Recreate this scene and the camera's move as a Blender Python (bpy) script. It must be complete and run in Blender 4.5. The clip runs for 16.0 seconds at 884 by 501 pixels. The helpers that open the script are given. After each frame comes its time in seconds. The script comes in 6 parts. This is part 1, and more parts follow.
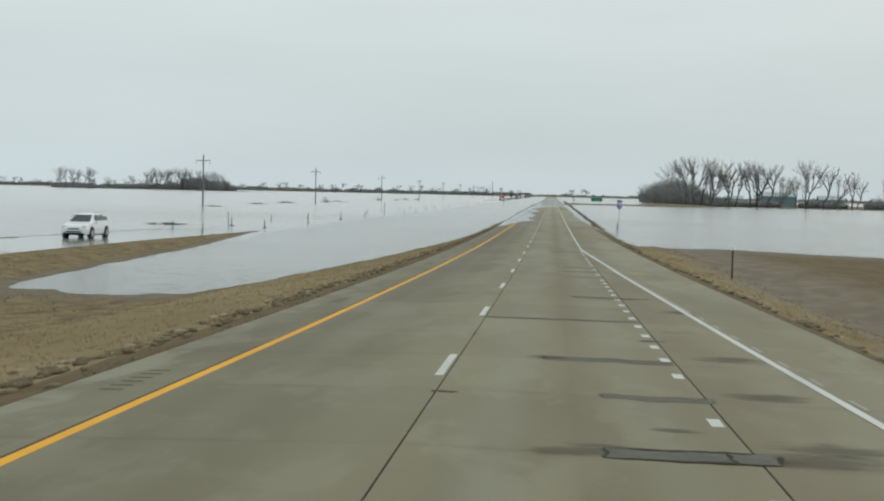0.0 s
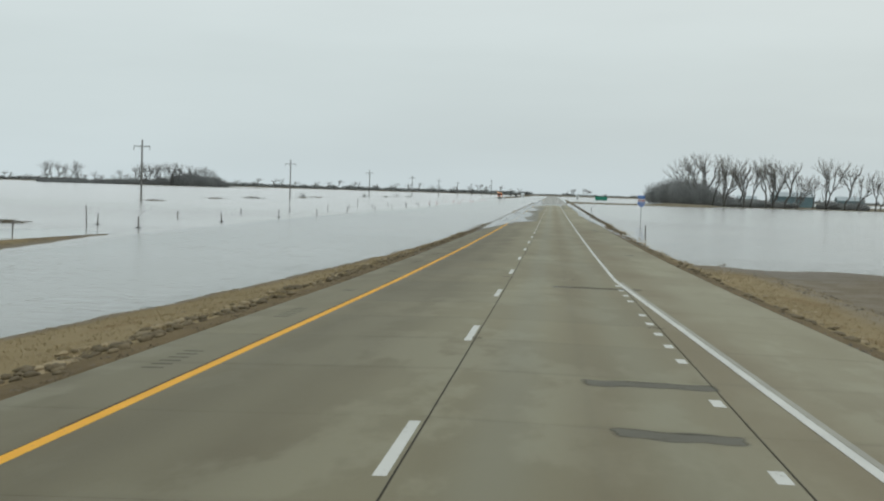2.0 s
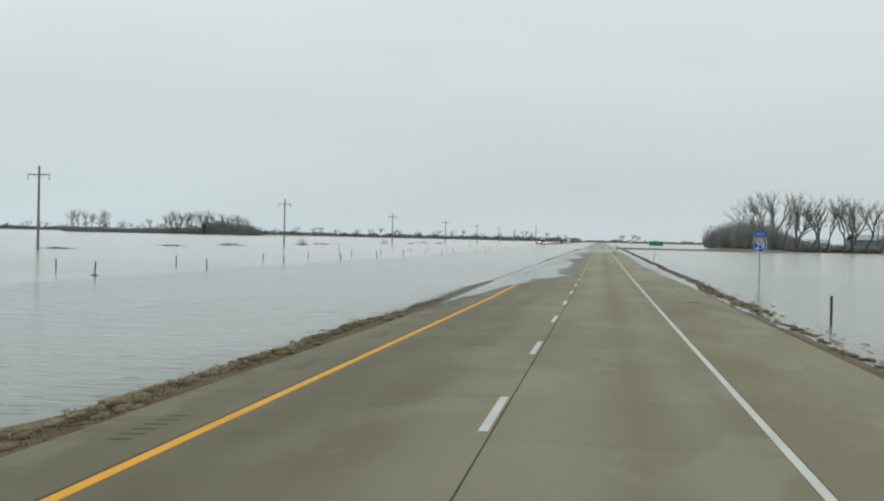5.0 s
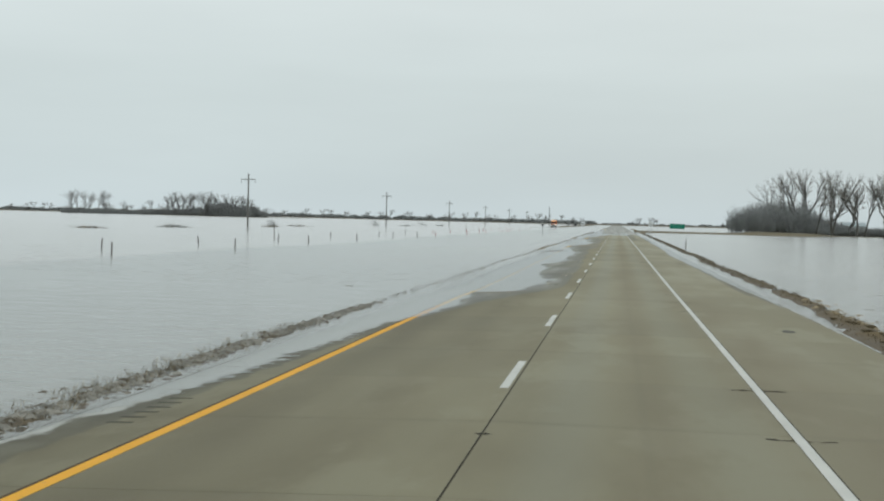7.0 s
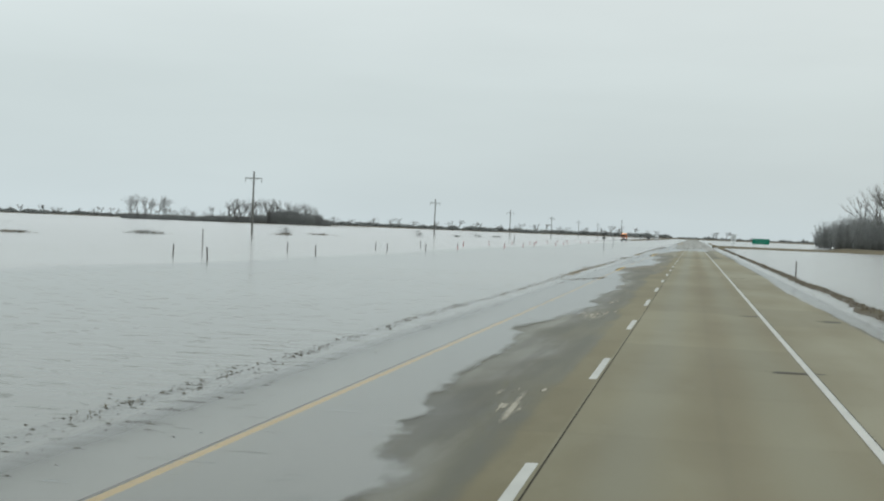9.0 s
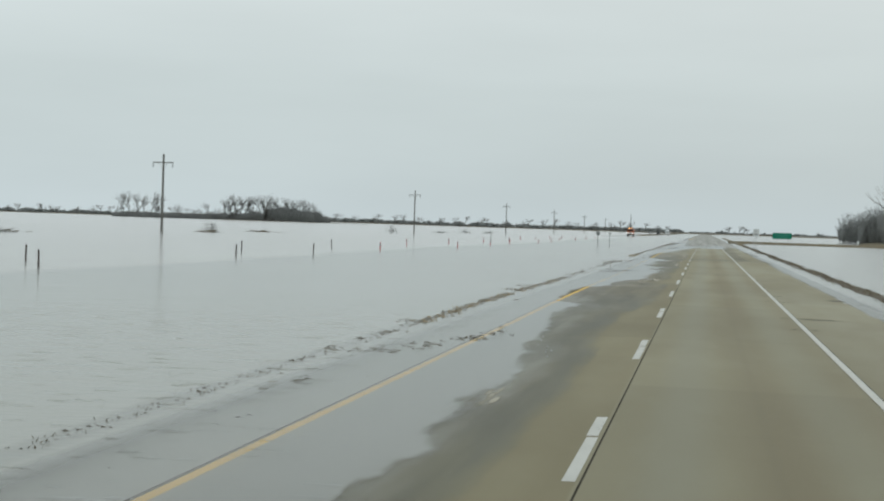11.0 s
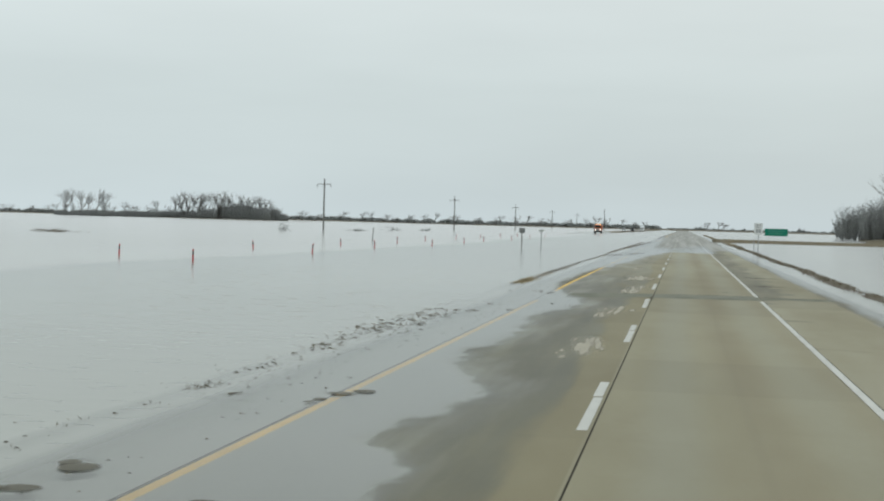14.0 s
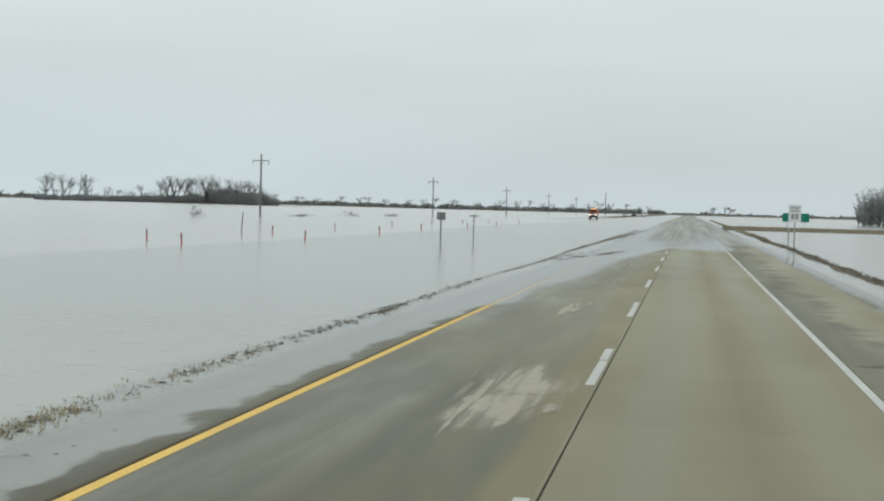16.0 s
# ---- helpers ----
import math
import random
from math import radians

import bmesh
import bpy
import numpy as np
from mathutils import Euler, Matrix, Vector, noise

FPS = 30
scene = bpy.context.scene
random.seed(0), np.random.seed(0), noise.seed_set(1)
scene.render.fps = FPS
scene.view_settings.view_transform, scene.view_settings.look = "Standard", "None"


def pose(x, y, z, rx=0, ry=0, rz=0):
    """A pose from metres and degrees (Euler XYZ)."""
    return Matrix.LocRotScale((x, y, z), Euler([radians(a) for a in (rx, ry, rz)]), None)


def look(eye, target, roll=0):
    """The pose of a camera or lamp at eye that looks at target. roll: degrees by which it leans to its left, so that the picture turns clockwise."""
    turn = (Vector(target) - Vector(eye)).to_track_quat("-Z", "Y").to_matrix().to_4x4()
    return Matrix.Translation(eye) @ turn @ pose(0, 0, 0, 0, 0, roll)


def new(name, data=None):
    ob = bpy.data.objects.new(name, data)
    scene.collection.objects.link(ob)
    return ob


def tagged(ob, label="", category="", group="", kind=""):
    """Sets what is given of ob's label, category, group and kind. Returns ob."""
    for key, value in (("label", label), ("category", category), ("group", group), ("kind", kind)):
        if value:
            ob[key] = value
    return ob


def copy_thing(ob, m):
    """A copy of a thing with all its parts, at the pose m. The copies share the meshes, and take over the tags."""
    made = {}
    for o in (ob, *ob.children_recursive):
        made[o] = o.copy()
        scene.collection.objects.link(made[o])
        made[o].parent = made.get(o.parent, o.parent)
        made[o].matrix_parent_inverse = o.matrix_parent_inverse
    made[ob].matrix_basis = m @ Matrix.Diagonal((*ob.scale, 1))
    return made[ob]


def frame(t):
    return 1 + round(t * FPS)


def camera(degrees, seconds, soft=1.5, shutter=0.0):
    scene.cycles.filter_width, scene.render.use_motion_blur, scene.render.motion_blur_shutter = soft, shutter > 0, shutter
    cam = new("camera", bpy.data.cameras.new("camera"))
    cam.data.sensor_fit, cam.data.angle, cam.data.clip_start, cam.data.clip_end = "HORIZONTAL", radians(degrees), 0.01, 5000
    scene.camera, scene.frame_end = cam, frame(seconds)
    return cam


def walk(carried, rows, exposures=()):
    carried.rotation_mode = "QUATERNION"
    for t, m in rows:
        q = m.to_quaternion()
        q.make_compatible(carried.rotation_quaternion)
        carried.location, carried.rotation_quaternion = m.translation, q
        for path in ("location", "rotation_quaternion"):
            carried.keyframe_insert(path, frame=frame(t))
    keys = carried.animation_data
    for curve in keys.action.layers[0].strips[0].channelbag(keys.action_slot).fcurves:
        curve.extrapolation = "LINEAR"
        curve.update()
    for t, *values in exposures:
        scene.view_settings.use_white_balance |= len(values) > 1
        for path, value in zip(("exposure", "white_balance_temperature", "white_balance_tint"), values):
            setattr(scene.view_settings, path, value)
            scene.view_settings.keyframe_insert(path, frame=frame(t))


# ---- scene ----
import itertools

# ---- camera ----
cam = camera(36.5, 16.0, soft=2.1)
PATH = [
    (0.0, (1.487, -7.471, 4.283), (-6.588, 92.107, -0.080), 1.27),
    (0.5, (1.468, 3.900, 4.063), (-6.162, 103.564, 1.071), 2.04),
    (1.0, (1.394, 15.043, 3.856), (-6.055, 114.728, 1.112), 2.09),
    (1.5, (1.367, 26.116, 3.667), (-6.071, 125.780, 0.257), 1.75),
    (2.0, (1.310, 37.265, 3.487), (-6.786, 136.838, -0.962), 1.75),
    (2.5, (1.262, 48.530, 3.322), (-8.515, 148.028, 1.162), 1.24),
    (3.0, (1.222, 59.771, 3.178), (-6.949, 159.375, -0.309), 1.62),
    (3.5, (1.189, 71.048, 3.053), (-8.320, 170.557, 0.330), 1.02),
    (6.0, (1.400, 128.124, 2.659), (-10.974, 227.352, 1.854), 1.59),
    (6.5, (1.423, 139.697, 2.616), (-8.477, 239.146, -0.819), 2.37),
    (7.0, (1.447, 151.374, 2.578), (-11.471, 250.510, 0.265), 1.43),
    (7.5, (1.466, 162.945, 2.545), (-14.783, 261.616, 2.848), 1.20),
    (8.0, (1.443, 174.466, 2.513), (-15.785, 272.917, -0.738), 2.28),
    (8.5, (1.428, 186.005, 2.478), (-15.984, 284.472, 1.424), 2.25),
    (9.0, (1.400, 197.567, 2.449), (-16.985, 295.848, 0.793), 2.27),
    (11.5, (0.976, 255.166, 2.427), (-18.262, 353.274, 0.243), 1.84),
    (12.0, (0.931, 266.716, 2.432), (-10.889, 365.918, -1.963), 2.02),
    (12.5, (0.902, 278.319, 2.434), (-12.730, 377.321, -1.136), 1.96),
    (13.0, (0.929, 289.981, 2.433), (-13.678, 388.874, -0.161), 1.91),
    (13.5, (0.930, 301.815, 2.430), (-16.473, 400.277, 0.944), 1.89),
    (14.0, (0.967, 313.763, 2.426), (-16.725, 412.163, 0.336), 1.55),
    (14.5, (1.011, 325.552, 2.425), (-18.071, 423.707, 1.170), 1.35),
    (15.0, (1.035, 337.180, 2.424), (-15.909, 435.655, -1.517), 1.79),
    (15.5, (1.051, 348.635, 2.424), (-17.671, 446.812, -0.871), 1.99),
    (16.0, (1.128, 359.866, 2.423), (-16.916, 458.172, -0.798), 1.51),
]
walk(cam, [(t, look(eye, target, roll)) for t, eye, target, roll in PATH],
     [(0.0, 0.0), (7.5, 0.0), (8.0, -0.06), (8.5, 0.0), (9.2, 0.0), (11.3, -0.09), (12.0, -0.08), (12.5, 0.0), (16.0, 0.0)])

# ---- light: an overcast sky with a thin brighter veil towards the sun ----
SUN_ELEVATION, SUN_AZIMUTH = radians(38), radians(35)
world = bpy.data.worlds.new("overcast_sky")
scene.world = world
world.use_nodes = True
wt = world.node_tree
bg = wt.nodes["Background"]
sky = wt.nodes.new("ShaderNodeTexSky")
sky.sky_type = "NISHITA"
sky.sun_disc = False
sky.sun_elevation, sky.sun_rotation = SUN_ELEVATION, SUN_AZIMUTH
sky.air_density, sky.dust_density = 1.0, 4.0
sky_dim = wt.nodes.new("ShaderNodeVectorMath")
sky_dim.operation = "SCALE"
sky_dim.inputs["Scale"].default_value = 0.10
wt.links.new(sky.outputs[0], sky_dim.inputs[0])
co = wt.nodes.new("ShaderNodeTexCoord")
sep = wt.nodes.new("ShaderNodeSeparateXYZ")
wt.links.new(co.outputs["Generated"], sep.inputs[0])
ramp = wt.nodes.new("ShaderNodeValToRGB")
wt.links.new(sep.outputs["Z"], ramp.inputs[0])
ramp.color_ramp.elements[0].position = 0.0
ramp.color_ramp.elements[0].color = (0.600, 0.690, 0.715, 1)
ramp.color_ramp.elements[1].position = 0.45
ramp.color_ramp.elements[1].color = (0.72, 0.80, 0.80, 1)
for pos, col in ((0.03, (0.585, 0.672, 0.690, 1)), (0.10, (0.615, 0.698, 0.705, 1)), (0.17, (0.69, 0.765, 0.765, 1))):
    e = ramp.color_ramp.elements.new(pos)
    e.color = col
stretch = wt.nodes.new("ShaderNodeMapping")
stretch.inputs["Scale"].default_value = (1.6, 1.6, 9.0)
wt.links.new(co.outputs["Generated"], stretch.inputs[0])
clouds = wt.nodes.new("ShaderNodeTexNoise")
clouds.inputs["Scale"].default_value = 1.6
clouds.inputs["Detail"].default_value = 5.0
wt.links.new(stretch.outputs[0], clouds.inputs["Vector"])
cloud_range = wt.nodes.new("ShaderNodeMapRange")
cloud_range.inputs["From Min"].default_value, cloud_range.inputs["From Max"].default_value = 0.3, 0.7
cloud_range.inputs["To Min"].default_value, cloud_range.inputs["To Max"].default_value = 0.940, 1.025
wt.links.new(clouds.outputs["Fac"], cloud_range.inputs["Value"])
cloud_mul = wt.nodes.new("ShaderNodeVectorMath")
cloud_mul.operation = "SCALE"
wt.links.new(ramp.outputs[0], cloud_mul.inputs[0])
veil = wt.nodes.new("ShaderNodeMath")
veil.operation = "MULTIPLY_ADD"
veil.inputs[1].default_value = -0.11
wt.links.new(sep.outputs["X"], veil.inputs[0])
wt.links.new(cloud_range.outputs[0], veil.inputs[2])
wt.links.new(veil.outputs[0], cloud_mul.inputs["Scale"])
sky_mix = wt.nodes.new("ShaderNodeMix")
sky_mix.data_type = "RGBA"
sky_mix.inputs[0].default_value = 0.94
wt.links.new(sky_dim.outputs[0], sky_mix.inputs[6])
wt.links.new(cloud_mul.outputs[0], sky_mix.inputs[7])
wt.links.new(sky_mix.outputs[2], bg.inputs[0])
bg.inputs[1].default_value = 1.0

sun_data = bpy.data.lights.new("sun", "SUN")
sun_data.energy, sun_data.angle, sun_data.color = 0.5, radians(30), (1.0, 0.95, 0.88)
sun = new("sun", sun_data)
sun_from = Vector((math.sin(SUN_AZIMUTH) * math.cos(SUN_ELEVATION), math.cos(SUN_AZIMUTH) * math.cos(SUN_ELEVATION), math.sin(SUN_ELEVATION)))
sun.matrix_world = look(sun_from * 100, (0, 0, 0))


# ---- materials ----
JOINT, FIRST_JOINT = 4.606, -12.3


class Nodes:
    """A short hand for writing a node material; every texture is laid out in metres of the world."""

    def __init__(self, name):
        self.mat = bpy.data.materials.new(name)
        self.mat.use_nodes = True
        self.t = self.mat.node_tree
        self.bsdf = self.t.nodes["Principled BSDF"]
        self.out = self.t.nodes["Material Output"]
        self.pos = self.t.nodes.new("ShaderNodeNewGeometry").outputs["Position"]

    def link(self, a, b):
        self.t.links.new(a, b)

    def put(self, socket, value):
        if isinstance(value, (int, float)):
            socket.default_value = value
        elif isinstance(value, (tuple, list)):
            socket.default_value = (*value, 1) if len(value) == 3 and socket.type == "RGBA" else value
        else:
            self.link(value, socket)

    def noise(self, scale, stretch=(1, 1, 1), detail=3.0, rough=0.55, shift=(0, 0, 0)):
        m = self.t.nodes.new("ShaderNodeMapping")
        m.inputs["Scale"].default_value = stretch
        m.inputs["Location"].default_value = shift
        self.link(self.pos, m.inputs[0])
        n = self.t.nodes.new("ShaderNodeTexNoise")
        n.inputs["Scale"].default_value = scale
        n.inputs["Detail"].default_value = detail
        n.inputs["Roughness"].default_value = rough
        self.link(m.outputs[0], n.inputs["Vector"])
        return n.outputs["Fac"]

    def span(self, v, a, b, c=0.0, d=1.0, smooth=True):
        m = self.t.nodes.new("ShaderNodeMapRange")
        m.interpolation_type = "SMOOTHSTEP" if smooth else "LINEAR"
        self.put(m.inputs["Value"], v)
        for k, x in zip(("From Min", "From Max", "To Min", "To Max"), (a, b, c, d)):
            m.inputs[k].default_value = x
        return m.outputs[0]

    def math(self, op, a, b=0.0):
        m = self.t.nodes.new("ShaderNodeMath")
        m.operation = op
        self.put(m.inputs[0], a)
        self.put(m.inputs[1], b)
        return m.outputs[0]

    def mix(self, f, a, b, blend="MIX"):
        m = self.t.nodes.new("ShaderNodeMix")
        m.data_type, m.blend_type = "RGBA", blend
        self.put(m.inputs[0], f)
        self.put(m.inputs[6], a)
        self.put(m.inputs[7], b)
        return m.outputs[2]

    def attr(self, name):
        a = self.t.nodes.new("ShaderNodeAttribute")
        a.attribute_name = name
        return a.outputs["Fac"]

    def axis(self, k):
        s = self.t.nodes.new("ShaderNodeSeparateXYZ")
        self.link(self.pos, s.inputs[0])
        return s.outputs[k]

    def random(self, island=False):
        if island:
            return self.t.nodes.new("ShaderNodeNewGeometry").outputs["Random Per Island"]
        return self.t.nodes.new("ShaderNodeObjectInfo").outputs["Random"]

    def bump(self, height, strength=0.3, distance=0.02):
        b = self.t.nodes.new("ShaderNodeBump")
        b.inputs["Strength"].default_value = strength
        b.inputs["Distance"].default_value = distance
        self.link(height, b.inputs["Height"])
        return b.outputs[0]

    def done(self, color, rough=0.7, normal=None, metal=0.0):
        self.put(self.bsdf.inputs["Base Color"], color)
        self.put(self.bsdf.inputs["Roughness"], rough)
        self.bsdf.inputs["Metallic"].default_value = metal
        if normal is not None:
            self.link(normal, self.bsdf.inputs["Normal"])
        return self.mat


def plain(name, a, b, scale=3.0, rough=0.6, metal=0.0, island=False, spread=0.0):
    """A surface of two near colours mottled at two sizes; spread makes each piece a little lighter or darker."""
    n = Nodes(name)
    f = n.math("MULTIPLY", n.noise(scale), n.noise(scale * 7, detail=5))
    col = n.mix(n.span(f, 0.12, 0.42), a, b)
    if spread:
        r = n.span(n.random(island), 0, 1, 1 - spread, 1 + spread, False)
        v = n.t.nodes.new("ShaderNodeVectorMath")
        v.operation = "SCALE"
        n.link(col, v.inputs[0])
        n.link(r, v.inputs["Scale"])
        col = v.outputs[0]
    n.bsdf.inputs["Specular IOR Level"].default_value = 0.5 if rough < 0.4 or metal else 0.2
    return n.done(col, rough, n.bump(n.noise(scale * 12), 0.2, 0.01), metal)


def lapping_edge(n):
    """The ragged run of the water's edge over the slabs, in metres of depth: slow bays and tongues across the road."""
    bays = n.math("MULTIPLY", n.math("SUBTRACT", n.noise(0.75, (1.3, 0.35, 1), 7, 0.66), 0.5), 0.034)
    tongues = n.math("MULTIPLY", n.math("SUBTRACT", n.noise(0.7, (0.40, 1.0, 1), 6, 0.62, (3, 5, 0)), 0.5), 0.028)
    return n.math("ADD", bays, tongues)


def concrete_material(name, lane):
    n = Nodes(name)
    x, y = n.axis("X"), n.axis("Y")
    big = n.noise(0.25, (1, 0.16, 1), 3)
    cloud = n.noise(0.45, (0.9, 0.24, 1), 4, 0.55, (7, 3, 0))
    smear = n.noise(0.8, (0.5, 1.1, 1), 4, 0.6, (2, 8, 0))
    fine = n.noise(60, (1, 1, 1), 3, 0.7)
    speck = n.noise(9, (1, 0.6, 1), 4, 0.6, (1, 9, 0))
    old = n.span(n.math("ADD", y, n.math("MULTIPLY", big, 60)), 165, 265, 1.0, 0.0)
    col = n.mix(n.span(big, 0.35, 0.68), (0.262, 0.234, 0.155), (0.322, 0.292, 0.204) if lane else (0.342, 0.318, 0.238))
    # soft oily clouds, stronger on the older stretch, and faint cross smears
    col = n.mix(n.math("MULTIPLY", n.span(cloud, 0.46, 0.72), n.math("ADD", 0.30, n.math("MULTIPLY", old, n.span(x, -1.0, 0.6, 0.40, 0.16)))), col, (0.172, 0.138, 0.078))
    worn = n.noise(0.62, (0.9, 0.30, 1), 5, 0.62, (11, 4, 0))
    col = n.mix(n.math("MULTIPLY", n.span(worn, 0.50, 0.60), n.math("ADD", 0.12, n.math("MULTIPLY", old, 0.48))), col, (0.372, 0.352, 0.270))
    col = n.mix(n.span(smear, 0.58, 0.76, 0, 0.10), col, (0.20, 0.162, 0.095))
    col = n.mix(n.span(speck, 0.58, 0.78, 0, 0.16), col, (0.16, 0.138, 0.090))
    if not lane:
        # the merging strip inside the edge line is oiled brown like the lanes
        inner = n.math("MULTIPLY", n.span(x, 4.2, 5.6, 1.0, 0.0), n.span(x, 0.0, 1.0))
        col = n.mix(n.math("MULTIPLY", n.math("MULTIPLY", inner, old), n.span(cloud, 0.3, 0.6, 0.35, 0.85)), col, (0.215, 0.172, 0.100))
        # pale dried silt in ragged sheets along the left pavement edge
        dusty = n.math("MULTIPLY", n.span(n.math("ADD", x, n.math("MULTIPLY", n.noise(0.5, (0.2, 1, 1), 3, 0.5, (1, 2, 0)), 0.9)), -4.35, -4.15, 1.0, 0.0), n.span(n.noise(0.35, (0.4, 0.8, 1), 4, 0.6, (8, 8, 0)), 0.46, 0.54))
        col = n.mix(n.math("MULTIPLY", dusty, 0.75), col, (0.40, 0.385, 0.315))
    if lane:
        # oil and rubber darken the strip between the wheels, tyres polish two lighter paths
        wob = n.math("MULTIPLY", n.math("SUBTRACT", n.noise(0.05, (0, 1, 0), 2), 0.5), 0.5)
        slow = n.span(n.noise(0.06, (0.6, 1, 1), 3), 0.3, 0.65, 0.45, 1.0)
        for centre, width, amount, tint in ((1.95, 0.75, 0.58, (0.190, 0.150, 0.083)), (3.35, 0.55, 0.30, (0.205, 0.165, 0.098)), (-1.75, 0.80, 0.30, (0.160, 0.135, 0.083)), (-3.0, 0.80, 0.42, (0.145, 0.125, 0.080))):
            off = n.math("ABSOLUTE", n.math("SUBTRACT", n.math("ADD", x, wob), centre))
            col = n.mix(n.math("MULTIPLY", n.span(off, 0.0, width, amount, 0.0), slow), col, tint)
        for centre, tint in ((0.85, (0.305, 0.302, 0.255)), (2.75, (0.292, 0.280, 0.215)), (-0.75, (0.31, 0.285, 0.205)), (-2.35, (0.29, 0.265, 0.19))):
            off = n.math("ABSOLUTE", n.math("SUBTRACT", n.math("ADD", x, wob), centre))
            col = n.mix(n.span(off, 0.05, 0.60, 0.42, 0.0), col, tint)
        # a thin polished edge left by the paver in the middle of the right lane
        off = n.math("ABSOLUTE", n.math("SUBTRACT", x, 1.84))
        col = n.mix(n.span(off, 0.02, 0.10, 0.12, 0.0), col, (0.17, 0.15, 0.10))
    # damp dirt gathered beside the joints
    along = n.math("FRACT", n.math("DIVIDE", n.math("SUBTRACT", y, FIRST_JOINT), JOINT))
    gap = n.math("SUBTRACT", 0.5, n.math("ABSOLUTE", n.math("SUBTRACT", along, 0.5)))
    smudge = n.math("MULTIPLY", n.math("MULTIPLY", n.span(gap, 0.0, 0.06, 0.26, 0.0), n.math("ADD", 0.15, n.math("MULTIPLY", old, 0.85))), n.span(n.noise(0.7, (1, 0.3, 1), 3, 0.5, (9, 2, 0)), 0.36, 0.66))
    col = n.mix(smudge, col, (0.150, 0.124, 0.076))
    # road film: browner on the older stretch, thickest towards the median
    oiled = n.mix(n.span(y, 25, 60), (0.70, 0.66, 0.56), (0.83, 0.82, 0.77))
    film = n.mix(n.span(n.math("ADD", x, n.math("MULTIPLY", cloud, 2.4)), -1.8, 1.6), (0.54, 0.515, 0.44), oiled)
    col = n.mix(n.math("MULTIPLY", old, n.span(y, 10, 80, 0.60, 1.0)), col, n.mix(1.0, col, film, "MULTIPLY"))
    v = n.t.nodes.new("ShaderNodeVectorMath")
    v.operation = "SCALE"
    n.link(col, v.inputs[0])
    n.link(n.span(n.random(), 0, 1, 0.89, 1.02, False), v.inputs["Scale"])
    col = v.outputs[0]
    col = n.mix(1.0, col, (0.885, 0.895, 0.825), "MULTIPLY")
    col = n.mix(n.span(fine, 0.3, 0.7, 0.0, 0.20), col, (0.20, 0.172, 0.118))
    # paler past the dip; beyond 375 grazing sky sheen is put into the colour
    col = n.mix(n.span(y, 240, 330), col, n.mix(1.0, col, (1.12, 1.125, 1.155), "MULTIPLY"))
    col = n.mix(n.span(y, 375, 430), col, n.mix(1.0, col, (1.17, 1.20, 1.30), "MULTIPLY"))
    if lane:
        brown = n.math("MULTIPLY", n.span(x, -0.06, -0.03, 1.0, 0.0), n.span(y, 150, 215))
        col = n.mix(brown, col, n.mix(1.0, col, n.mix(n.span(cloud, 0.4, 0.62), (0.80, 0.76, 0.68), (0.93, 0.90, 0.84)), "MULTIPLY"))
    # standing damp where the flood has lapped over the slabs
    lapping = n.noise(0.5, (1.1, 0.28, 1), 5, 0.6) if lane else n.noise(0.55, (0.55, 1.3, 1), 5, 0.6)
    ragged = n.math("ADD", n.attr("wet"), n.math("MULTIPLY", n.math("SUBTRACT", lapping, 0.5), 1.1 if lane else 1.3))
    wet = n.span(ragged, 0.05 if lane else 0.25, 0.42 if lane else 0.45)
    streak = n.span(n.noise(1.0, (1.5, 0.12, 1), 4, 0.55, (5, 0, 0)), 0.36, 0.68)
    soaked = ((0.45, 0.435, 0.345), (0.72, 0.695, 0.57)) if lane else ((0.44, 0.44, 0.40), (0.62, 0.62, 0.57))
    soaking = n.mix(streak, *soaked)
    greyed = 0.0
    if lane:
        # grey, but for one stretch of bare brown concrete; paler past 372
        where = n.math("ADD", y, n.math("MULTIPLY", cloud, 12))
        greyed = n.math("MAXIMUM", n.span(where, 292, 303, 1.0, 0.0), n.span(where, 319, 333))
        soaking = n.mix(greyed, soaking, n.mix(streak, (0.36, 0.385, 0.335), (0.55, 0.575, 0.51)))
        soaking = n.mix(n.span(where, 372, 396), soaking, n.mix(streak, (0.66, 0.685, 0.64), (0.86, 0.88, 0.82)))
    darker = n.mix(1.0, col, soaking, "MULTIPLY")
    col = n.mix(wet, col, darker)
    # silt under standing water, made paler to put the film's brightness in the colour
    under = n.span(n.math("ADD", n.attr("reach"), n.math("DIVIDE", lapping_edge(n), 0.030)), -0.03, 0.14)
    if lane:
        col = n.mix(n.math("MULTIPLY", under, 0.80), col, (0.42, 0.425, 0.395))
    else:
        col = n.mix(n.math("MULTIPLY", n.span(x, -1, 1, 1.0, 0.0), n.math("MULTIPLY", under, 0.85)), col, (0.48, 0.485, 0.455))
    # a thin sheen close to the water
    sheen = n.math("MULTIPLY", n.span(n.math("ADD", n.attr("wet"), n.math("MULTIPLY", n.math("SUBTRACT", lapping, 0.5), 1.2)), 0.50, 1.0), n.math("MULTIPLY", n.span(streak, 0.2, 0.9, 0.6, 1.0), n.math("SUBTRACT", 1.0, under))) if lane else 0.0
    rough = n.math("SUBTRACT", n.math("SUBTRACT", 0.68, n.math("MULTIPLY", wet, 0.18 if lane else 0.08)), n.math("MULTIPLY", sheen, 0.15))
    n.put(n.bsdf.inputs["Specular IOR Level"], n.math("ADD", n.math("ADD", 0.30, n.math("MULTIPLY", wet, n.math("ADD", 0.0, n.math("MULTIPLY", greyed, 0.09)) if lane else 0.04)), n.math("MULTIPLY", sheen, 0.12)))
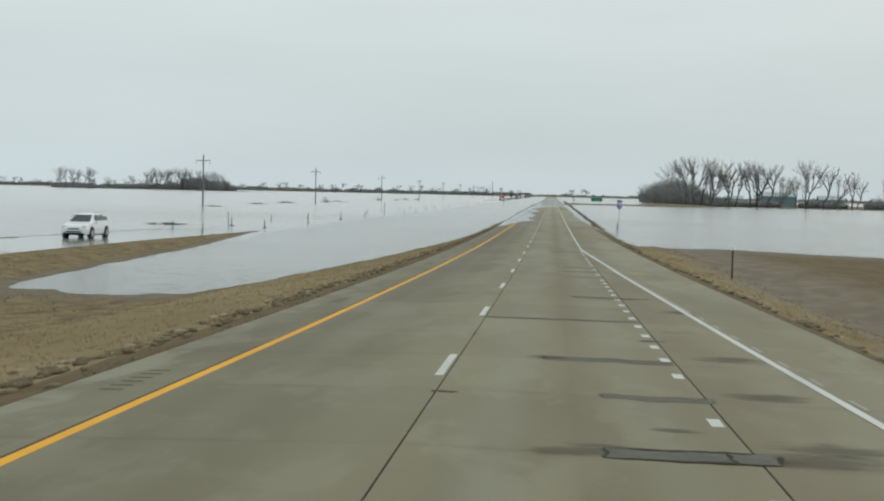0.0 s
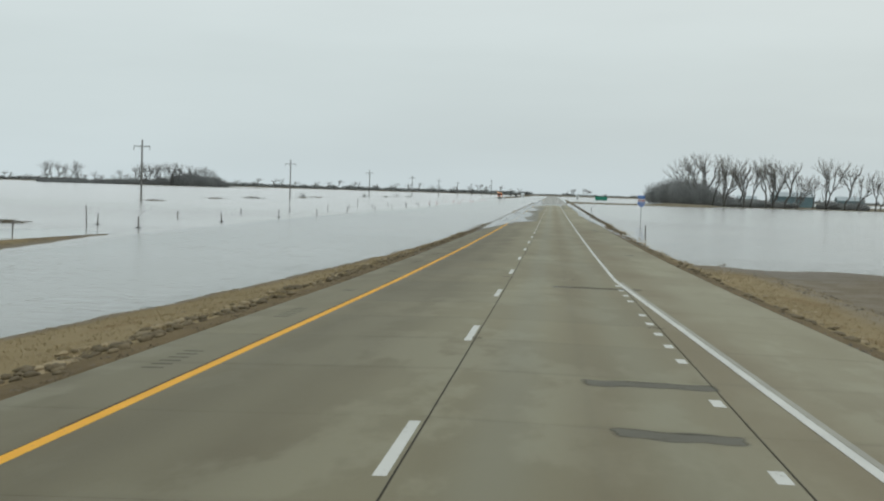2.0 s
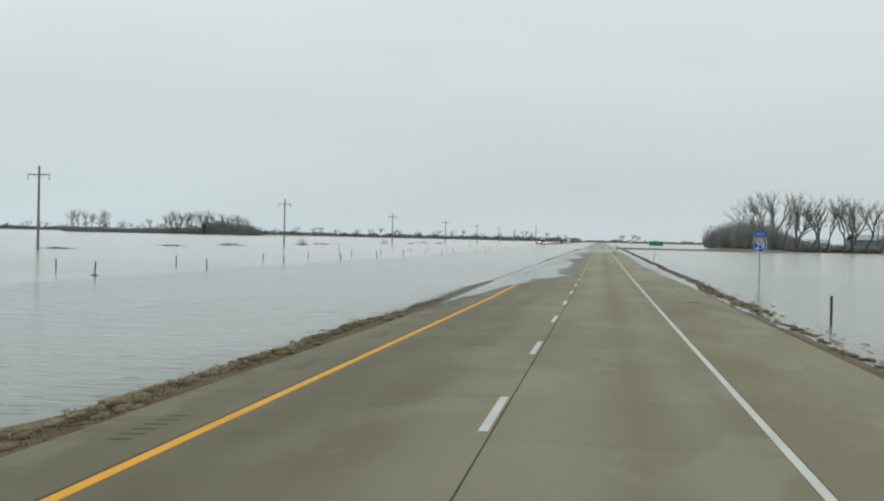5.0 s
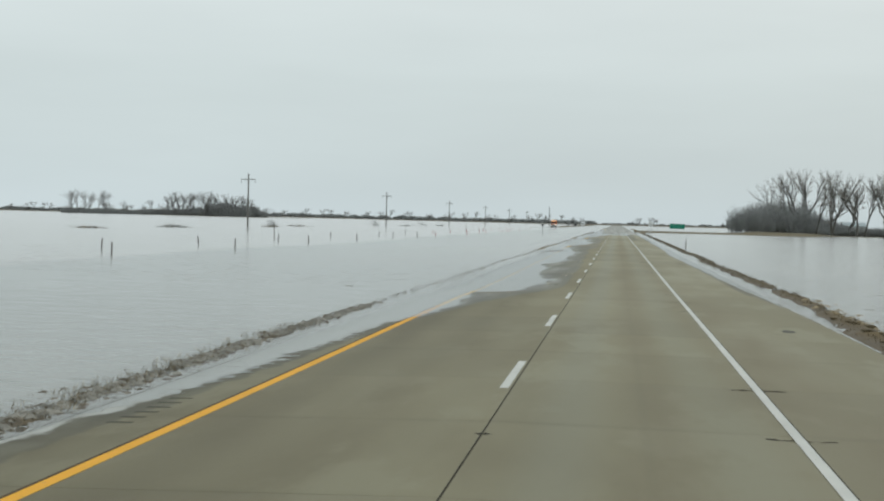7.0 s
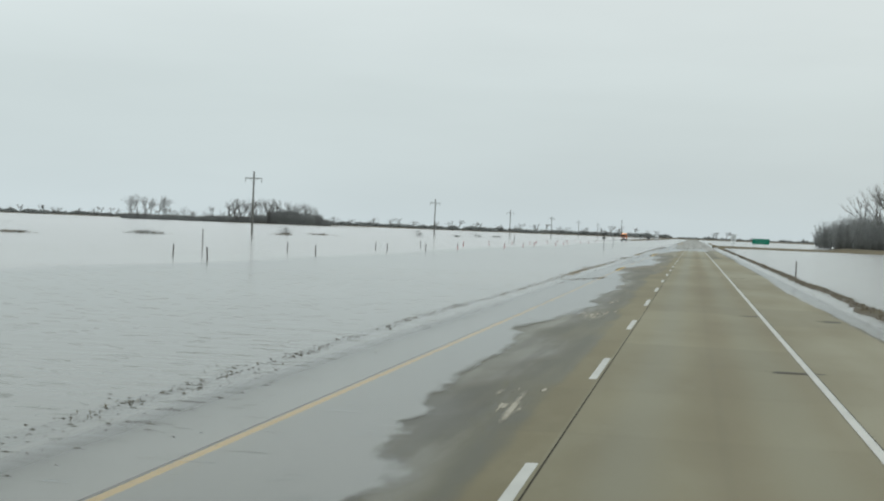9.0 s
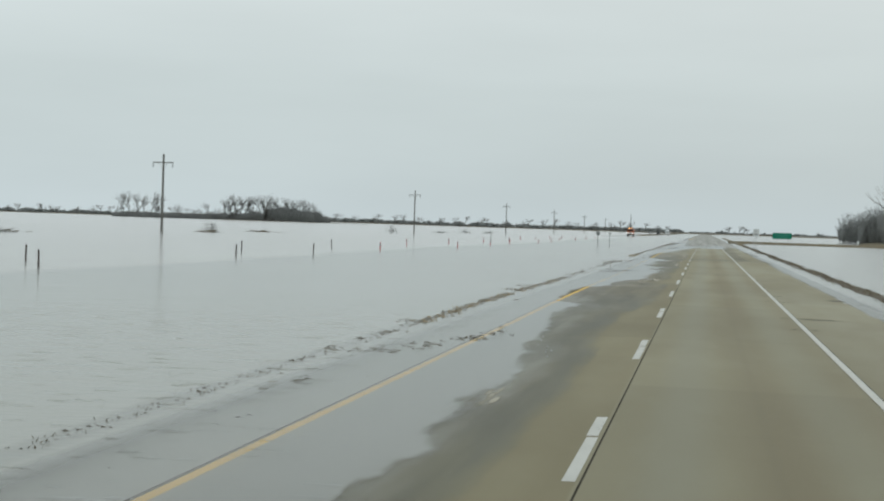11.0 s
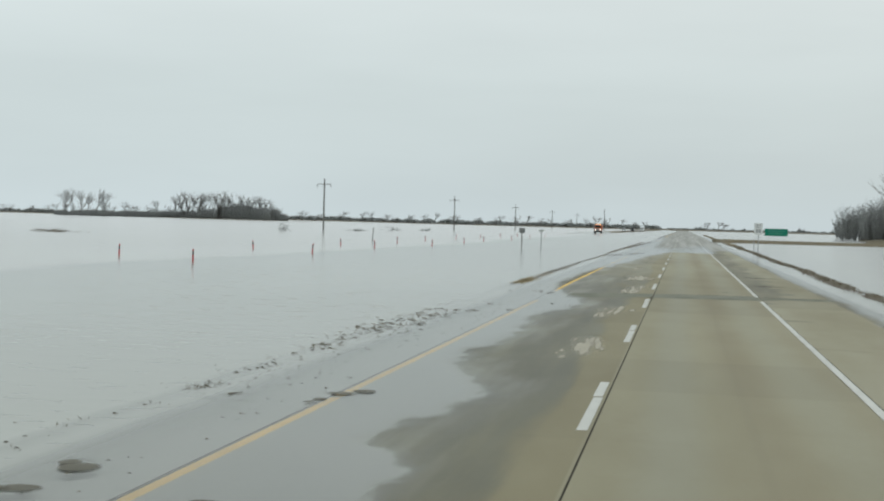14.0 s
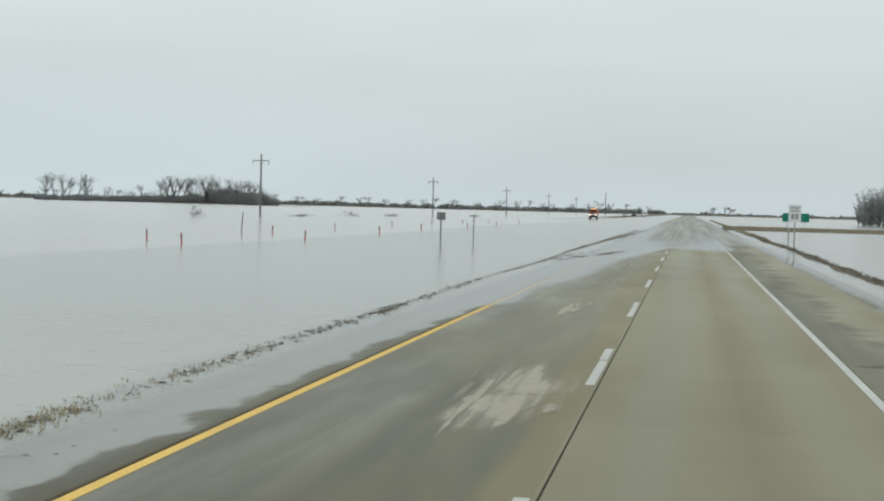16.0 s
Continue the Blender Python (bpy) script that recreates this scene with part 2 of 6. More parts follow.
    return n.done(col, rough, n.bump(n.math("ADD", fine, n.math("MULTIPLY", speck, 2.0)), 0.22, 0.006))


def paint_material(name, color, worn):
    n = Nodes(name)
    chips = n.span(n.noise(14, (1, 0.5, 1), 6, 0.65), 0.60, 0.72)
    grime = n.noise(1.1, (1, 0.5, 1), 4)
    col = n.mix(n.span(grime, 0.35, 0.7, 0.0, 0.45), color, tuple(c * 0.72 for c in color))
    col = n.mix(n.math("MULTIPLY", chips, worn), col, (0.22, 0.21, 0.17))
    n.bsdf.inputs["Specular IOR Level"].default_value = 0.32
    return n.done(col, 0.7, n.bump(n.noise(90), 0.2, 0.003))


def ground_material():
    n = Nodes("dry_grass_and_soil")
    big = n.noise(0.12, (1, 0.5, 1), 4)
    mid = n.noise(0.9, (1, 0.45, 1), 5, 0.6)
    fine = n.noise(11, (1, 0.7, 1), 5, 0.7)
    grass = n.mix(n.span(big, 0.35, 0.65), (0.235, 0.180, 0.094), (0.290, 0.226, 0.126))
    grass = n.mix(n.span(mid, 0.5, 0.72), grass, (0.215, 0.150, 0.074))
    grass = n.mix(n.span(fine, 0.45, 0.75, 0, 0.45), grass, (0.23, 0.165, 0.085))
    soil = n.mix(n.span(mid, 0.35, 0.7), (0.170, 0.125, 0.066), (0.125, 0.092, 0.049))
    soil = n.mix(n.span(fine, 0.5, 0.75, 0, 0.6), soil, (0.19, 0.15, 0.10))
    s = n.math("ADD", n.attr("soil"), n.math("MULTIPLY", n.math("SUBTRACT", n.noise(1.7, (1, 0.5, 1), 4), 0.5), 0.7))
    col = n.mix(n.span(s, 0.4, 0.62), grass, soil)
    # grey silt left in the right-hand ditch and over the field's edge
    ditch = n.math("MULTIPLY", n.math("MULTIPLY", n.span(n.axis("X"), 9.6, 10.8), n.span(n.axis("X"), 13.5, 17.5, 1.0, 0.0)), n.span(n.axis("Y"), 105, 125, 1.0, 0.0))
    col = n.mix(n.math("MULTIPLY", ditch, n.span(mid, 0.30, 0.60, 0.9, 0.45)), col, (0.225, 0.200, 0.160))
    # grey silt over the drowned verges and the farm track
    col = n.mix(n.math("MULTIPLY", n.span(n.axis("Y"), 195, 235), n.span(mid, 0.35, 0.65, 0.75, 0.35)), col, (0.155, 0.148, 0.112))
    damp = n.span(n.attr("above"), 0.02, 0.12, 1.0, 0.0)
    col = n.mix(n.math("MULTIPLY", damp, 0.55), col, (0.085, 0.068, 0.045))
    rough = n.math("SUBTRACT", 0.9, n.math("MULTIPLY", damp, 0.35))
    n.bsdf.inputs["Specular IOR Level"].default_value = 0.1
    return n.done(col, rough, n.bump(n.math("ADD", fine, n.math("MULTIPLY", mid, 2.0)), 0.7, 0.06))


def water_material():
    n = Nodes("flood_water")
    n.t.nodes.remove(n.bsdf)
    lap = n.math("MULTIPLY", lapping_edge(n), n.span(n.axis("Y"), 440, 460, 1.0, 0.7))
    # long wheel-drawn streaks where the current crosses the whole road
    drawn = n.math("MULTIPLY", n.math("SUBTRACT", n.noise(1.3, (1.0, 0.015, 1), 4, 0.6, (2, 0, 0)), 0.5), n.span(n.axis("Y"), 455, 472, 0.0, 0.035))
    lap = n.math("ADD", lap, drawn)
    teeth = n.math("MULTIPLY", n.math("SINE", n.math("MULTIPLY", n.axis("Y"), 9.5)), n.math("MULTIPLY", n.span(n.axis("Y"), 165, 170), n.span(n.axis("Y"), 183, 187, 1.0, 0.0)))
    teeth = n.math("MULTIPLY", teeth, n.span(n.axis("X"), -3.95, -3.75, 0.006, 0.0))
    depth = n.math("ADD", n.math("ADD", n.attr("depth"), teeth), lap)
    here = n.span(n.math("DIVIDE", depth, n.math("ADD", n.span(n.axis("Y"), 318, 332, 1.0, 2.6), n.span(n.axis("Y"), 440, 480, 0.0, 1.4))), -0.004, 0.005)
    murk = n.span(depth, 0.02, 0.45, 0.06, 1.0, False)
    calm = n.math("MULTIPLY", n.span(n.noise(0.022, (1, 0.6, 1), 3), 0.35, 0.62, 0.18, 1.0), n.span(n.axis("Y"), 180, 300, 0.95, 0.20))
    open_water = n.span(depth, 0.02, 0.20, 0.10, 1.0)
    chop = n.noise(0.75, (0.55, 1.0, 1), 4, 0.6)
    ripple = n.noise(3.2, (0.45, 1.0, 1), 3, 0.55, (3, 1, 0))
    # short steep wavelets, here and there
    gusty = n.span(n.noise(0.035, (1, 0.8, 1), 3, 0.5, (9, 9, 0)), 0.40, 0.56)
    wavelet = n.math("MULTIPLY", n.span(n.noise(3.6, (0.38, 1.0, 1), 3, 0.5, (6, 2, 0)), 0.62, 0.70), gusty)
    chop = n.math("ADD", n.math("MULTIPLY", chop, 0.34), n.math("MULTIPLY", wavelet, 0.55))
    swell = n.math("MULTIPLY", n.math("ADD", n.math("MULTIPLY", chop, 1.0), n.math("MULTIPLY", ripple, 0.10)), n.math("MULTIPLY", calm, open_water))
    normal = n.bump(swell, 0.9, 0.28)
    body = n.t.nodes.new("ShaderNodeBsdfDiffuse")
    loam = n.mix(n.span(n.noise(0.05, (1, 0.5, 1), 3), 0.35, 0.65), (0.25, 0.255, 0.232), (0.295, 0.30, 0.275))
    # body colour is paler past 180 along the road and in the shallows
    lighter_body = n.math("MAXIMUM", n.span(n.axis("Y"), 180, 330, 0.0, 0.8), n.span(depth, 0.06, 0.22, 1.0, 0.0))
    n.put(body.inputs["Color"], n.mix(lighter_body, loam, n.mix(1.0, loam, (1.60, 1.60, 1.56), "MULTIPLY")))
    clear = n.t.nodes.new("ShaderNodeBsdfTransparent")
    under = n.t.nodes.new("ShaderNodeMixShader")
    n.link(murk, under.inputs[0])
    n.link(clear.outputs[0], under.inputs[1])
    n.link(body.outputs[0], under.inputs[2])
    gloss = n.t.nodes.new("ShaderNodeBsdfGlossy")
    n.link(n.span(depth, 0.02, 0.25, 0.05, 0.17), gloss.inputs["Roughness"])
    # stiller water past the posts, its stronger sky reflection put into the gloss tint
    zone = n.span(n.math("ADD", n.axis("X"), n.math("MULTIPLY", n.math("SUBTRACT", n.noise(0.05, (1, 0.3, 1), 3), 0.5), 9.0)), -27.5, -24.0)
    n.link(n.mix(zone, (0.905, 0.890, 0.888), (0.815, 0.815, 0.812)), gloss.inputs["Color"])
    n.link(normal, gloss.inputs["Normal"])
    fres = n.t.nodes.new("ShaderNodeFresnel")
    fres.inputs["IOR"].default_value = 1.33
    n.link(normal, fres.inputs["Normal"])
    top = n.t.nodes.new("ShaderNodeMixShader")
    # reflection is weakened over the thin film, so the bed shows more
    n.link(n.math("MULTIPLY", fres.outputs[0], n.span(depth, 0.02, 0.25, 0.88, 1.0)), top.inputs[0])
    n.link(under.outputs[0], top.inputs[1])
    n.link(gloss.outputs[0], top.inputs[2])
    nothing = n.t.nodes.new("ShaderNodeBsdfTransparent")
    final = n.t.nodes.new("ShaderNodeMixShader")
    n.link(here, final.inputs[0])
    n.link(nothing.outputs[0], final.inputs[1])
    n.link(top.outputs[0], final.inputs[2])
    n.link(final.outputs[0], n.out.inputs["Surface"])
    return n.mat


def silt_material():
    n = Nodes("dried_pale_silt")
    streak = n.noise(2.2, (3.0, 0.10, 1), 6, 0.68)
    soft = n.noise(1.4, (1.0, 0.6, 1), 4, 0.6, (4, 0, 0))
    grit = n.noise(5.0, (1.0, 0.5, 1), 5, 0.7, (1, 6, 0))
    rough_edge = n.math("ADD", n.math("ADD", n.math("MULTIPLY", streak, 0.5), n.math("MULTIPLY", soft, 0.3)), n.math("MULTIPLY", grit, 0.2))
    edge = n.math("ADD", n.math("ADD", n.math("MULTIPLY", n.attr("cover"), 0.75), 0.33), n.math("MULTIPLY", n.math("SUBTRACT", rough_edge, 0.5), 4.6))
    col = n.mix(n.noise(6), (0.47, 0.432, 0.345), (0.60, 0.560, 0.47))
    n.put(n.bsdf.inputs["Alpha"], n.math("MULTIPLY", n.span(edge, 0.02, 1.0, 0.0, 0.80), n.span(n.attr("cover"), 0.0, 0.7)))
    n.bsdf.inputs["Specular IOR Level"].default_value = 0.15
    return n.done(col, 0.85)


def stain_material(name="damp_stain", a_colour=(0.090, 0.082, 0.060), b_colour=(0.125, 0.108, 0.073), most=0.46):
    n = Nodes(name)
    a = n.noise(1.6, (0.7, 1.6, 1), 5, 0.65)
    edge = n.math("ADD", n.attr("cover"), n.math("MULTIPLY", n.math("SUBTRACT", a, 0.5), 2.6))
    n.put(n.bsdf.inputs["Alpha"], n.math("MULTIPLY", n.span(edge, 0.05, 0.95 if most < 0.9 else 0.35, 0.0, most), n.span(n.attr("cover"), 0.0, 0.30)))
    n.bsdf.inputs["Specular IOR Level"].default_value = 0.2
    return n.done(n.mix(n.noise(5), a_colour, b_colour), 0.7)


def patch_material():
    n = Nodes("worn_filler")
    a = n.noise(1.3, (0.8, 1.0, 1), 5, 0.6)
    b = n.noise(25, (1, 1, 1), 4, 0.7)
    col = n.mix(n.span(a, 0.35, 0.62), (0.190, 0.193, 0.152), (0.245, 0.246, 0.198))
    col = n.mix(n.span(n.noise(0.9, (0.7, 1.4, 1), 4, 0.6, (3, 1, 0)), 0.60, 0.72, 0, 0.35), col, (0.25, 0.242, 0.205))
    col = n.mix(n.span(b, 0.4, 0.7, 0, 0.35), col, (0.10, 0.098, 0.085))
    n.bsdf.inputs["Specular IOR Level"].default_value = 0.03
    return n.done(col, 0.65, n.bump(b, 0.4, 0.006))


# pale grey of grazing sky sheen is put into the damp concrete's colour
def damp_far_material():
    n = Nodes("damp_sheen_far_concrete")
    streak = n.noise(0.9, (1.0, 0.012, 1), 4, 0.6)
    broad = n.noise(0.02, (2.0, 1, 1), 3)
    col = n.mix(n.span(streak, 0.36, 0.64), (0.235, 0.232, 0.205), (0.275, 0.272, 0.245))
    col = n.mix(n.span(broad, 0.4, 0.65, 0, 0.4), col, (0.24, 0.228, 0.185))
    rough = n.span(streak, 0.4, 0.62, 0.50, 0.36)
    n.bsdf.inputs["Specular IOR Level"].default_value = 0.22
    return n.done(col, rough)


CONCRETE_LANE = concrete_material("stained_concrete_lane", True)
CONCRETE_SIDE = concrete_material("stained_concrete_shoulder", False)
YELLOW = paint_material("yellow_road_paint", (0.84, 0.41, 0.022), 0.30)
# tone of the line under water film is put into this paler yellow
PALE_YELLOW = paint_material("film_paled_yellow_paint", (0.89, 0.59, 0.155), 0.45)
WHITE_PAINT = paint_material("white_road_paint", (0.60, 0.60, 0.56), 0.6)
SEALANT = plain("black_joint_sealant", (0.034, 0.030, 0.022), (0.058, 0.051, 0.038), 5, 0.95)
FILMED = plain("water_filmed_concrete", (0.26, 0.255, 0.22), (0.32, 0.315, 0.28), 0.5, 0.13)
DAMP_FAR = damp_far_material()
ASPHALT = plain("asphalt_patch", (0.065, 0.062, 0.052), (0.110, 0.104, 0.085), 3, 0.75)
CUT_FILL = plain("dark_joint_filler", (0.098, 0.100, 0.080), (0.150, 0.150, 0.120), 2.5, 0.85)
GROOVE = plain("rumble_groove_shade", (0.065, 0.060, 0.045), (0.10, 0.092, 0.070), 6, 0.9)
GROUND = ground_material()
WATER = water_material()
SILT = silt_material()
OLD_PATCH = patch_material()
STAIN = stain_material()
SMEAR = stain_material("smeared_joint_filler", (0.112, 0.108, 0.084), (0.165, 0.158, 0.124), 0.80)
BAR = stain_material("wet_mud_bar", (0.110, 0.104, 0.082), (0.170, 0.158, 0.122), 0.90)
TAN_BLADE = plain("tan_grass_blades", (0.37, 0.295, 0.168), (0.27, 0.208, 0.114), 0.55, 0.85, 0, True, 0.10)
DARK_STALK = plain("soaked_dead_stalks", (0.12, 0.098, 0.066), (0.20, 0.165, 0.11), 2.0, 0.75, 0, True, 0.45)
STRAW = plain("matted_straw", (0.33, 0.265, 0.165), (0.215, 0.163, 0.092), 2.0, 0.9, 0, True, 0.3)
GREY_MAT = plain("grey_silted_stalks", (0.20, 0.19, 0.165), (0.30, 0.285, 0.25), 4, 0.8, 0, True, 0.3)
FLOTSAM = plain("black_wet_flotsam", (0.060, 0.051, 0.038), (0.115, 0.096, 0.070), 3, 0.6, 0, True, 0.3)
TURF = plain("brown_broken_turf", (0.120, 0.094, 0.056), (0.195, 0.152, 0.090), 3, 0.9, 0, True, 0.25)
MUD = plain("wet_mud", (0.090, 0.074, 0.052), (0.165, 0.136, 0.096), 3, 0.6, 0, True, 0.3)
# bark and twig tones are lightened to put distance haze in the colour
BARK = plain("grey_brown_bark", (0.115, 0.110, 0.102), (0.170, 0.162, 0.150), 0.7, 0.9, 0, False, 0.15)
TWIG = plain("bare_twigs", (0.235, 0.220, 0.200), (0.315, 0.30, 0.276), 0.5, 0.9, 0, True, 0.3)
# paler copies for the far trees, more haze put into the colour
HAZED_BARK = plain("hazed_grey_bark", (0.20, 0.195, 0.185), (0.27, 0.265, 0.255), 0.7, 0.9, 0, False, 0.15)
HAZED_TWIG = plain("hazed_bare_twigs", (0.29, 0.285, 0.275), (0.37, 0.365, 0.355), 0.5, 0.9, 0, True, 0.25)
# brush tones are lightened to put the haze of distance in the colour
THICKET = plain("hazed_bare_brush", (0.29, 0.296, 0.292), (0.38, 0.384, 0.376), 0.3, 0.95, 0, True, 0.25)
FAR_BRUSH = plain("hazed_far_brush", (0.33, 0.345, 0.34), (0.42, 0.435, 0.43), 0.1, 0.95, 0, True, 0.3)
# weathered grey wood, lightened further with the haze put into its colour
POLE_WOOD = plain("weathered_hazed_pole_wood", (0.17, 0.165, 0.155), (0.25, 0.24, 0.225), 2, 0.85)
STEEL = plain("galvanised_steel", (0.33, 0.34, 0.34), (0.44, 0.45, 0.45), 4, 0.45, 0.7)
SIGN_BACK = plain("bare_aluminium_sign_back", (0.21, 0.22, 0.22), (0.29, 0.30, 0.30), 3, 0.5, 0.4)
DARK_POST = plain("weathered_brown_post", (0.060, 0.050, 0.045), (0.105, 0.085, 0.075), 5, 0.7)
ORANGE = plain("orange_red_plastic", (0.50, 0.060, 0.055), (0.40, 0.050, 0.050), 6, 0.5)
BLACK_RUBBER = plain("black_rubber", (0.020, 0.020, 0.020), (0.040, 0.038, 0.036), 6, 0.8)
WHITE_SHEET = plain("white_sheeting", (0.84, 0.85, 0.84), (0.76, 0.77, 0.76), 5, 0.45)
BLUE_SHEET = plain("blue_sheeting", (0.018, 0.115, 0.43), (0.022, 0.130, 0.48), 5, 0.45)
PALE_BLUE = plain("weathered_white_on_blue", (0.24, 0.38, 0.62), (0.20, 0.33, 0.58), 5, 0.5)
RUST_LINE = plain("rusty_dirt_line", (0.105, 0.072, 0.040), (0.075, 0.052, 0.030), 3, 0.9)
RED_SHEET = plain("red_sheeting", (0.42, 0.085, 0.085), (0.36, 0.075, 0.075), 5, 0.45)
GREEN_SHEET = plain("green_sheeting", (0.010, 0.200, 0.130), (0.012, 0.235, 0.155), 3, 0.45)
GREY_INK = plain("faded_dark_lettering", (0.30, 0.31, 0.32), (0.40, 0.41, 0.42), 5, 0.6)
SHED = plain("blue_green_painted_metal", (0.19, 0.285, 0.315), (0.23, 0.325, 0.35), 0.4, 0.5)
SHED_ROOF = plain("pale_metal_roof", (0.30, 0.36, 0.38), (0.36, 0.42, 0.44), 0.4, 0.45)
WHITE_PANEL = plain("white_farm_paint", (0.55, 0.56, 0.56), (0.48, 0.49, 0.49), 0.5, 0.6)
CAR_WHITE = plain("white_car_paint", (0.88, 0.89, 0.90), (0.82, 0.84, 0.85), 1.5, 0.22)
CAR_DARK = plain("black_car_trim", (0.020, 0.021, 0.023), (0.034, 0.035, 0.037), 3, 0.4)
GLASS = plain("tinted_car_glass", (0.020, 0.025, 0.028), (0.03, 0.036, 0.04), 2, 0.06)
LENS = plain("clear_lamp_lens", (0.60, 0.62, 0.63), (0.5, 0.52, 0.53), 4, 0.1)
TRUCK_ORANGE = plain("orange_truck_paint", (0.52, 0.125, 0.030), (0.44, 0.10, 0.026), 1.0, 0.4)


def lit(name, color, power):
    m = bpy.data.materials.new(name)
    m.use_nodes = True
    b = m.node_tree.nodes["Principled BSDF"]
    b.inputs["Base Color"].default_value = (*color, 1)
    b.inputs["Emission Color"].default_value = (*color, 1)
    b.inputs["Emission Strength"].default_value = power
    return m


LAMP_ON = lit("burning_headlamp", (1.0, 0.95, 0.85), 2.5)
AMBER_ON = lit("burning_amber_beacon", (1.0, 0.45, 0.10), 3.0)


# ---- shapes ----
def to_mesh(name, bm, material):
    me = bpy.data.meshes.new(name)
    bmesh.ops.recalc_face_normals(bm, faces=bm.faces)
    bm.to_mesh(me)
    bm.free()
    me.materials.append(material)
    return me


def part(name, bm, material, parent=None, label=""):
    """Links a bmesh, or a mesh made before, as one object."""
    me = bm if isinstance(bm, bpy.types.Mesh) else to_mesh(name, bm, material)
    ob = new(name, me)
    ob.parent = parent
    return tagged(ob, label)


def thing(name, label, category, at=(0, 0, 0), turn=0.0, group="", kind=""):
    ob = new(name)
    ob.matrix_world = pose(*at, 0, 0, turn)
    return tagged(ob, label, category, group, kind)


def block(bm, centre, size, bevel=0.0, turn=None):
    m = Matrix.Translation(centre) @ (turn or Matrix()) @ Matrix.Diagonal((*size, 1))
    vs = bmesh.ops.create_cube(bm, size=1, matrix=m)["verts"]
    if bevel:
        es = list({e for v in vs for e in v.link_edges})
        bmesh.ops.bevel(bm, geom=es, offset=bevel, segments=2, affect="EDGES", profile=0.5)
    return bm


def box(centre, size, bevel=0.0, turn=None):
    return block(bmesh.new(), centre, size, bevel, turn)


def tube(bm, a, b, ra, rb, sides=8, cap=True):
    a, b = Vector(a), Vector(b)
    turn = (b - a).to_track_quat("Z", "Y").to_matrix()
    rings = []
    for c, r in ((a, ra), (b, rb)):
        rings.append([bm.verts.new(c + turn @ Vector((r * math.cos(2 * math.pi * i / sides), r * math.sin(2 * math.pi * i / sides), 0))) for i in range(sides)])
    for i in range(sides):
        j = (i + 1) % sides
        bm.faces.new((rings[0][i], rings[0][j], rings[1][j], rings[1][i]))
    if cap and sides > 2:
        bm.faces.new(rings[0][::-1])
        bm.faces.new(rings[1])
    return bm


def raw_mesh(name, verts, faces, material, **attributes):
    me = bpy.data.meshes.new(name)
    me.from_pydata([tuple(v) for v in verts], [], [tuple(f) for f in faces])
    for key, values in attributes.items():
        me.attributes.new(key, "FLOAT", "POINT").data.foreach_set("value", np.asarray(values, dtype=np.float32))
    me.materials.append(material)
    return me


# ---- the lie of the land: metres along the road, water level near zero ----
WATER_Z = 0.045
Y_TABLE = np.arange(-60.0, 1300.0, 1.0)


def smooth_table(ys, zs, width):
    raw = np.interp(Y_TABLE, ys, zs)
    pad = np.pad(raw, width, mode="reflect", reflect_type="odd")
    kernel = np.ones(2 * width + 1) / (2 * width + 1)
    return np.convolve(pad, kernel, mode="valid")


CROWN = smooth_table([-60, -20, 20, 50, 80, 110, 140, 170, 200, 240, 280, 320, 360, 420, 480, 520, 560, 700, 1300],
                     [2.95, 2.19, 1.43, 0.97, 0.63, 0.41, 0.275, 0.17, 0.105, 0.09, 0.095, 0.09, 0.09, 0.087, 0.088, 0.098, 0.11, 0.13, 0.16], 4)
# a sag in the right lane where the flood runs across
SAG = smooth_table([-60, 445, 450, 455, 466, 482, 510, 550, 1300], [0, 0, 0.036, 0.050, 0.044, 0.039, 0.026, 0, 0], 1)
FALL_LEFT = smooth_table([-60, 140, 166, 180, 196, 203, 252, 277, 288, 300, 312, 346, 360, 368, 390, 405, 430, 448, 468, 478, 500, 536, 600, 700],
                         [0.02, 0.02, 0.027, 0.018, 0.0115, 0.037, 0.032, 0.018, 0.0085, 0.0095, 0.023, 0.023, 0.022, 0.0085, 0.0085, 0.016, 0.022, 0.026, 0.024, 0.011, 0.010, 0.009, 0.008, 0.008], 4)
FALL_RIGHT = smooth_table([-60, 120, 185, 1300], [0.02, 0.02, 0.0045, 0.0045], 7)
OTHER_ROAD = smooth_table([-60, 20, 60, 85, 129, 155, 300, 560, 640, 760, 1300], [1.4, 0.85, 0.56, 0.45, 0.05, -0.22, -0.30, -0.25, -0.02, 0.12, 0.35], 6)
RIGHT_EDGE = smooth_table([-60, 20, 60, 100, 160, 1300], [7.6, 7.55, 7.3, 7.0, 6.75, 6.75], 5)
LEFT_EDGE = -5.15


# how far the flood reaches in over the slabs, and how far the concrete is soaked beyond it
SHORE_Y = [140, 160, 167, 176, 184, 187, 191, 194, 197.5, 198.4, 199, 200, 202, 204.5, 206, 210, 213, 215, 218, 221, 224, 227, 229.5, 231, 234, 238, 243, 250, 258, 266, 271.5, 277,
           281, 283, 286, 287, 290, 292, 294, 296, 299, 301, 302.5, 305, 309, 313, 317, 321, 326.5, 328, 330.5, 333, 336]
SHORE_X = [-5.7, -5.2, -4.8, -4.35, -3.72, -3.35, -3.1, -3.25, -3.6, -3.45, -2.9, -2.1, -1.87, -1.55, -1.38, -1.27, -1.85, -1.95, -2.3, -2.34, -2.15, -2.4, -2.6, -3.1, -2.5, -2.0, -1.8, -2.1, -1.9, -1.92, -2.45, -2.7,
           -3.07, -2.9, -2.66, -3.5, -3.8, -3.72, -3.95, -3.85, -3.5, -2.73, -2.95, -2.85, -2.15, -1.81, -1.98, -1.65, -1.63, -2.24, -1.85, -1.62, -2.65]
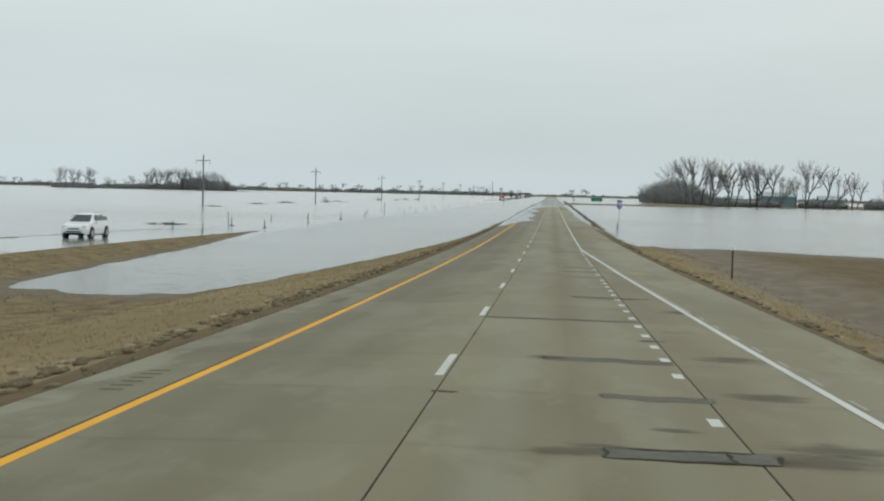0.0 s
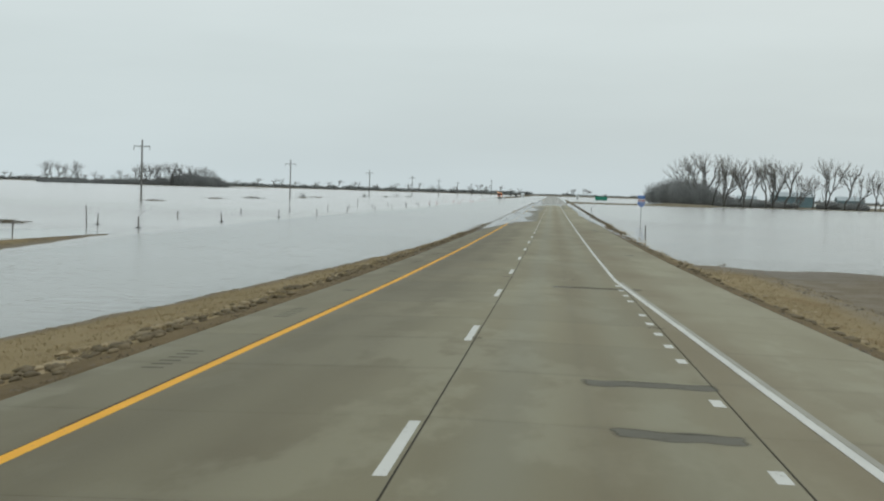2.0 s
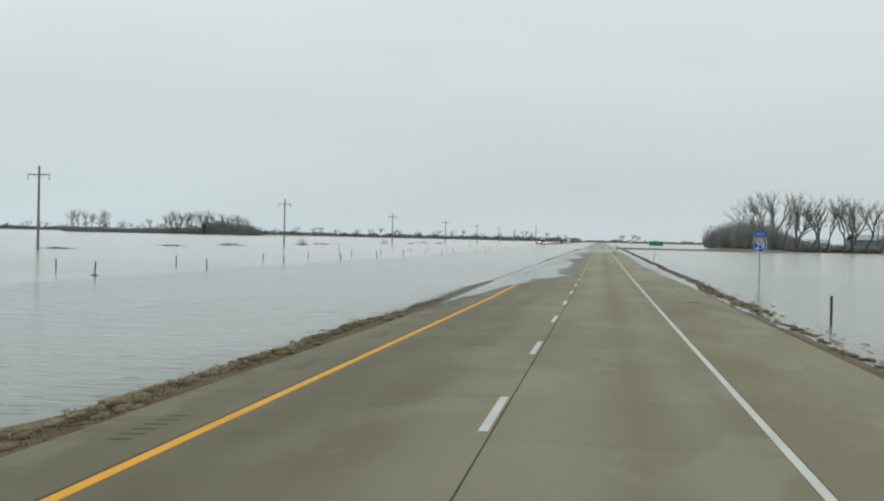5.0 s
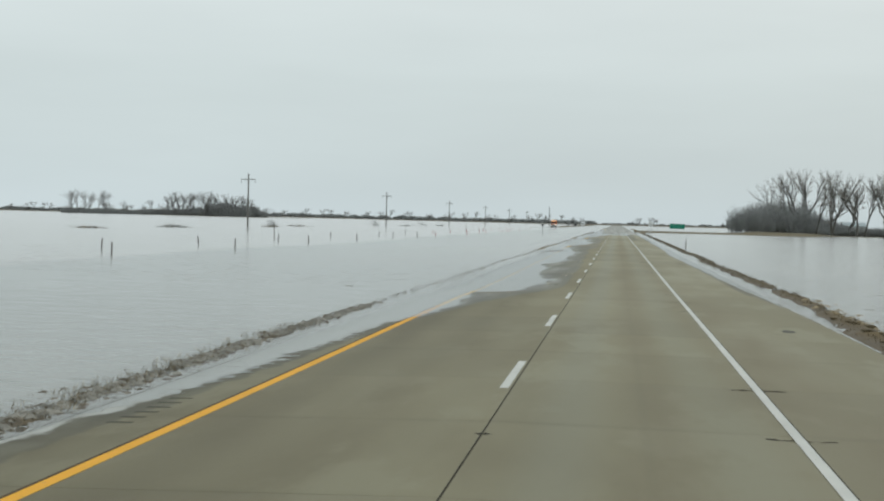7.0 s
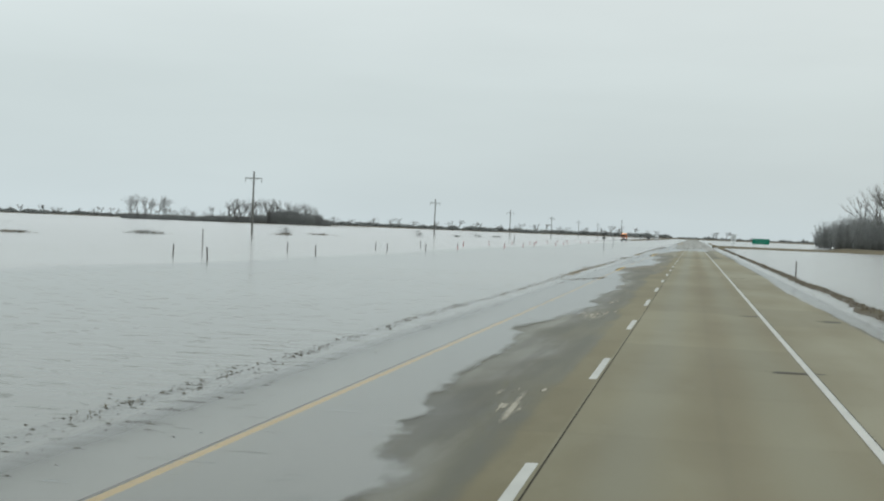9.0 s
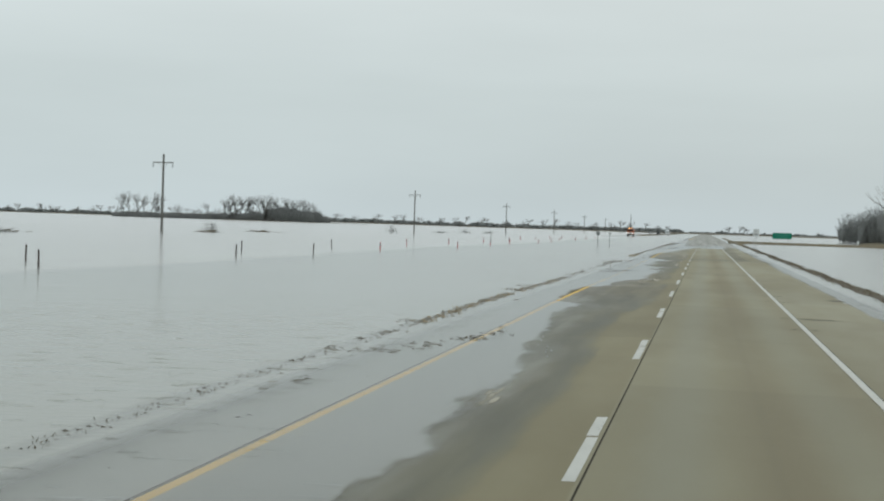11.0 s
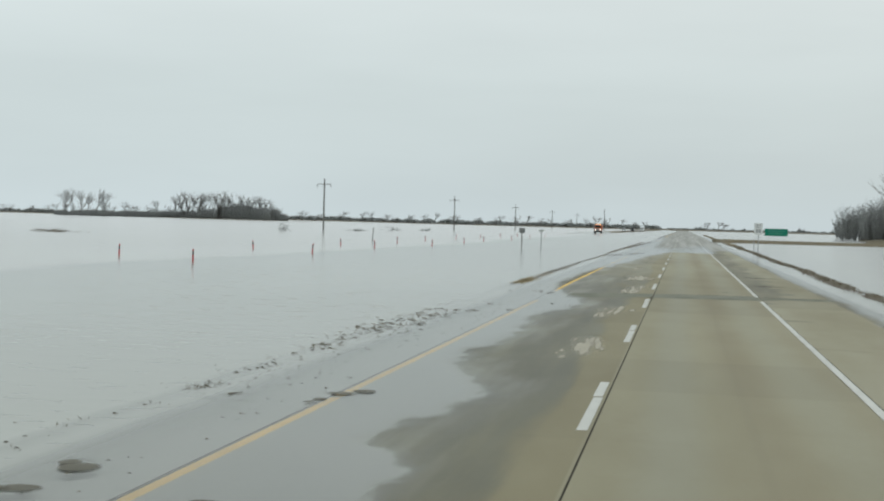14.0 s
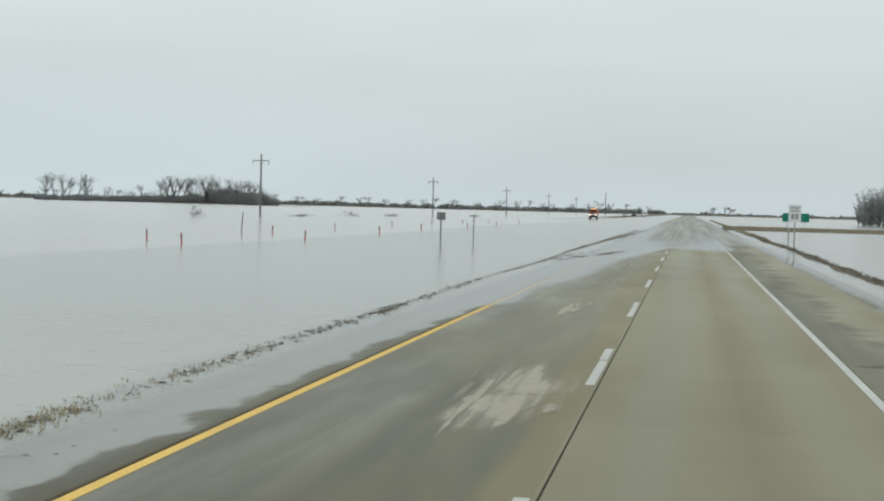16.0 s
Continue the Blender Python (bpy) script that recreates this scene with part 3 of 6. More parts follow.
SHORE_Y += [339, 341.5, 345, 348, 351, 355, 358.5, 361, 364, 367, 372, 380, 389, 392, 394, 400, 407, 414, 428, 440, 445, 450, 456, 466, 480, 520, 600, 720]
SHORE_X += [-2.9, -2.6, -2.64, -2.79, -2.5, -1.93, -2.45, -3.0, -3.55, -3.95, -4.05, -4.0, -3.85, -3.6, -3.0, -3.3, -2.6, -2.4, -1.95, -1.1, -0.6, -0.5, -0.9, -1.9, -2.3, -2.5, -3.0, -4.4]
RUN_Y = [185, 198, 208, 233, 250, 266, 285, 306, 330, 348, 360, 380, 400, 430, 470, 540, 720]
RUN_X = [8.0, 6.95, 6.4, 6.2, 5.95, 5.75, 6.1, 6.08, 6.0, 6.05, 6.35, 6.0, 6.15, 6.0, 5.95, 6.3, 6.6]
SOAK_Y = [150, 168, 184, 192, 197, 200, 203, 212, 228, 250, 266, 274, 281, 287, 290, 297, 303, 313, 321, 327, 340, 350, 357, 365, 374, 384, 405, 430, 445]
SOAK_X = [-5.0, -4.3, -3.5, -2.7, -1.8, -1.1, -0.66, -0.48, -0.62, -0.75, -0.85, -1.1, -1.15, -0.6, -0.45, -0.40, -0.55, -0.66, -0.66, -0.5, -0.72, -0.8, -0.7, -0.5, -0.42, -0.6, -0.95, -0.5, 0.0]


def table(t, y):
    return np.interp(y, Y_TABLE, t)


def shore_x(y):
    return np.interp(y, SHORE_Y, SHORE_X)


def soak_x(y):
    return np.interp(y, SOAK_Y, SOAK_X)


def road_z(x, y):
    x = np.asarray(x, float)
    drop = 0.022 * np.clip((np.asarray(y, float) - 163) / 20, 0, 1) * np.maximum(0, -3.9 - x)
    drop = drop + 0.055 * np.clip((np.asarray(y, float) - 185) / 25, 0, 1) * np.maximum(0, x - 5.9)
    drop = drop + table(SAG, y) * np.interp(x, [-3.7, 0, 3.66, 4.8], [0, 1, 1, 0])
    return table(CROWN, y) - np.where(x < 0, table(FALL_LEFT, y) * -x, table(FALL_RIGHT, y) * x) - drop


def rumple(x, y, size, seed=0.0):
    """Cheap smooth unevenness between -1 and 1."""
    a, b = x / size, y / size
    return (np.sin(a * 1.7 + 1.3 * np.sin(b * 0.9 + seed)) + np.sin(b * 1.3 + 1.1 * np.sin(a * 1.1 + seed * 2)) + np.sin((a + b) * 0.7 + seed * 3)) / 3


def ground_z(x, y):
    x, y = np.asarray(x, float), np.asarray(y, float)
    right = table(RIGHT_EDGE, y)
    edge_l, edge_r = road_z(LEFT_EDGE, y), road_z(right, y)
    # left bank down to the median ditch, and up again to the other carriageway
    d = LEFT_EDGE - x
    bed = table(CROWN, y) - 1.02
    bank_l = np.maximum(edge_l - 0.03 + 0.035 * np.clip((y - 125) / 20, 0, 1) * np.clip((171 - y) / 6, 0, 1) - 0.118 * d, np.maximum(bed, -0.9))
    other = table(OTHER_ROAD, y)
    rise = other - 0.06 - 0.085 * np.maximum(0, x + 27.3) - 0.16 * np.maximum(0, -37.0 - x)
    left = np.maximum(bank_l, np.maximum(rise, -1.2))
    # a ridge of turf and silt along the pavement's edge
    ridge = WATER_Z - 0.010 * np.clip((y - 180) / 15, 0, 1) * np.clip((376 - y) / 6, 0, 1) + 0.002 + 0.10 * np.clip((168 - y) / 30, 0, 1) - 0.02 * np.clip((y - 166) / 6, 0, 1) + 0.03 * rumple(x * 0, y, 2.3, 1.0) + 0.028 * rumple(x, y, 0.8, 2.0)
    ridge = ridge - np.where(y < 163, 0.25, np.where(y < 195, 0.8, 1.6)) * (x + 5.66 + 0.12 * rumple(x * 0, y, 6.0, 4.0)) ** 2
    ridge = ridge - 0.06 * np.clip((y - 306) / 6, 0, 1) * np.clip((369 - y) / 4, 0, 1) - 0.05 * np.clip((y - 188) / 6, 0, 1) * np.clip((272 - y) / 6, 0, 1)
    left = np.where((y > 120) & (y < 640), np.maximum(left, ridge), left)
    # right bank, ditch and the ploughed field that still stands above the water
    e = x - right
    bank_r = np.maximum(edge_r - 0.03 - (0.155 - 0.03 * np.clip((y - 85) / 15, 0, 1) + 0.1 * np.clip((60 - y) / 60, 0, 1)) * e, -0.9)
    shore = 110.4 - 0.94 * (x - 9)
    field = WATER_Z + np.clip(0.011 * (shore - y), -0.9, 0.34) + 0.03 * rumple(x, y, 5.0, 7.0)
    field = field - 0.20 * np.clip((14.5 - x) / 2.0, 0, 1) * np.clip((100 - y) / 30, 0.2, 1)
    right_side = np.maximum(bank_r, np.where(y < 140, np.maximum(field, -0.9), -0.9))
    ridge_r = WATER_Z + 0.055 + 0.04 * rumple(x * 0, y, 3.1, 5.0) + 0.03 * rumple(x, y, 0.9, 6.0)
    ridge_r = ridge_r - 0.36 * (x - 7.80 - 0.0022 * (y - 200) + 0.2 * rumple(x * 0, y, 7.0, 3.0)) ** 2
    right_side = np.where((y > 160) & (y < 900), np.maximum(right_side, ridge_r + 0.15 * np.clip((y - 470) / 60, 0, 1)), right_side)
    # a farm track that crosses to the wooded rise beyond the field
    track = 0.55 - 0.008 * (np.abs(y - 588) - 9).clip(0) ** 2 + 0.06 * rumple(x, y, 9.0, 2.5)
    right_side = np.where((x < 70) & (y > 560) & (y < 620), np.maximum(right_side, track), right_side)
    rise_r = 0.75 - np.maximum(0, 46 + 0.11 * (y - 600) - x) * 0.11 - np.maximum(0, 578 + 62 * np.clip((x - 56) / 16, 0, 1) - y) * 0.04 - np.maximum(0, y - 1000) * 0.02 + 0.15 * rumple(x, y, 14.0, 1.5)
    rise_r = np.where(x > 76, np.minimum(rise_r, 0.13), rise_r)
    right_side = np.maximum(right_side, np.where(x > 25, np.maximum(rise_r, -0.9), -0.9))
    # low dry land behind the left grove and at the horizon
    far = -0.9 + np.clip((y - 2050) / 60, 0, 1) * 2.6
    grove = 0.6 - np.hypot((x + 447 + 0.7 * (y - 1460)) / 105, (y - 1460 + 0.7 * (x + 447)) / 60) ** 4
    z = np.where(x < LEFT_EDGE, left, np.where(x > right, right_side, road_z(x, y) - 0.24))
    z = np.maximum(z, np.maximum(far, np.where(grove > -0.9, grove, -0.9)))
    bumpy = (x < LEFT_EDGE - 0.3) | (x > right + 0.3)
    return z + np.where(bumpy, np.clip((y - 140) / 30, 0.4, 1.0) * (0.045 * rumple(x, y, 1.3, 9.0) + 0.025 * rumple(x, y, 0.5, 3.3)), 0.0)


def lines(*spans):
    """Grid lines: (start, end, step) spans joined."""
    out = []
    for a, b, s in spans:
        out += list(np.arange(a, b, s))
    return np.unique(np.round(np.array(out + [spans[-1][1]]), 3))


def sheet(xs, ys):
    gx, gy = np.meshgrid(xs, ys)
    n = len(xs)
    i = np.arange(len(ys) - 1)[:, None] * n + np.arange(n - 1)[None, :]
    faces = np.stack([i, i + 1, i + n + 1, i + n], -1).reshape(-1, 4)
    return gx.ravel(), gy.ravel(), faces


# ---- ground: one sheet to the horizon ----
GX = lines((-4800, -800, 400), (-800, -120, 40), (-120, -44, 4), (-44, -20, 1), (-20, -12, 0.6), (-12, -5.2, 0.28), (-5.15, 6.7, 2.3), (6.7, 12, 0.28), (12, 30, 1.0), (30, 200, 8), (200, 800, 60), (800, 4801, 400))
GY = lines((-300, -40, 40), (-40, 0, 4), (0, 260, 0.9), (260, 480, 1.6), (480, 640, 4), (640, 1100, 15), (1100, 1800, 40), (1800, 2300, 40), (2300, 4900, 400))
gx, gy, gf = sheet(GX, GY)
gz = ground_z(gx, gy)
g_right = table(RIGHT_EDGE, gy)
soil = np.where((gx < LEFT_EDGE) & (gx > LEFT_EDGE - 0.95), 1.0, 0.0)
soil = np.where((gx > g_right) & (gx < g_right + 1.1), 1.0, soil)
soil = np.where((gx < LEFT_EDGE - 0.8) & (gy < 150), 0.26, soil)
soil = np.where((gx > g_right + 0.8) & (gx < 12) & (gy < 150), 0.26, soil)
soil = np.where((gx < -11.5) & (gy < 150), 0.50, soil)
soil = np.where(gx < -36, 1.0, soil)
soil = np.where((gx > 10.9) & (gx < 200) & (gy < 150), 1.0, soil)
soil = np.where((gx > 20) & (gx < 300) & (gy > 540) & (gy < 900), 0.62, soil)
soil = np.where((gx > 8) & (gx < 70) & (gy > 560) & (gy < 620), 0.52, soil)
soil = np.where((gx > 70) & (gx < 300) & (gy > 560) & (gy < 760), 0.9, soil)
soil = np.where((gy > 150) & (gy < 470) & (gx < g_right + 3) & (gx > -7), 0.75, soil)
ground = tagged(new("ground", raw_mesh("ground", np.stack([gx, gy, gz], -1), gf, GROUND, soil=np.where(gy > 1000, 1.0, soil), above=np.where(gy > 1000, 0.05, gz - WATER_Z))),
                "dry tan grass banks and brown soil beside the flooded road", "ground", kind="structure")
for p in ground.data.polygons:
    p.use_smooth = True

# ---- water: one level sheet, a thin film where it laps over the slabs ----
WX = lines((-4800, -800, 400), (-800, -60, 60), (-60, -9, 3), (-9, -6, 0.375), (-6, 0.2, 0.155), (0.2, 9, 0.4), (9, 60, 3), (60, 800, 60), (800, 4801, 400))
WY = lines((-40, 20, 10), (20, 150, 2), (150, 450, 0.5), (450, 520, 1.0), (520, 700, 6), (700, 1100, 40), (1100, 4900, 400))
wx, wy, wf = sheet(WX, WY)
slab = (wx > LEFT_EDGE + 0.02) & (wx < table(RIGHT_EDGE, wy) - 0.02)
bed = np.where(slab, road_z(wx, wy), ground_z(wx, wy))
w_depth = np.where(slab, WATER_Z - bed, np.maximum(WATER_Z - bed, 0.03) + 0.24)
# over the near half of the road the film thins out towards the shore line, and deepens towards the verge
lapped = slab & (wx < 0.2) & (wy > 140) & (wy < 720)
film = 0.030 * (shore_x(wy) - wx)
film = film + 0.22 * np.clip((-4.25 - wx) / 0.9, 0, 1) ** 2 * np.clip((wy - 166) / 16, 0, 1) - 0.045 * np.clip((171 - wy) / 7, 0, 1)
w_depth = np.where(lapped, np.maximum(film, np.where((wy > 446) & (wy < 560), WATER_Z - bed, -1.0)), w_depth)
# a narrow run of water between the right shoulder and the turf
drained = slab & (wx > 4.9) & (wy > 185)
w_depth = np.where(drained, np.maximum(0.045 * (wx - np.interp(wy, RUN_Y, RUN_X)), np.where((wy > 446) & (wy < 560), WATER_Z - bed - 0.01, -1.0)), w_depth)
w_z = np.where(slab & (w_depth > -0.03), np.maximum(WATER_Z, bed + 0.006), WATER_Z)
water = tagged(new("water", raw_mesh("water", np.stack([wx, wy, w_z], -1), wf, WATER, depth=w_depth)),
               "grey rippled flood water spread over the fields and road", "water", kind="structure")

# ---- the road: concrete slabs, joints and painted lines ----
road = thing("road", "stained concrete carriageway partly under flood water", "road", kind="structure")


def strip(name, x0, x1, lift, material, ys, parent, label=""):
    """A thin painted or sealed band that follows the slabs; x0 and x1 may be functions of y."""
    verts, faces = [], []
    for k, y in enumerate(ys):
        a = x0(y) if callable(x0) else x0
        b = x1(y) if callable(x1) else x1
        for x in (a, b):
            verts.append((x, y, float(road_z(x, y)) + lift))
        if k:
            i = 2 * k
            faces.append((i - 2, i - 1, i + 1, i))
    return part(name, raw_mesh(name, verts, faces, material), material, parent, label)


# the bed of dark sealant that shows in the joints
bed_y = list(np.arange(-40, 520, 2.303)) + list(np.arange(520, 2400, 40.0))
strip("joint_bed", -5.10, 6.70, -0.035, SEALANT, bed_y, road, "black sealant between the slabs")


def make_slab(x0, x1, y0, y1, material, gap=0.012):
    def right_of(y):
        return float(table(RIGHT_EDGE, y)) if x1 is None else x1
    seam = 0.004 if y0 < 190 else 0.0008
    top, wet, reach = [], [], []
    if x1 is None:
        cross = [x0 + gap, 5.9, None]
    elif x1 < 0.5 and y1 > 140:
        cross = list(np.linspace(x0 + gap, x1 - gap, 13 if x1 > -1 else 6))
    else:
        cross = [x0 + gap, x1 - gap]
    columns = len(cross)
    rows = np.linspace(y0 + seam, y1 - seam, 7 if x1 is not None and x1 < 0.5 and y1 > 140 else 2)
    for y in rows:
        for x in cross:
            x = right_of(y) if x is None else x
            over = float(road_z(x, y)) - WATER_Z
            damp = float(np.clip(1.0 - over / 0.016, -0.6, 6.0)) if y > 130 else -0.6
            if x < 0.05 and y > 140:
                # 1 at the water's edge, 0 where the soaked concrete ends
                shore, soak = float(shore_x(y)), float(soak_x(y))
                damp = 1.0 + (shore - x) / 0.8 if x < shore else 0.24 + 0.76 * (soak - x) / max(0.25, soak - shore) if x < soak else 0.24 + (soak - x) / 0.45
                damp = float(np.clip(damp, -0.6, 3.0))
            if x0 > 3 and y > 300:
                # splashed up to the edge line, drained off again before the verge
                damp = max(damp, float(np.interp(y, (300, 330, 361, 362), (-0.3, 0.16, 0.22, 0.72)))) if x < 4 else damp
            top.append((x, y, over + WATER_Z))
            wet.append(damp)
            reach.append(float(np.clip(shore_x(y) - x, -2.0, 3.0)) if x < 0.05 and y > 140 else -2.0)
    n, r = columns, len(rows)
    m = n * r
    verts = top + [(x, y, z - 0.22) for x, y, z in top]
    faces = [(j * n + k, j * n + k + 1, (j + 1) * n + k + 1, (j + 1) * n + k) for j in range(r - 1) for k in range(n - 1)]
    for j in (0, r - 1):
        faces += [(j * n + k, j * n + k + m, j * n + k + 1 + m, j * n + k + 1) for k in range(n - 1)]
    for k in (0, n - 1):
        faces += [(j * n + k, (j + 1) * n + k, (j + 1) * n + k + m, j * n + k + m) for j in range(r - 1)]
    return raw_mesh("slab", verts, faces, material, wet=wet + wet, reach=reach + reach)

# ---- left carriageway, mostly drowned ----
def other_z(x, y):
    return table(OTHER_ROAD, y) - 0.012 * np.abs(np.asarray(x) + 32)


verts, faces, wets = [], [], []
for k, y in enumerate(np.arange(-60, 900, 6.0)):
    for x in (-36.6, -32.0, -27.4):
        verts.append((x, y, float(other_z(x, y))))
        wets.append(0.9 if y > 60 else 0.4)
    if k:
        i = 3 * k
        faces += [(i - 3, i - 2, i + 1, i), (i - 2, i - 1, i + 2, i + 1)]
other_road = tagged(new("other_road", raw_mesh("other_road", verts, faces, FILMED, wet=wets)), "wet concrete carriageway of the opposite lanes", "road", kind="structure")


# ---- things beside the road ----
PALE_GREEN = plain("weathered_sign_lettering", (0.14, 0.34, 0.27), (0.10, 0.30, 0.22), 3, 0.5)
def text_mesh(words, size):
    cu = bpy.data.curves.new("digits", "FONT")
    cu.body, cu.size, cu.extrude = words, size, 0.003
    cu.align_x, cu.align_y = "CENTER", "CENTER"
    tmp = bpy.data.objects.new("digits", cu)
    scene.collection.objects.link(tmp)
    me = bpy.data.meshes.new_from_object(tmp.evaluated_get(bpy.context.evaluated_depsgraph_get()))
    bpy.data.objects.remove(tmp)
    me.transform(pose(0, 0, 0, 90, 0, 0))
    return me


def plate(w, h, t, corner, y=0.0, z=0.0):
    """An upright rounded plate that faces -y."""
    bm = bmesh.new()
    pts = []
    for cx, cz, a0 in ((w / 2 - corner, h / 2 - corner, 0), (-w / 2 + corner, h / 2 - corner, 90), (-w / 2 + corner, -h / 2 + corner, 180), (w / 2 - corner, -h / 2 + corner, 270)):
        for k in range(5):
            a = radians(a0 + 22.5 * k)
            pts.append((cx + corner * math.cos(a), cz + corner * math.sin(a)))
    front = [bm.verts.new((x, y - t / 2, z + v)) for x, v in pts]
    back = [bm.verts.new((x, y + t / 2, z + v)) for x, v in pts]
    bm.faces.new(front)
    bm.faces.new(back[::-1])
    for i in range(len(pts)):
        j = (i + 1) % len(pts)
        bm.faces.new((front[i], back[i], back[j], front[j]))
    return bm


def shield_outline(scale=1.0):
    """Half of a route shield's edge from the top centre to the tip, mirrored."""
    half = [(0.0, 0.42), (0.12, 0.40), (0.26, 0.455), (0.36, 0.43), (0.42, 0.26), (0.445, 0.10), (0.43, -0.07), (0.36, -0.24), (0.22, -0.38), (0.0, -0.49)]
    return [(x * scale, z * scale) for x, z in half] + [(-x * scale, z * scale) for x, z in half[-2:0:-1]]


def solid(outline, y0, y1, z):
    bm = bmesh.new()
    a = [bm.verts.new((x, y0, z + v)) for x, v in outline]
    b = [bm.verts.new((x, y1, z + v)) for x, v in outline]
    bm.faces.new(a)
    bm.faces.new(b[::-1])
    for i in range(len(a)):
        j = (i + 1) % len(a)
        bm.faces.new((a[i], b[i], b[j], a[j]))
    return bm


def bars(sign, n, width, height, y, z, material, gap=0.35):
    """A line of unreadable lettering as plain bars."""
    w = width / n
    for k in range(n):
        part("letter_bar", box((-width / 2 + w * (k + 0.5), y, z), (w * (1 - gap), 0.006, height)), material, sign)


def route_sign(at):
    s = thing("route_sign", "blue red interstate route shield sign 29 on a steel post", "road sign", at)
    part("post", tube(bmesh.new(), (0, 0.05, -1.2), (0, 0.05, 3.55), 0.045, 0.045, 8), STEEL, s)
    z = 2.76
    part("shield_back", solid(shield_outline(1.0), -0.012, 0.012, z), WHITE_SHEET, s, "white shield border")
    inner = [(x, v) for x, v in shield_outline(0.93) if v < 0.20]
    part("shield_face", solid(sorted_ring([(0.40, 0.17), (-0.40, 0.17)] + inner), -0.020, -0.013, z), BLUE_SHEET, s, "blue shield field")
    crown = [(0.385, 0.205), (0.34, 0.395), (0.25, 0.42), (0.115, 0.37), (0, 0.385), (-0.115, 0.37), (-0.25, 0.42), (-0.34, 0.395), (-0.385, 0.205)]
    part("shield_crown", solid(crown, -0.020, -0.013, z), RED_SHEET, s, "red shield crown")
    bars(s, 8, 0.50, 0.075, -0.024, z + 0.30, WHITE_SHEET, 0.3)
    d = part("digits", text_mesh("29", 0.60), None, s, "white route number 29")
    d.data.materials.append(WHITE_SHEET)
    d.location = (0, -0.026, z - 0.10)
    top = part("direction_plate", plate(0.76, 0.36, 0.02, 0.03, -0.005, z + 0.70), BLUE_SHEET, s, "blue direction plate")
    part("border", plate(0.70, 0.30, 0.006, 0.03, -0.018, z + 0.70), PALE_BLUE, top)
    part("inner_field", plate(0.67, 0.27, 0.006, 0.03, -0.023, z + 0.70), BLUE_SHEET, top)
    bars(s, 5, 0.54, 0.15, -0.030, z + 0.70, PALE_BLUE, 0.25)
    return s


def sorted_ring(pts):
    return sorted(pts, key=lambda p: math.atan2(p[1] + 0.05, p[0]))


route_sign((11.54, 193.9, 0.0))


def speed_sign(at):
    s = thing("speed_sign", "white upright traffic sign with faded lettering on two steel posts", "road sign", at)
    part("post", tube(bmesh.new(), (0.02, 0.06, -1.0), (0.02, 0.06, 3.2), 0.05, 0.05, 8), STEEL, s)
    part("brace_post", tube(bmesh.new(), (-0.42, 0.10, -1.0), (-0.42, 0.10, 1.55), 0.045, 0.045, 8), STEEL, s)
    part("panel", plate(0.94, 1.28, 0.02, 0.05, 0, 2.66), WHITE_SHEET, s, "white panel")
    bars(s, 5, 0.66, 0.13, -0.014, 3.10, GREY_INK, 0.3)
    bars(s, 5, 0.58, 0.13, -0.014, 2.86, GREY_INK, 0.3)
    bars(s, 2, 0.60, 0.42, -0.014, 2.42, GREY_INK, 0.3)
    return s


speed_sign((9.1, 466.0, 0.0))


def guide_sign(at):
    s = thing("guide_sign", "large green highway guide sign with white lettering on two posts", "road sign", at)
    for x in (-1.7, 1.7):
        part("post", box((x, 0.1, 0.6), (0.12, 0.14, 3.4), 0.01), STEEL, s)
    part("panel", plate(5.5, 1.8, 0.05, 0.12, 0, 2.19), GREEN_SHEET, s, "green panel")
    bars(s, 9, 4.2, 0.26, -0.03, 2.50, PALE_GREEN, 0.45)
    bars(s, 7, 3.4, 0.24, -0.03, 1.90, PALE_GREEN, 0.45)
    return s


guide_sign((23.3, 651.9, 0.0))


def sign_from_behind(at, w, h, top, material, label):
    s = thing("small_sign", label, "road sign", at)
    part("post", tube(bmesh.new(), (0, 0, -1.0), (0, 0, top), 0.05, 0.05, 8), STEEL if material is not SIGN_BACK else POLE_WOOD, s)
    part("panel", plate(w, h, 0.02, 0.03, 0.06, top - h / 2), material, s, "bare sign panel")
    part("bracket", box((0, 0.045, top - h * 0.35), (w * 0.7, 0.02, 0.05)), STEEL, s)
    return s


sign_from_behind((-14.8, 446.0, 0.0), 0.58, 0.50, 2.10, SIGN_BACK, "grey back of a small sign on a post in water")
sign_from_behind((-13.35, 450.5, 0.0), 0.62, 0.20, 1.98, WHITE_SHEET, "thin pale sign on a steel post in water")


# ---- delineator posts ----
def delineator(name, material, label, height=0.98, base=True, cap=None):
    s = thing(name, label, "post", (0, -500, 0), group="posts along the drowned carriageway")
    bm = bmesh.new()
    tube(bm, (0, 0, -0.3), (0, 0, height - 0.05), 0.048, 0.042, 8)
    tube(bm, (0, 0, height - 0.05), (0, 0, height), 0.042, 0.018, 8)
    part("tube", bm, material, s)
    if cap:
        part("reflector_band", tube(bmesh.new(), (0, 0, height - 0.32), (0, 0, height - 0.12), 0.0455, 0.0445, 8), cap, s, "reflective band")
    if base:
        part("base", tube(bmesh.new(), (0, 0, WATER_Z - 0.02), (0, 0, WATER_Z + 0.06), 0.24, 0.18, 10), BLACK_RUBBER, s, "black rubber base")
    return s


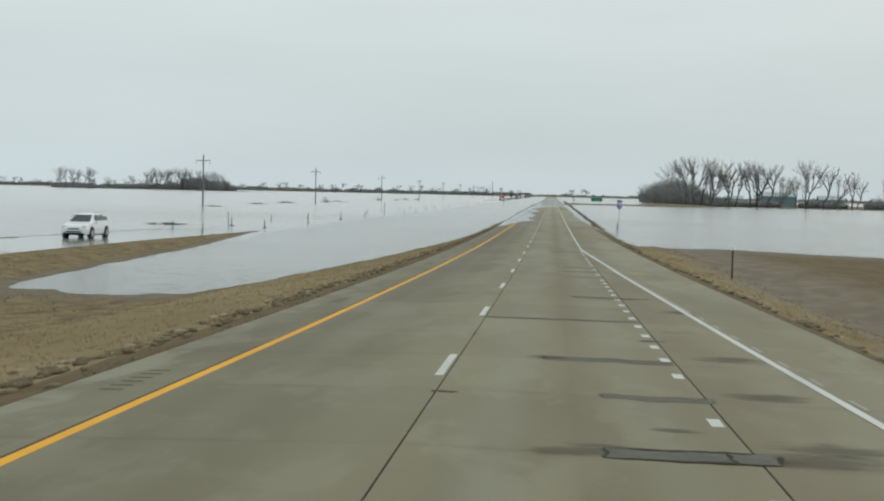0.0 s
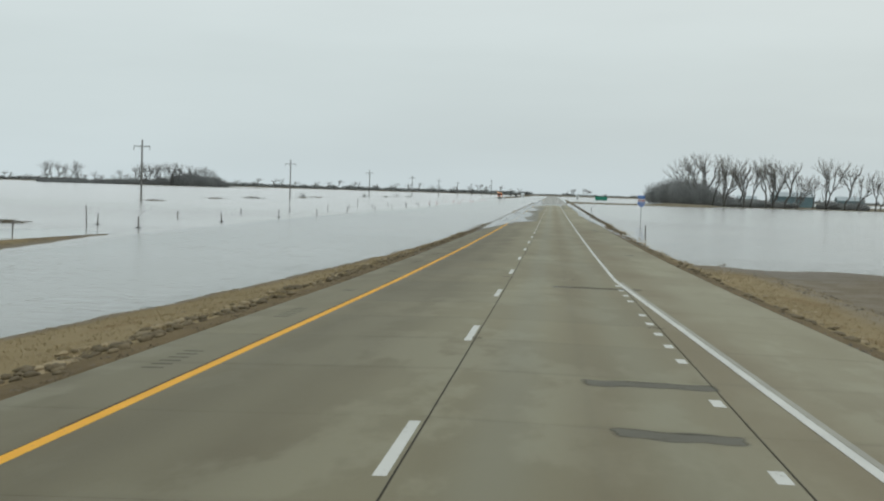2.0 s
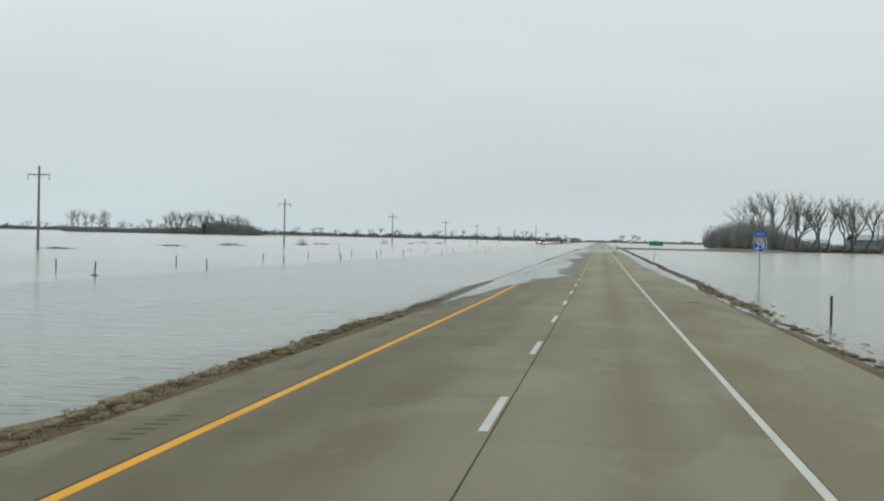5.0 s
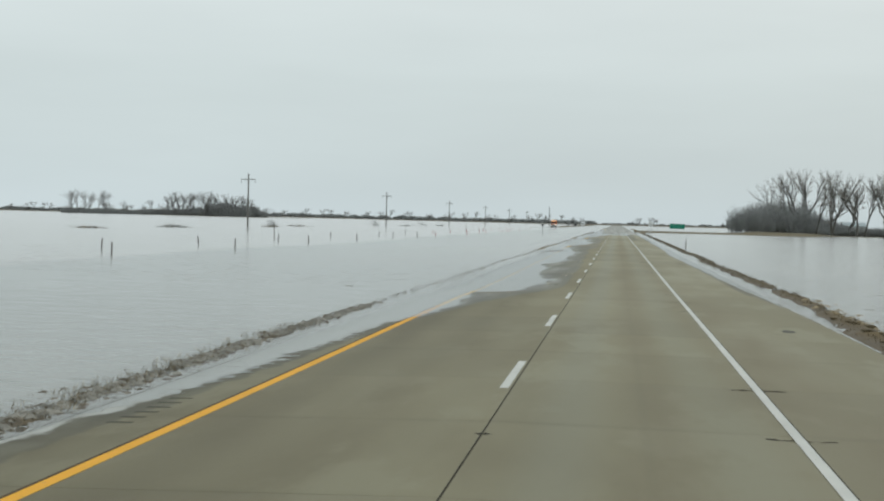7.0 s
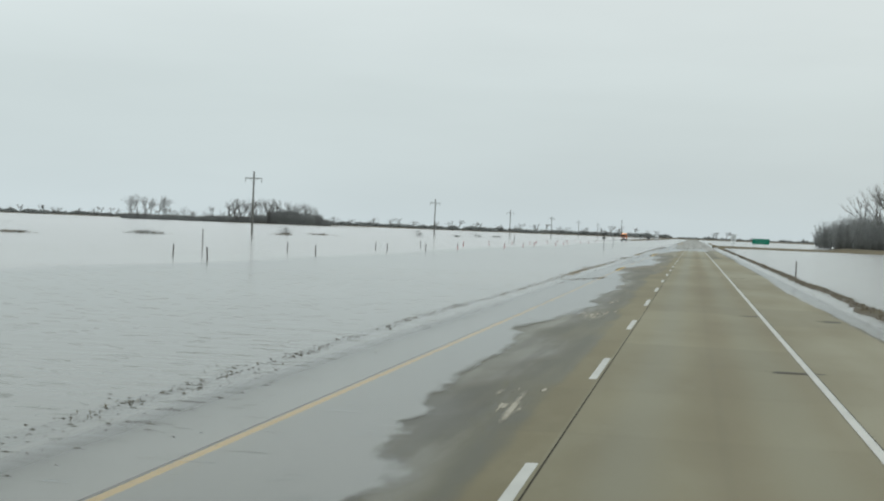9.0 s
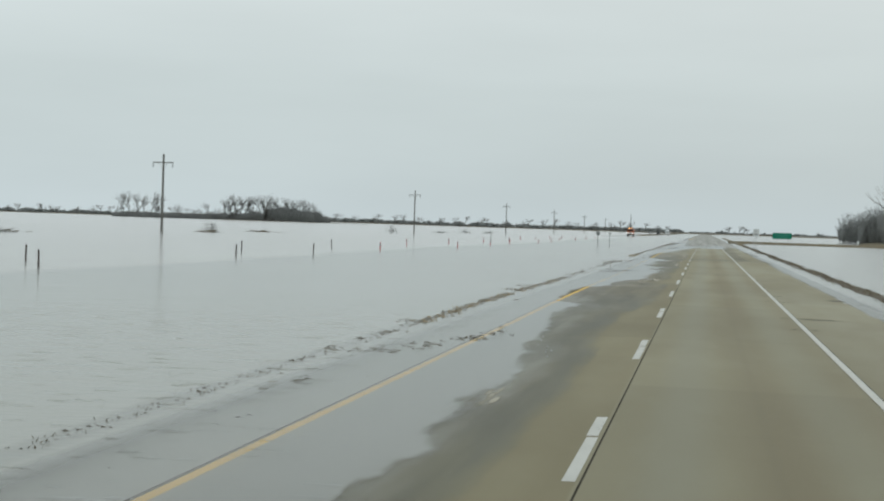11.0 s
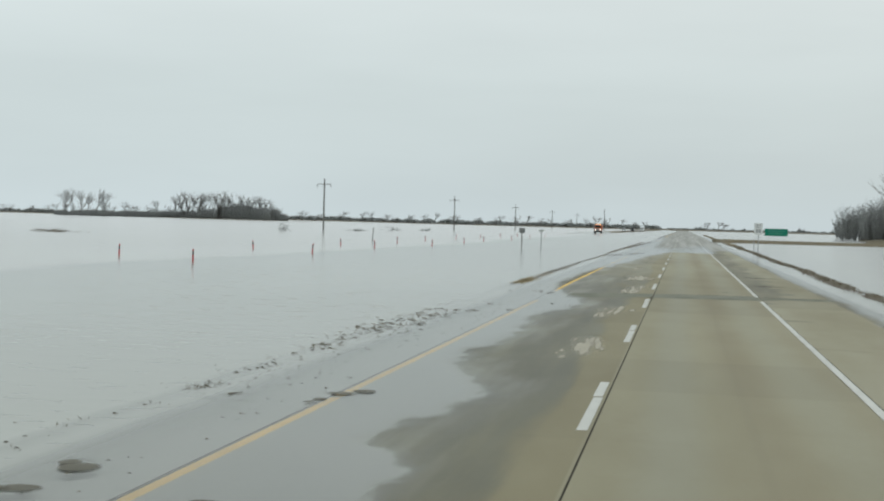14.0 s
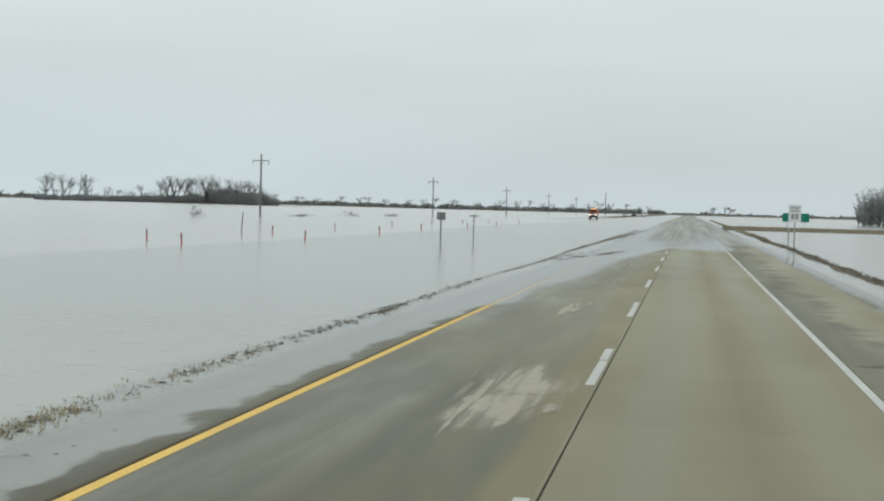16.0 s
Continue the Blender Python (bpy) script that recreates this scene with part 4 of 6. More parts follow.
dark_one = delineator("delineator_post", DARK_POST, "weathered brown marker post standing in flood water", 0.92)
plain_one = delineator("delineator_post", DARK_POST, "slim weathered marker post standing in flood water", 0.80, base=False)
orange_one = delineator("delineator_post", ORANGE, "orange red plastic marker post standing in flood water", 0.72, base=False, cap=DARK_POST)
tall_one = delineator("tall_stake", POLE_WOOD, "tall thin grey stake standing in flood water", 1.65, base=False)
posts = []
for x, y in ((-30.9, 115.2), (-29.1, 134.0), (-28.6, 157.0), (-28.4, 181.5), (-35.4, 121.0), (-33.9, 139.0)):
    posts.append((dark_one, x, y))
for x, y in ((-27.9, 202.5), (-27.8, 226.5), (-26.7, 248.2), (-27.0, 273.5), (-27.0, 296.8), (-27.2, 322.0), (-25.9, 334.2), (-35.0, 165.2), (-34.8, 191.0), (-33.0, 211.0), (-32.2, 236.0), (-32.0, 256.0),
             (-31.2, 278.5), (-31.5, 304.0), (-31.3, 334.5), (-31.3, 358.0)):
    posts.append((plain_one, x, y))
for x, y in ((-26.15, 355.0), (-24.0, 379.8), (-24.5, 404.2), (-25.5, 427.8), (-23.6, 444.7), (-24.5, 470.0), (-25.8, 494.5), (-25.2, 520.0), (-25.2, 545.0), (-25.2, 570.0),
             (-30.8, 386.0), (-30.7, 410.0), (-30.3, 434.5), (-29.9, 457.5), (-31.3, 481.0), (-31.9, 508.0), (-31.9, 532.0), (-31.9, 556.0), (-31.9, 582.0)):
    posts.append((orange_one, x, y))
for x, y in ((-33.0, 134.0), (-36.8, 298.5), (-33.4, 460.5)):
    posts.append((tall_one, x, y))
for k, (kind, x, y) in enumerate(posts):
    copy_thing(kind, pose(x, y, 0, 3.5 * math.sin(k * 2.3), 3.0 * math.cos(k * 1.7), 40 * k))
for kind in (dark_one, plain_one, orange_one, tall_one):
    for o in list(kind.children_recursive) + [kind]:
        bpy.data.objects.remove(o)


def shore_post(at, height, white_top, label):
    s = thing("roadside_post", label, "post", at)
    bm = box((0, 0, height / 2 - 0.2), (0.09, 0.035, height + 0.4), 0.006)
    part("stake", bm, DARK_POST, s)
    if white_top:
        part("reflector", tube(bmesh.new(), (0, -0.05, height - 0.08), (0, 0.03, height - 0.08), 0.085, 0.085, 14), WHITE_SHEET, s, "round white reflector")
    return s


shore_post((10.7, 61.5, float(ground_z(10.7, 61.5))), 1.62, True, "dark roadside post with round white reflector in grass")
shore_post((9.3, 153.0, 0.0), 1.05, False, "short dark roadside post at the water's edge")
shore_post((8.85, 298.5, 0.0), 1.05, False, "short dark roadside post standing in flood water")


# ---- power poles ----
def power_pole(at, k):
    s = thing("power_pole", "weathered wooden power pole with one crossarm in flood water", "power pole", at, group="power poles across the flooded field")
    part("pole", tube(bmesh.new(), (0, 0, -1.5), (0, 0, 11.15), 0.21, 0.14, 10), POLE_WOOD, s)
    part("crossarm", box((0, -0.17, 9.95), (3.1, 0.12, 0.15), 0.015), POLE_WOOD, s)
    for x in (-1.48, 1.48):
        bm = tube(bmesh.new(), (x, -0.17, 9.88), (x, -0.17, 9.2), 0.05, 0.05, 8)
        for z in (9.7, 9.52, 9.34):
            tube(bm, (x, -0.17, z), (x, -0.17, z - 0.06), 0.10, 0.12, 10)
        part("insulator", bm, STEEL, s, "hanging insulator string")
    for x in (-0.75, 0.75):
        part("brace", tube(bmesh.new(), (x, -0.1, 9.9), (0, -0.05, 9.15), 0.025, 0.025, 6), STEEL, s)
    return s


for k, (x, y) in enumerate(((-73.7, 277.3), (-75.1, 423.7), (-74.9, 591.6), (-73.8, 751.0), (-72.6, 905.0), (-71.8, 1065.0), (-71.0, 1230.0), (-70.5, 1400.0))):
    power_pole((x, y, 0), k)


# ---- bare trees ----
def tree_meshes(seed, height, lean, forks, low=0.38):
    """A bare tree: a crooked bole, limbs that fork and fork again, and fine twigs at the ends; low: the bole's share of the height."""
    rnd = random.Random(seed)
    wood, twigs = bmesh.new(), bmesh.new()

    def limb(p, way, length, r0, r1, bm, sides, steps=3, bend=0.20):
        pts = [p]
        for k in range(steps):
            way = (way + Vector((rnd.gauss(0, 1), rnd.gauss(0, 1), rnd.gauss(0.12, 0.4))) * bend).normalized()
            q = pts[-1] + way * length / steps
            tube(bm, pts[-1], q, r0 + (r1 - r0) * k / steps, r0 + (r1 - r0) * (k + 1) / steps, sides, False)
            pts.append(q)
        return pts, way

    def sideways(way, angle):
        axis = way.cross(Vector((rnd.uniform(-1, 1), rnd.uniform(-1, 1), rnd.uniform(-1, 1)))).normalized()
        return (way * math.cos(angle) + axis * math.sin(angle)).normalized()

    def spray(p, way, n, reach):
        for _ in range(n):
            w = (way * 0.7 + Vector((rnd.uniform(-1, 1), rnd.uniform(-1, 1), rnd.uniform(-0.35, 0.9)))).normalized()
            e = p + w * reach * rnd.uniform(0.5, 1.2)
            side = w.cross(Vector((rnd.uniform(-1, 1), rnd.uniform(-1, 1), 0.3))).normalized() * 0.026
            twigs.faces.new([twigs.verts.new(q) for q in (p - side, p + side, e)])

    def grow(p, way, length, radius, level):
        if level >= 4:
            pts, way = limb(p, way, length, radius, radius * 0.4, twigs, 3, 3, 0.24)
            for q in pts[1:]:
                spray(q, way, 5, height * 0.055)
            return
        pts, way = limb(p, way, length, radius, radius * 0.72, wood, 6 if level < 2 else 4, 4 if level < 2 else 3)
        for _ in range(2 if rnd.random() < 0.62 else 3):
            child = (sideways(way, rnd.uniform(0.20, 0.58)) + Vector((0, 0, 0.18))).normalized()
            grow(pts[-1], child, length * rnd.uniform(0.66, 0.92), radius * rnd.uniform(0.52, 0.70), level + 1)
        if level > 0:
            for q in pts[1:-1]:
                if rnd.random() < 0.55:
                    grow(q, (sideways(way, rnd.uniform(0.45, 0.85)) + Vector((0, 0, 0.25))).normalized(), length * rnd.uniform(0.4, 0.7), radius * 0.35, max(3, level + 1))

    base = Vector((0, 0, -0.4))
    for k in range(forks):
        turn = 2 * math.pi * k / forks + rnd.uniform(0, 1)
        tilt = 0.0 if forks == 1 else 0.30
        way = Vector((lean + tilt * math.cos(turn), tilt * math.sin(turn), 1)).normalized()
        grow(base, way, height * low * rnd.uniform(0.85, 1.0), height * (0.021 if forks == 1 else 0.016), 0 if forks == 1 else 1)
    top = max(v.co.z for v in twigs.verts)
    for bm in (wood, twigs):
        for v in bm.verts:
            v.co *= height / top
    return to_mesh("trunk", wood, BARK), to_mesh("crown", twigs, TWIG)


TREE_KINDS = [tree_meshes(11, 24, -0.42, 1, 0.36), tree_meshes(12, 25, 0.05, 1, 0.30), tree_meshes(13, 25, -0.03, 2, 0.30), tree_meshes(14, 24, 0.30, 1, 0.36), tree_meshes(15, 22, 0.02, 1, 0.32), tree_meshes(16, 20, 0.10, 2, 0.26)]


# same tree meshes with haze put into their bark and twig colours
HAZED_KINDS = []
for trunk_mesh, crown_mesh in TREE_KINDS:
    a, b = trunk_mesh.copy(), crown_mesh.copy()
    a.materials[0], b.materials[0] = HAZED_BARK, HAZED_TWIG
    HAZED_KINDS.append((a, b))


def bare_tree(at, kind, scale, turn, label, group, kinds=TREE_KINDS, wide=0.9):
    s = thing("tree", label, "tree", at, turn, group)
    trunk, crown = kinds[kind]
    part("trunk", trunk, BARK, s)
    part("crown", crown, TWIG, s, "bare twig crown")
    s.scale = (scale * wide, scale * wide, scale)
    return s


def clump_mesh(seed, w, d, h, pieces, material, size=0.5):
    """A thicket: one broad mound of small upright twig tufts with an uneven top and thin stems standing out of it."""
    rnd = random.Random(seed)
    verts, faces = [], []
    for k in range(pieces):
        a, r = rnd.uniform(0, 6.283), math.sqrt(rnd.random())
        x, y = r * math.cos(a) * w / 2, r * math.sin(a) * d / 2
        swell = 0.78 + 0.22 * float(rumple(x, y, w * 0.16, seed)) + rnd.gauss(0, 0.07)
        top = h * swell * (1 - r ** 2.2)
        stem = k % 9 == 0
        z = rnd.random() ** 0.8 * top if not stem else top * rnd.uniform(0.6, 0.95)
        s = size * rnd.uniform(0.5, 1.5)
        i = len(verts)
        up = Vector((rnd.uniform(-0.7, 0.7), rnd.uniform(-0.7, 0.7), 1)).normalized() * s * (3.2 if stem else 1.6)
        side = Vector((math.cos(a * 3), math.sin(a * 3), rnd.uniform(-0.4, 0.4))) * (0.05 if stem else s * 0.36)
        c = Vector((x, y, z))
        verts += [c - side, c + side, c + up]
        faces.append((i, i + 1, i + 2))
    return raw_mesh("brush", verts, faces, material)


def shrub_mesh(seed, w, d, h, shrubs, material):
    """A leafless thicket: many-stemmed shrubs, each a fan of thin stems with twigs along their upper part."""
    rnd = random.Random(seed)
    verts, faces = [], []

    def sliver(a, b, half):
        way = b - a
        side = way.cross(Vector((rnd.uniform(-1, 1), rnd.uniform(-1, 1), 0.2))).normalized() * half
        i = len(verts)
        verts.extend((a - side, a + side, b))
        faces.append((i, i + 1, i + 2))

    for _ in range(shrubs):
        a, r = rnd.uniform(0, 6.283), math.sqrt(rnd.random())
        root = Vector((r * math.cos(a) * w / 2, r * math.sin(a) * d / 2, -0.2))
        tall = h * rnd.uniform(0.45, 1.0) * (1 - 0.45 * r ** 3)
        for _ in range(13):
            b = rnd.uniform(0, 6.283)
            out = rnd.uniform(0.05, 0.42)
            way = Vector((math.cos(b) * out, math.sin(b) * out, 1)).normalized()
            length = tall * rnd.uniform(0.55, 1.05)
            tip = root + way * length + Vector((rnd.uniform(-0.4, 0.4), rnd.uniform(-0.4, 0.4), 0))
            sliver(root, tip, 0.06)
            for _ in range(14):
                f = rnd.uniform(0.15, 0.97)
                p = root.lerp(tip, f)
                c = rnd.uniform(0, 6.283)
                q = p + (way * 0.8 + Vector((math.cos(c), math.sin(c), rnd.uniform(-0.1, 0.5)))) * rnd.uniform(0.4, 1.25)
                sliver(p, q, 0.055)
    return raw_mesh("brush", verts, faces, material)


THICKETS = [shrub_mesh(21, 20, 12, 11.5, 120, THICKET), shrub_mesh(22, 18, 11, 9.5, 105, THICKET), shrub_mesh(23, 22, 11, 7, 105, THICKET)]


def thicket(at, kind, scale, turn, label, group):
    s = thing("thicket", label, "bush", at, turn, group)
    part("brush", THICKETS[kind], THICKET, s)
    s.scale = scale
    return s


WOOD_R = "trees of the wooded rise"
wood = [(70.5, 752, 0, 0.93), (69.5, 700, 0, 0.98), (70.5, 690, 1, 1.02), (72.2, 682, 2, 1.05), (77.5, 645, 2, 1.0), (82.0, 690, 5, 0.92), (85.5, 640, 1, 0.86), (90.0, 652, 3, 1.02), (97.0, 650, 1, 0.95),
        (100.5, 655, 2, 0.93), (105.0, 648, 4, 1.02), (112.5, 660, 5, 0.80), (122.5, 645, 2, 0.98), (131.5, 650, 4, 1.0), (138.0, 655, 5, 0.85), (144.5, 648, 1, 0.76), (152.0, 670, 4, 0.7), (160.0, 655, 5, 0.8), (93.0, 700, 4, 0.85), (109.0, 705, 4, 0.8), (118.0, 700, 5, 0.85), (128.0, 705, 1, 0.7), (74.5, 662, 3, 0.95), (87.5, 668, 4, 0.95), (103.5, 672, 1, 0.9)]
for k, (x, y, kind, s) in enumerate(wood):
    bare_tree((x, y, float(ground_z(x, y)) - 0.1), kind, s, (0, 15, -10, 20, 8, -14)[k % 6], "tall bare cottonwood tree on the wooded rise", WOOD_R)
brushy = [(64.5, 800, 0, (1.15, 1, 0.95)), (66.0, 765, 0, (1.0, 1, 1.05)), (66.5, 730, 1, (0.9, 1, 1.2)), (69.0, 700, 0, (0.9, 1, 0.95)), (72.0, 675, 1, (0.8, 1, 1.0)), (77.0, 672, 2, (0.9, 1, 1.05)), (84.0, 668, 2, (0.9, 1, 0.62)), (92.0, 680, 2, (0.8, 1, 0.5)),
          (100.0, 680, 2, (0.9, 1, 0.5)), (111.0, 690, 2, (0.7, 1, 0.55)), (136.0, 700, 1, (0.8, 1, 0.5)), (145.0, 690, 2, (0.8, 1, 0.6)), (166.0, 690, 2, (1.0, 1, 0.8))]
for k, (x, y, kind, s) in enumerate(brushy):
    s = (s[0], s[1], s[2] * (1.45 if x < 74 else 1.15))
    thicket((x, y, float(ground_z(x, y)) - 0.1), kind, s, 37 * k, "dense leafless thicket under the bare trees", WOOD_R)


# ---- farm buildings behind the trees ----
def shed(at, w, d, eave, ridge, wall, label, turn=0.0):
    s = thing("farm_shed", label, "shed", at, turn)
    part("wall", box((0, 0, eave / 2), (w, d, eave)), wall, s)
    bm = bmesh.new()
    for side in (-1, 1):
        pts = [(-w / 2 - 0.4, side * (d / 2 + 0.5), eave - 0.1), (w / 2 + 0.4, side * (d / 2 + 0.5), eave - 0.1), (w / 2 + 0.4, 0, ridge), (-w / 2 - 0.4, 0, ridge)]
        low = [bm.verts.new(p) for p in pts]
        high = [bm.verts.new((x, y, z + 0.15)) for x, y, z in pts]
        bm.faces.new(low)
        bm.faces.new(high)
        for i in range(4):
            j = (i + 1) % 4
            bm.faces.new((low[i], low[j], high[j], high[i]))
    part("roof", bm, SHED_ROOF, s, "pale metal roof")
    for x in (-w * 0.25, w * 0.25):
        part("door", box((x, -d / 2 - 0.04, eave * 0.4), (w * 0.2, 0.08, eave * 0.8)), wall, s)
    part("gable", solid([(-d / 2, 0), (d / 2, 0), (0, ridge - eave)], -w / 2, -w / 2 + 0.1, eave), wall, s).rotation_euler = (0, 0, radians(90))
    return s


shed((121.0, 722, 0.6), 19, 12, 5.2, 7.4, SHED, "blue green metal farm shed behind bare trees", 4)
shed((152.0, 735, 0.6), 13, 10, 4.0, 6.0, SHED, "small blue grey farm building behind bare trees", -3)
shed((101.0, 740, 0.6), 9, 8, 3.4, 5.0, WHITE_PANEL, "small white farm outbuilding behind bare trees")


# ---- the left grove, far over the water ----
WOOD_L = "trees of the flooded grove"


def grove_y(x):
    return 1398 + (x + 541) / 184 * 118


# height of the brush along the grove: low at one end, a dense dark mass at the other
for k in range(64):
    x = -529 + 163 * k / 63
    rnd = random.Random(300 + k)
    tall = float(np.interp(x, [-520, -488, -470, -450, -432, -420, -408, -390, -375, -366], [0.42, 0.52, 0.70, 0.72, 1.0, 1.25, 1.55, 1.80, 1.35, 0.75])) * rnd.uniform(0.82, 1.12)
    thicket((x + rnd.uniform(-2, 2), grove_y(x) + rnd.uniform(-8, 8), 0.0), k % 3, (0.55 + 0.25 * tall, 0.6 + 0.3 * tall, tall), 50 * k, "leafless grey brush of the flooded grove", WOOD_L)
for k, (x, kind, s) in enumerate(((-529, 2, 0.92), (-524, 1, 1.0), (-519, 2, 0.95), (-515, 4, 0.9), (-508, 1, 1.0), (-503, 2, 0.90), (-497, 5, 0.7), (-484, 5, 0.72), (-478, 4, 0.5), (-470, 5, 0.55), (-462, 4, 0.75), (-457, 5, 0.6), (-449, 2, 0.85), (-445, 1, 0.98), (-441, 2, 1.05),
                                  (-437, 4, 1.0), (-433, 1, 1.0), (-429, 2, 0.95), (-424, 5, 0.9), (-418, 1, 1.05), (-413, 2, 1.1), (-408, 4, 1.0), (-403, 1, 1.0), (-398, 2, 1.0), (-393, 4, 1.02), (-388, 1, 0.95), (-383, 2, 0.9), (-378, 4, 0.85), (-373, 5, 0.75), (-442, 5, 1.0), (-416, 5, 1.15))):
    bare_tree((x, grove_y(x), 0), kind, s, 33 * k, "bare grey tree in the flooded grove", WOOD_L, HAZED_KINDS, 0.95)

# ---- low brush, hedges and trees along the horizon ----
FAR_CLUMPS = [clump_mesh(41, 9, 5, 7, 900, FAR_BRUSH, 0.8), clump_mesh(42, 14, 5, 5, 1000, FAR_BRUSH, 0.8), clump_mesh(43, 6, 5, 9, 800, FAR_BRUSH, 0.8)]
rnd = random.Random(77)
far_verts, far_faces = [], []


def add_far(x, y, kind, s, squash=1.0):
    me = FAR_CLUMPS[kind]
    base = len(far_verts)
    co = np.empty(len(me.vertices) * 3, dtype=np.float32)
    me.vertices.foreach_get("co", co)
    co = co.reshape(-1, 3) * (s, s, s * squash) + (x, y, float(ground_z(x, y)))
    far_verts.extend(map(tuple, co.tolist()))
    far_faces.extend((base + a, base + a + 1, base + a + 2) for a in range(0, len(co), 3))


for k in range(150):
    x = -1250 + 1215 * (k / 149) + rnd.uniform(-4, 4)
    y = 2120 + rnd.uniform(-30, 40)
    add_far(x, y, 1, rnd.uniform(1.2, 1.7), 0.72)
    if rnd.random() < 0.5:
        add_far(x + rnd.uniform(-5, 5), y, rnd.choice((0, 2)), rnd.uniform(0.55, 0.95))
for k in range(92):
    x = 150 + 10 * k + rnd.uniform(-4, 4)
    add_far(x, 2500 + rnd.uniform(-40, 40), 1, rnd.uniform(0.8, 1.3), 0.62)
    if rnd.random() < 0.18:
        add_far(x, 2500, 0, rnd.uniform(0.7, 1.2))
for k in range(30):
    add_far(-24 + 5.8 * k, 2700 + rnd.uniform(-30, 30), 1, rnd.uniform(0.6, 0.95), 0.55)
for x, s in ((22, 0.8), (29, 1.0), (36, 0.8), (52, 0.7), (84, 0.7), (104, 0.8)):
    add_far(x, 2690, 0, s, 0.9)
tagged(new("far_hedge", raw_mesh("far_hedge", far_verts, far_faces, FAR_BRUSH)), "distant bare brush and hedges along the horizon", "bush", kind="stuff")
for x, kind, s in ((39.0, 4, 0.66), (44.5, 5, 0.62), (61.0, 4, 0.72), (67.5, 5, 0.70), (73.0, 4, 0.52)):
    bare_tree((x, 2700, 1.7), kind, s, 20 * x, "distant lone bare tree on the horizon", "lone trees on the horizon", TREE_KINDS, 1.5)
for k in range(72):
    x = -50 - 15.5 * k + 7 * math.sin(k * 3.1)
    bare_tree((x, 2110 + 12 * math.sin(k * 1.9), 1.6), 4 + k % 2, 0.44 + 0.24 * math.sin(k * 2.7) ** 2, 47 * k, "distant small bare tree on the horizon", "small trees on the horizon", HAZED_KINDS, 1.4)
far_pole = thing("far_mast", "thin reddish mast far across the flood", "mast", (-57.0, 1310.0, 0))
part("mast", tube(bmesh.new(), (0, 0, -1), (0, 0, 15.5), 0.28, 0.20, 8), DARK_POST, far_pole)


# ---- vehicles ----
def wheel(parent, x, y, r, w, side):
    bm = bmesh.new()
    tube(bm, (x - w / 2, y, r), (x + w / 2, y, r), r, r, 20)
    tyre = part("wheel", bm, BLACK_RUBBER, parent, "black tyre")
    part("rim", tube(bmesh.new(), (x + side * (w / 2 - 0.01), y, r), (x + side * (w / 2 + 0.015), y, r), r * 0.66, r * 0.60, 16), STEEL, tyre, "silver rim")


def loft(sections, straight=False):
    """A body skinned over cross rings: (y, half width low, half width high, z low, z high)."""
    bm = bmesh.new()
    rings = []
    for y, wl, wh, z0, z1 in sections:
        m = (z0 + z1) / 2
        wm = (wl + wh) / 2 if straight else wl * 1.03
        ring = [(-wl, z0), (-wm, m), (-wh, z1), (wh, z1), (wm, m), (wl, z0)]
        rings.append([bm.verts.new((x, y, z)) for x, z in ring])
    for a, b in zip(rings, rings[1:]):
        for i in range(6):
            j = (i + 1) % 6
            bm.faces.new((a[i], a[j], b[j], b[i]))
    bm.faces.new(rings[0])
    bm.faces.new(rings[-1][::-1])
    bmesh.ops.bevel(bm, geom=list(bm.edges), offset=0.045, segments=2, affect="EDGES", profile=0.5)
    return bm


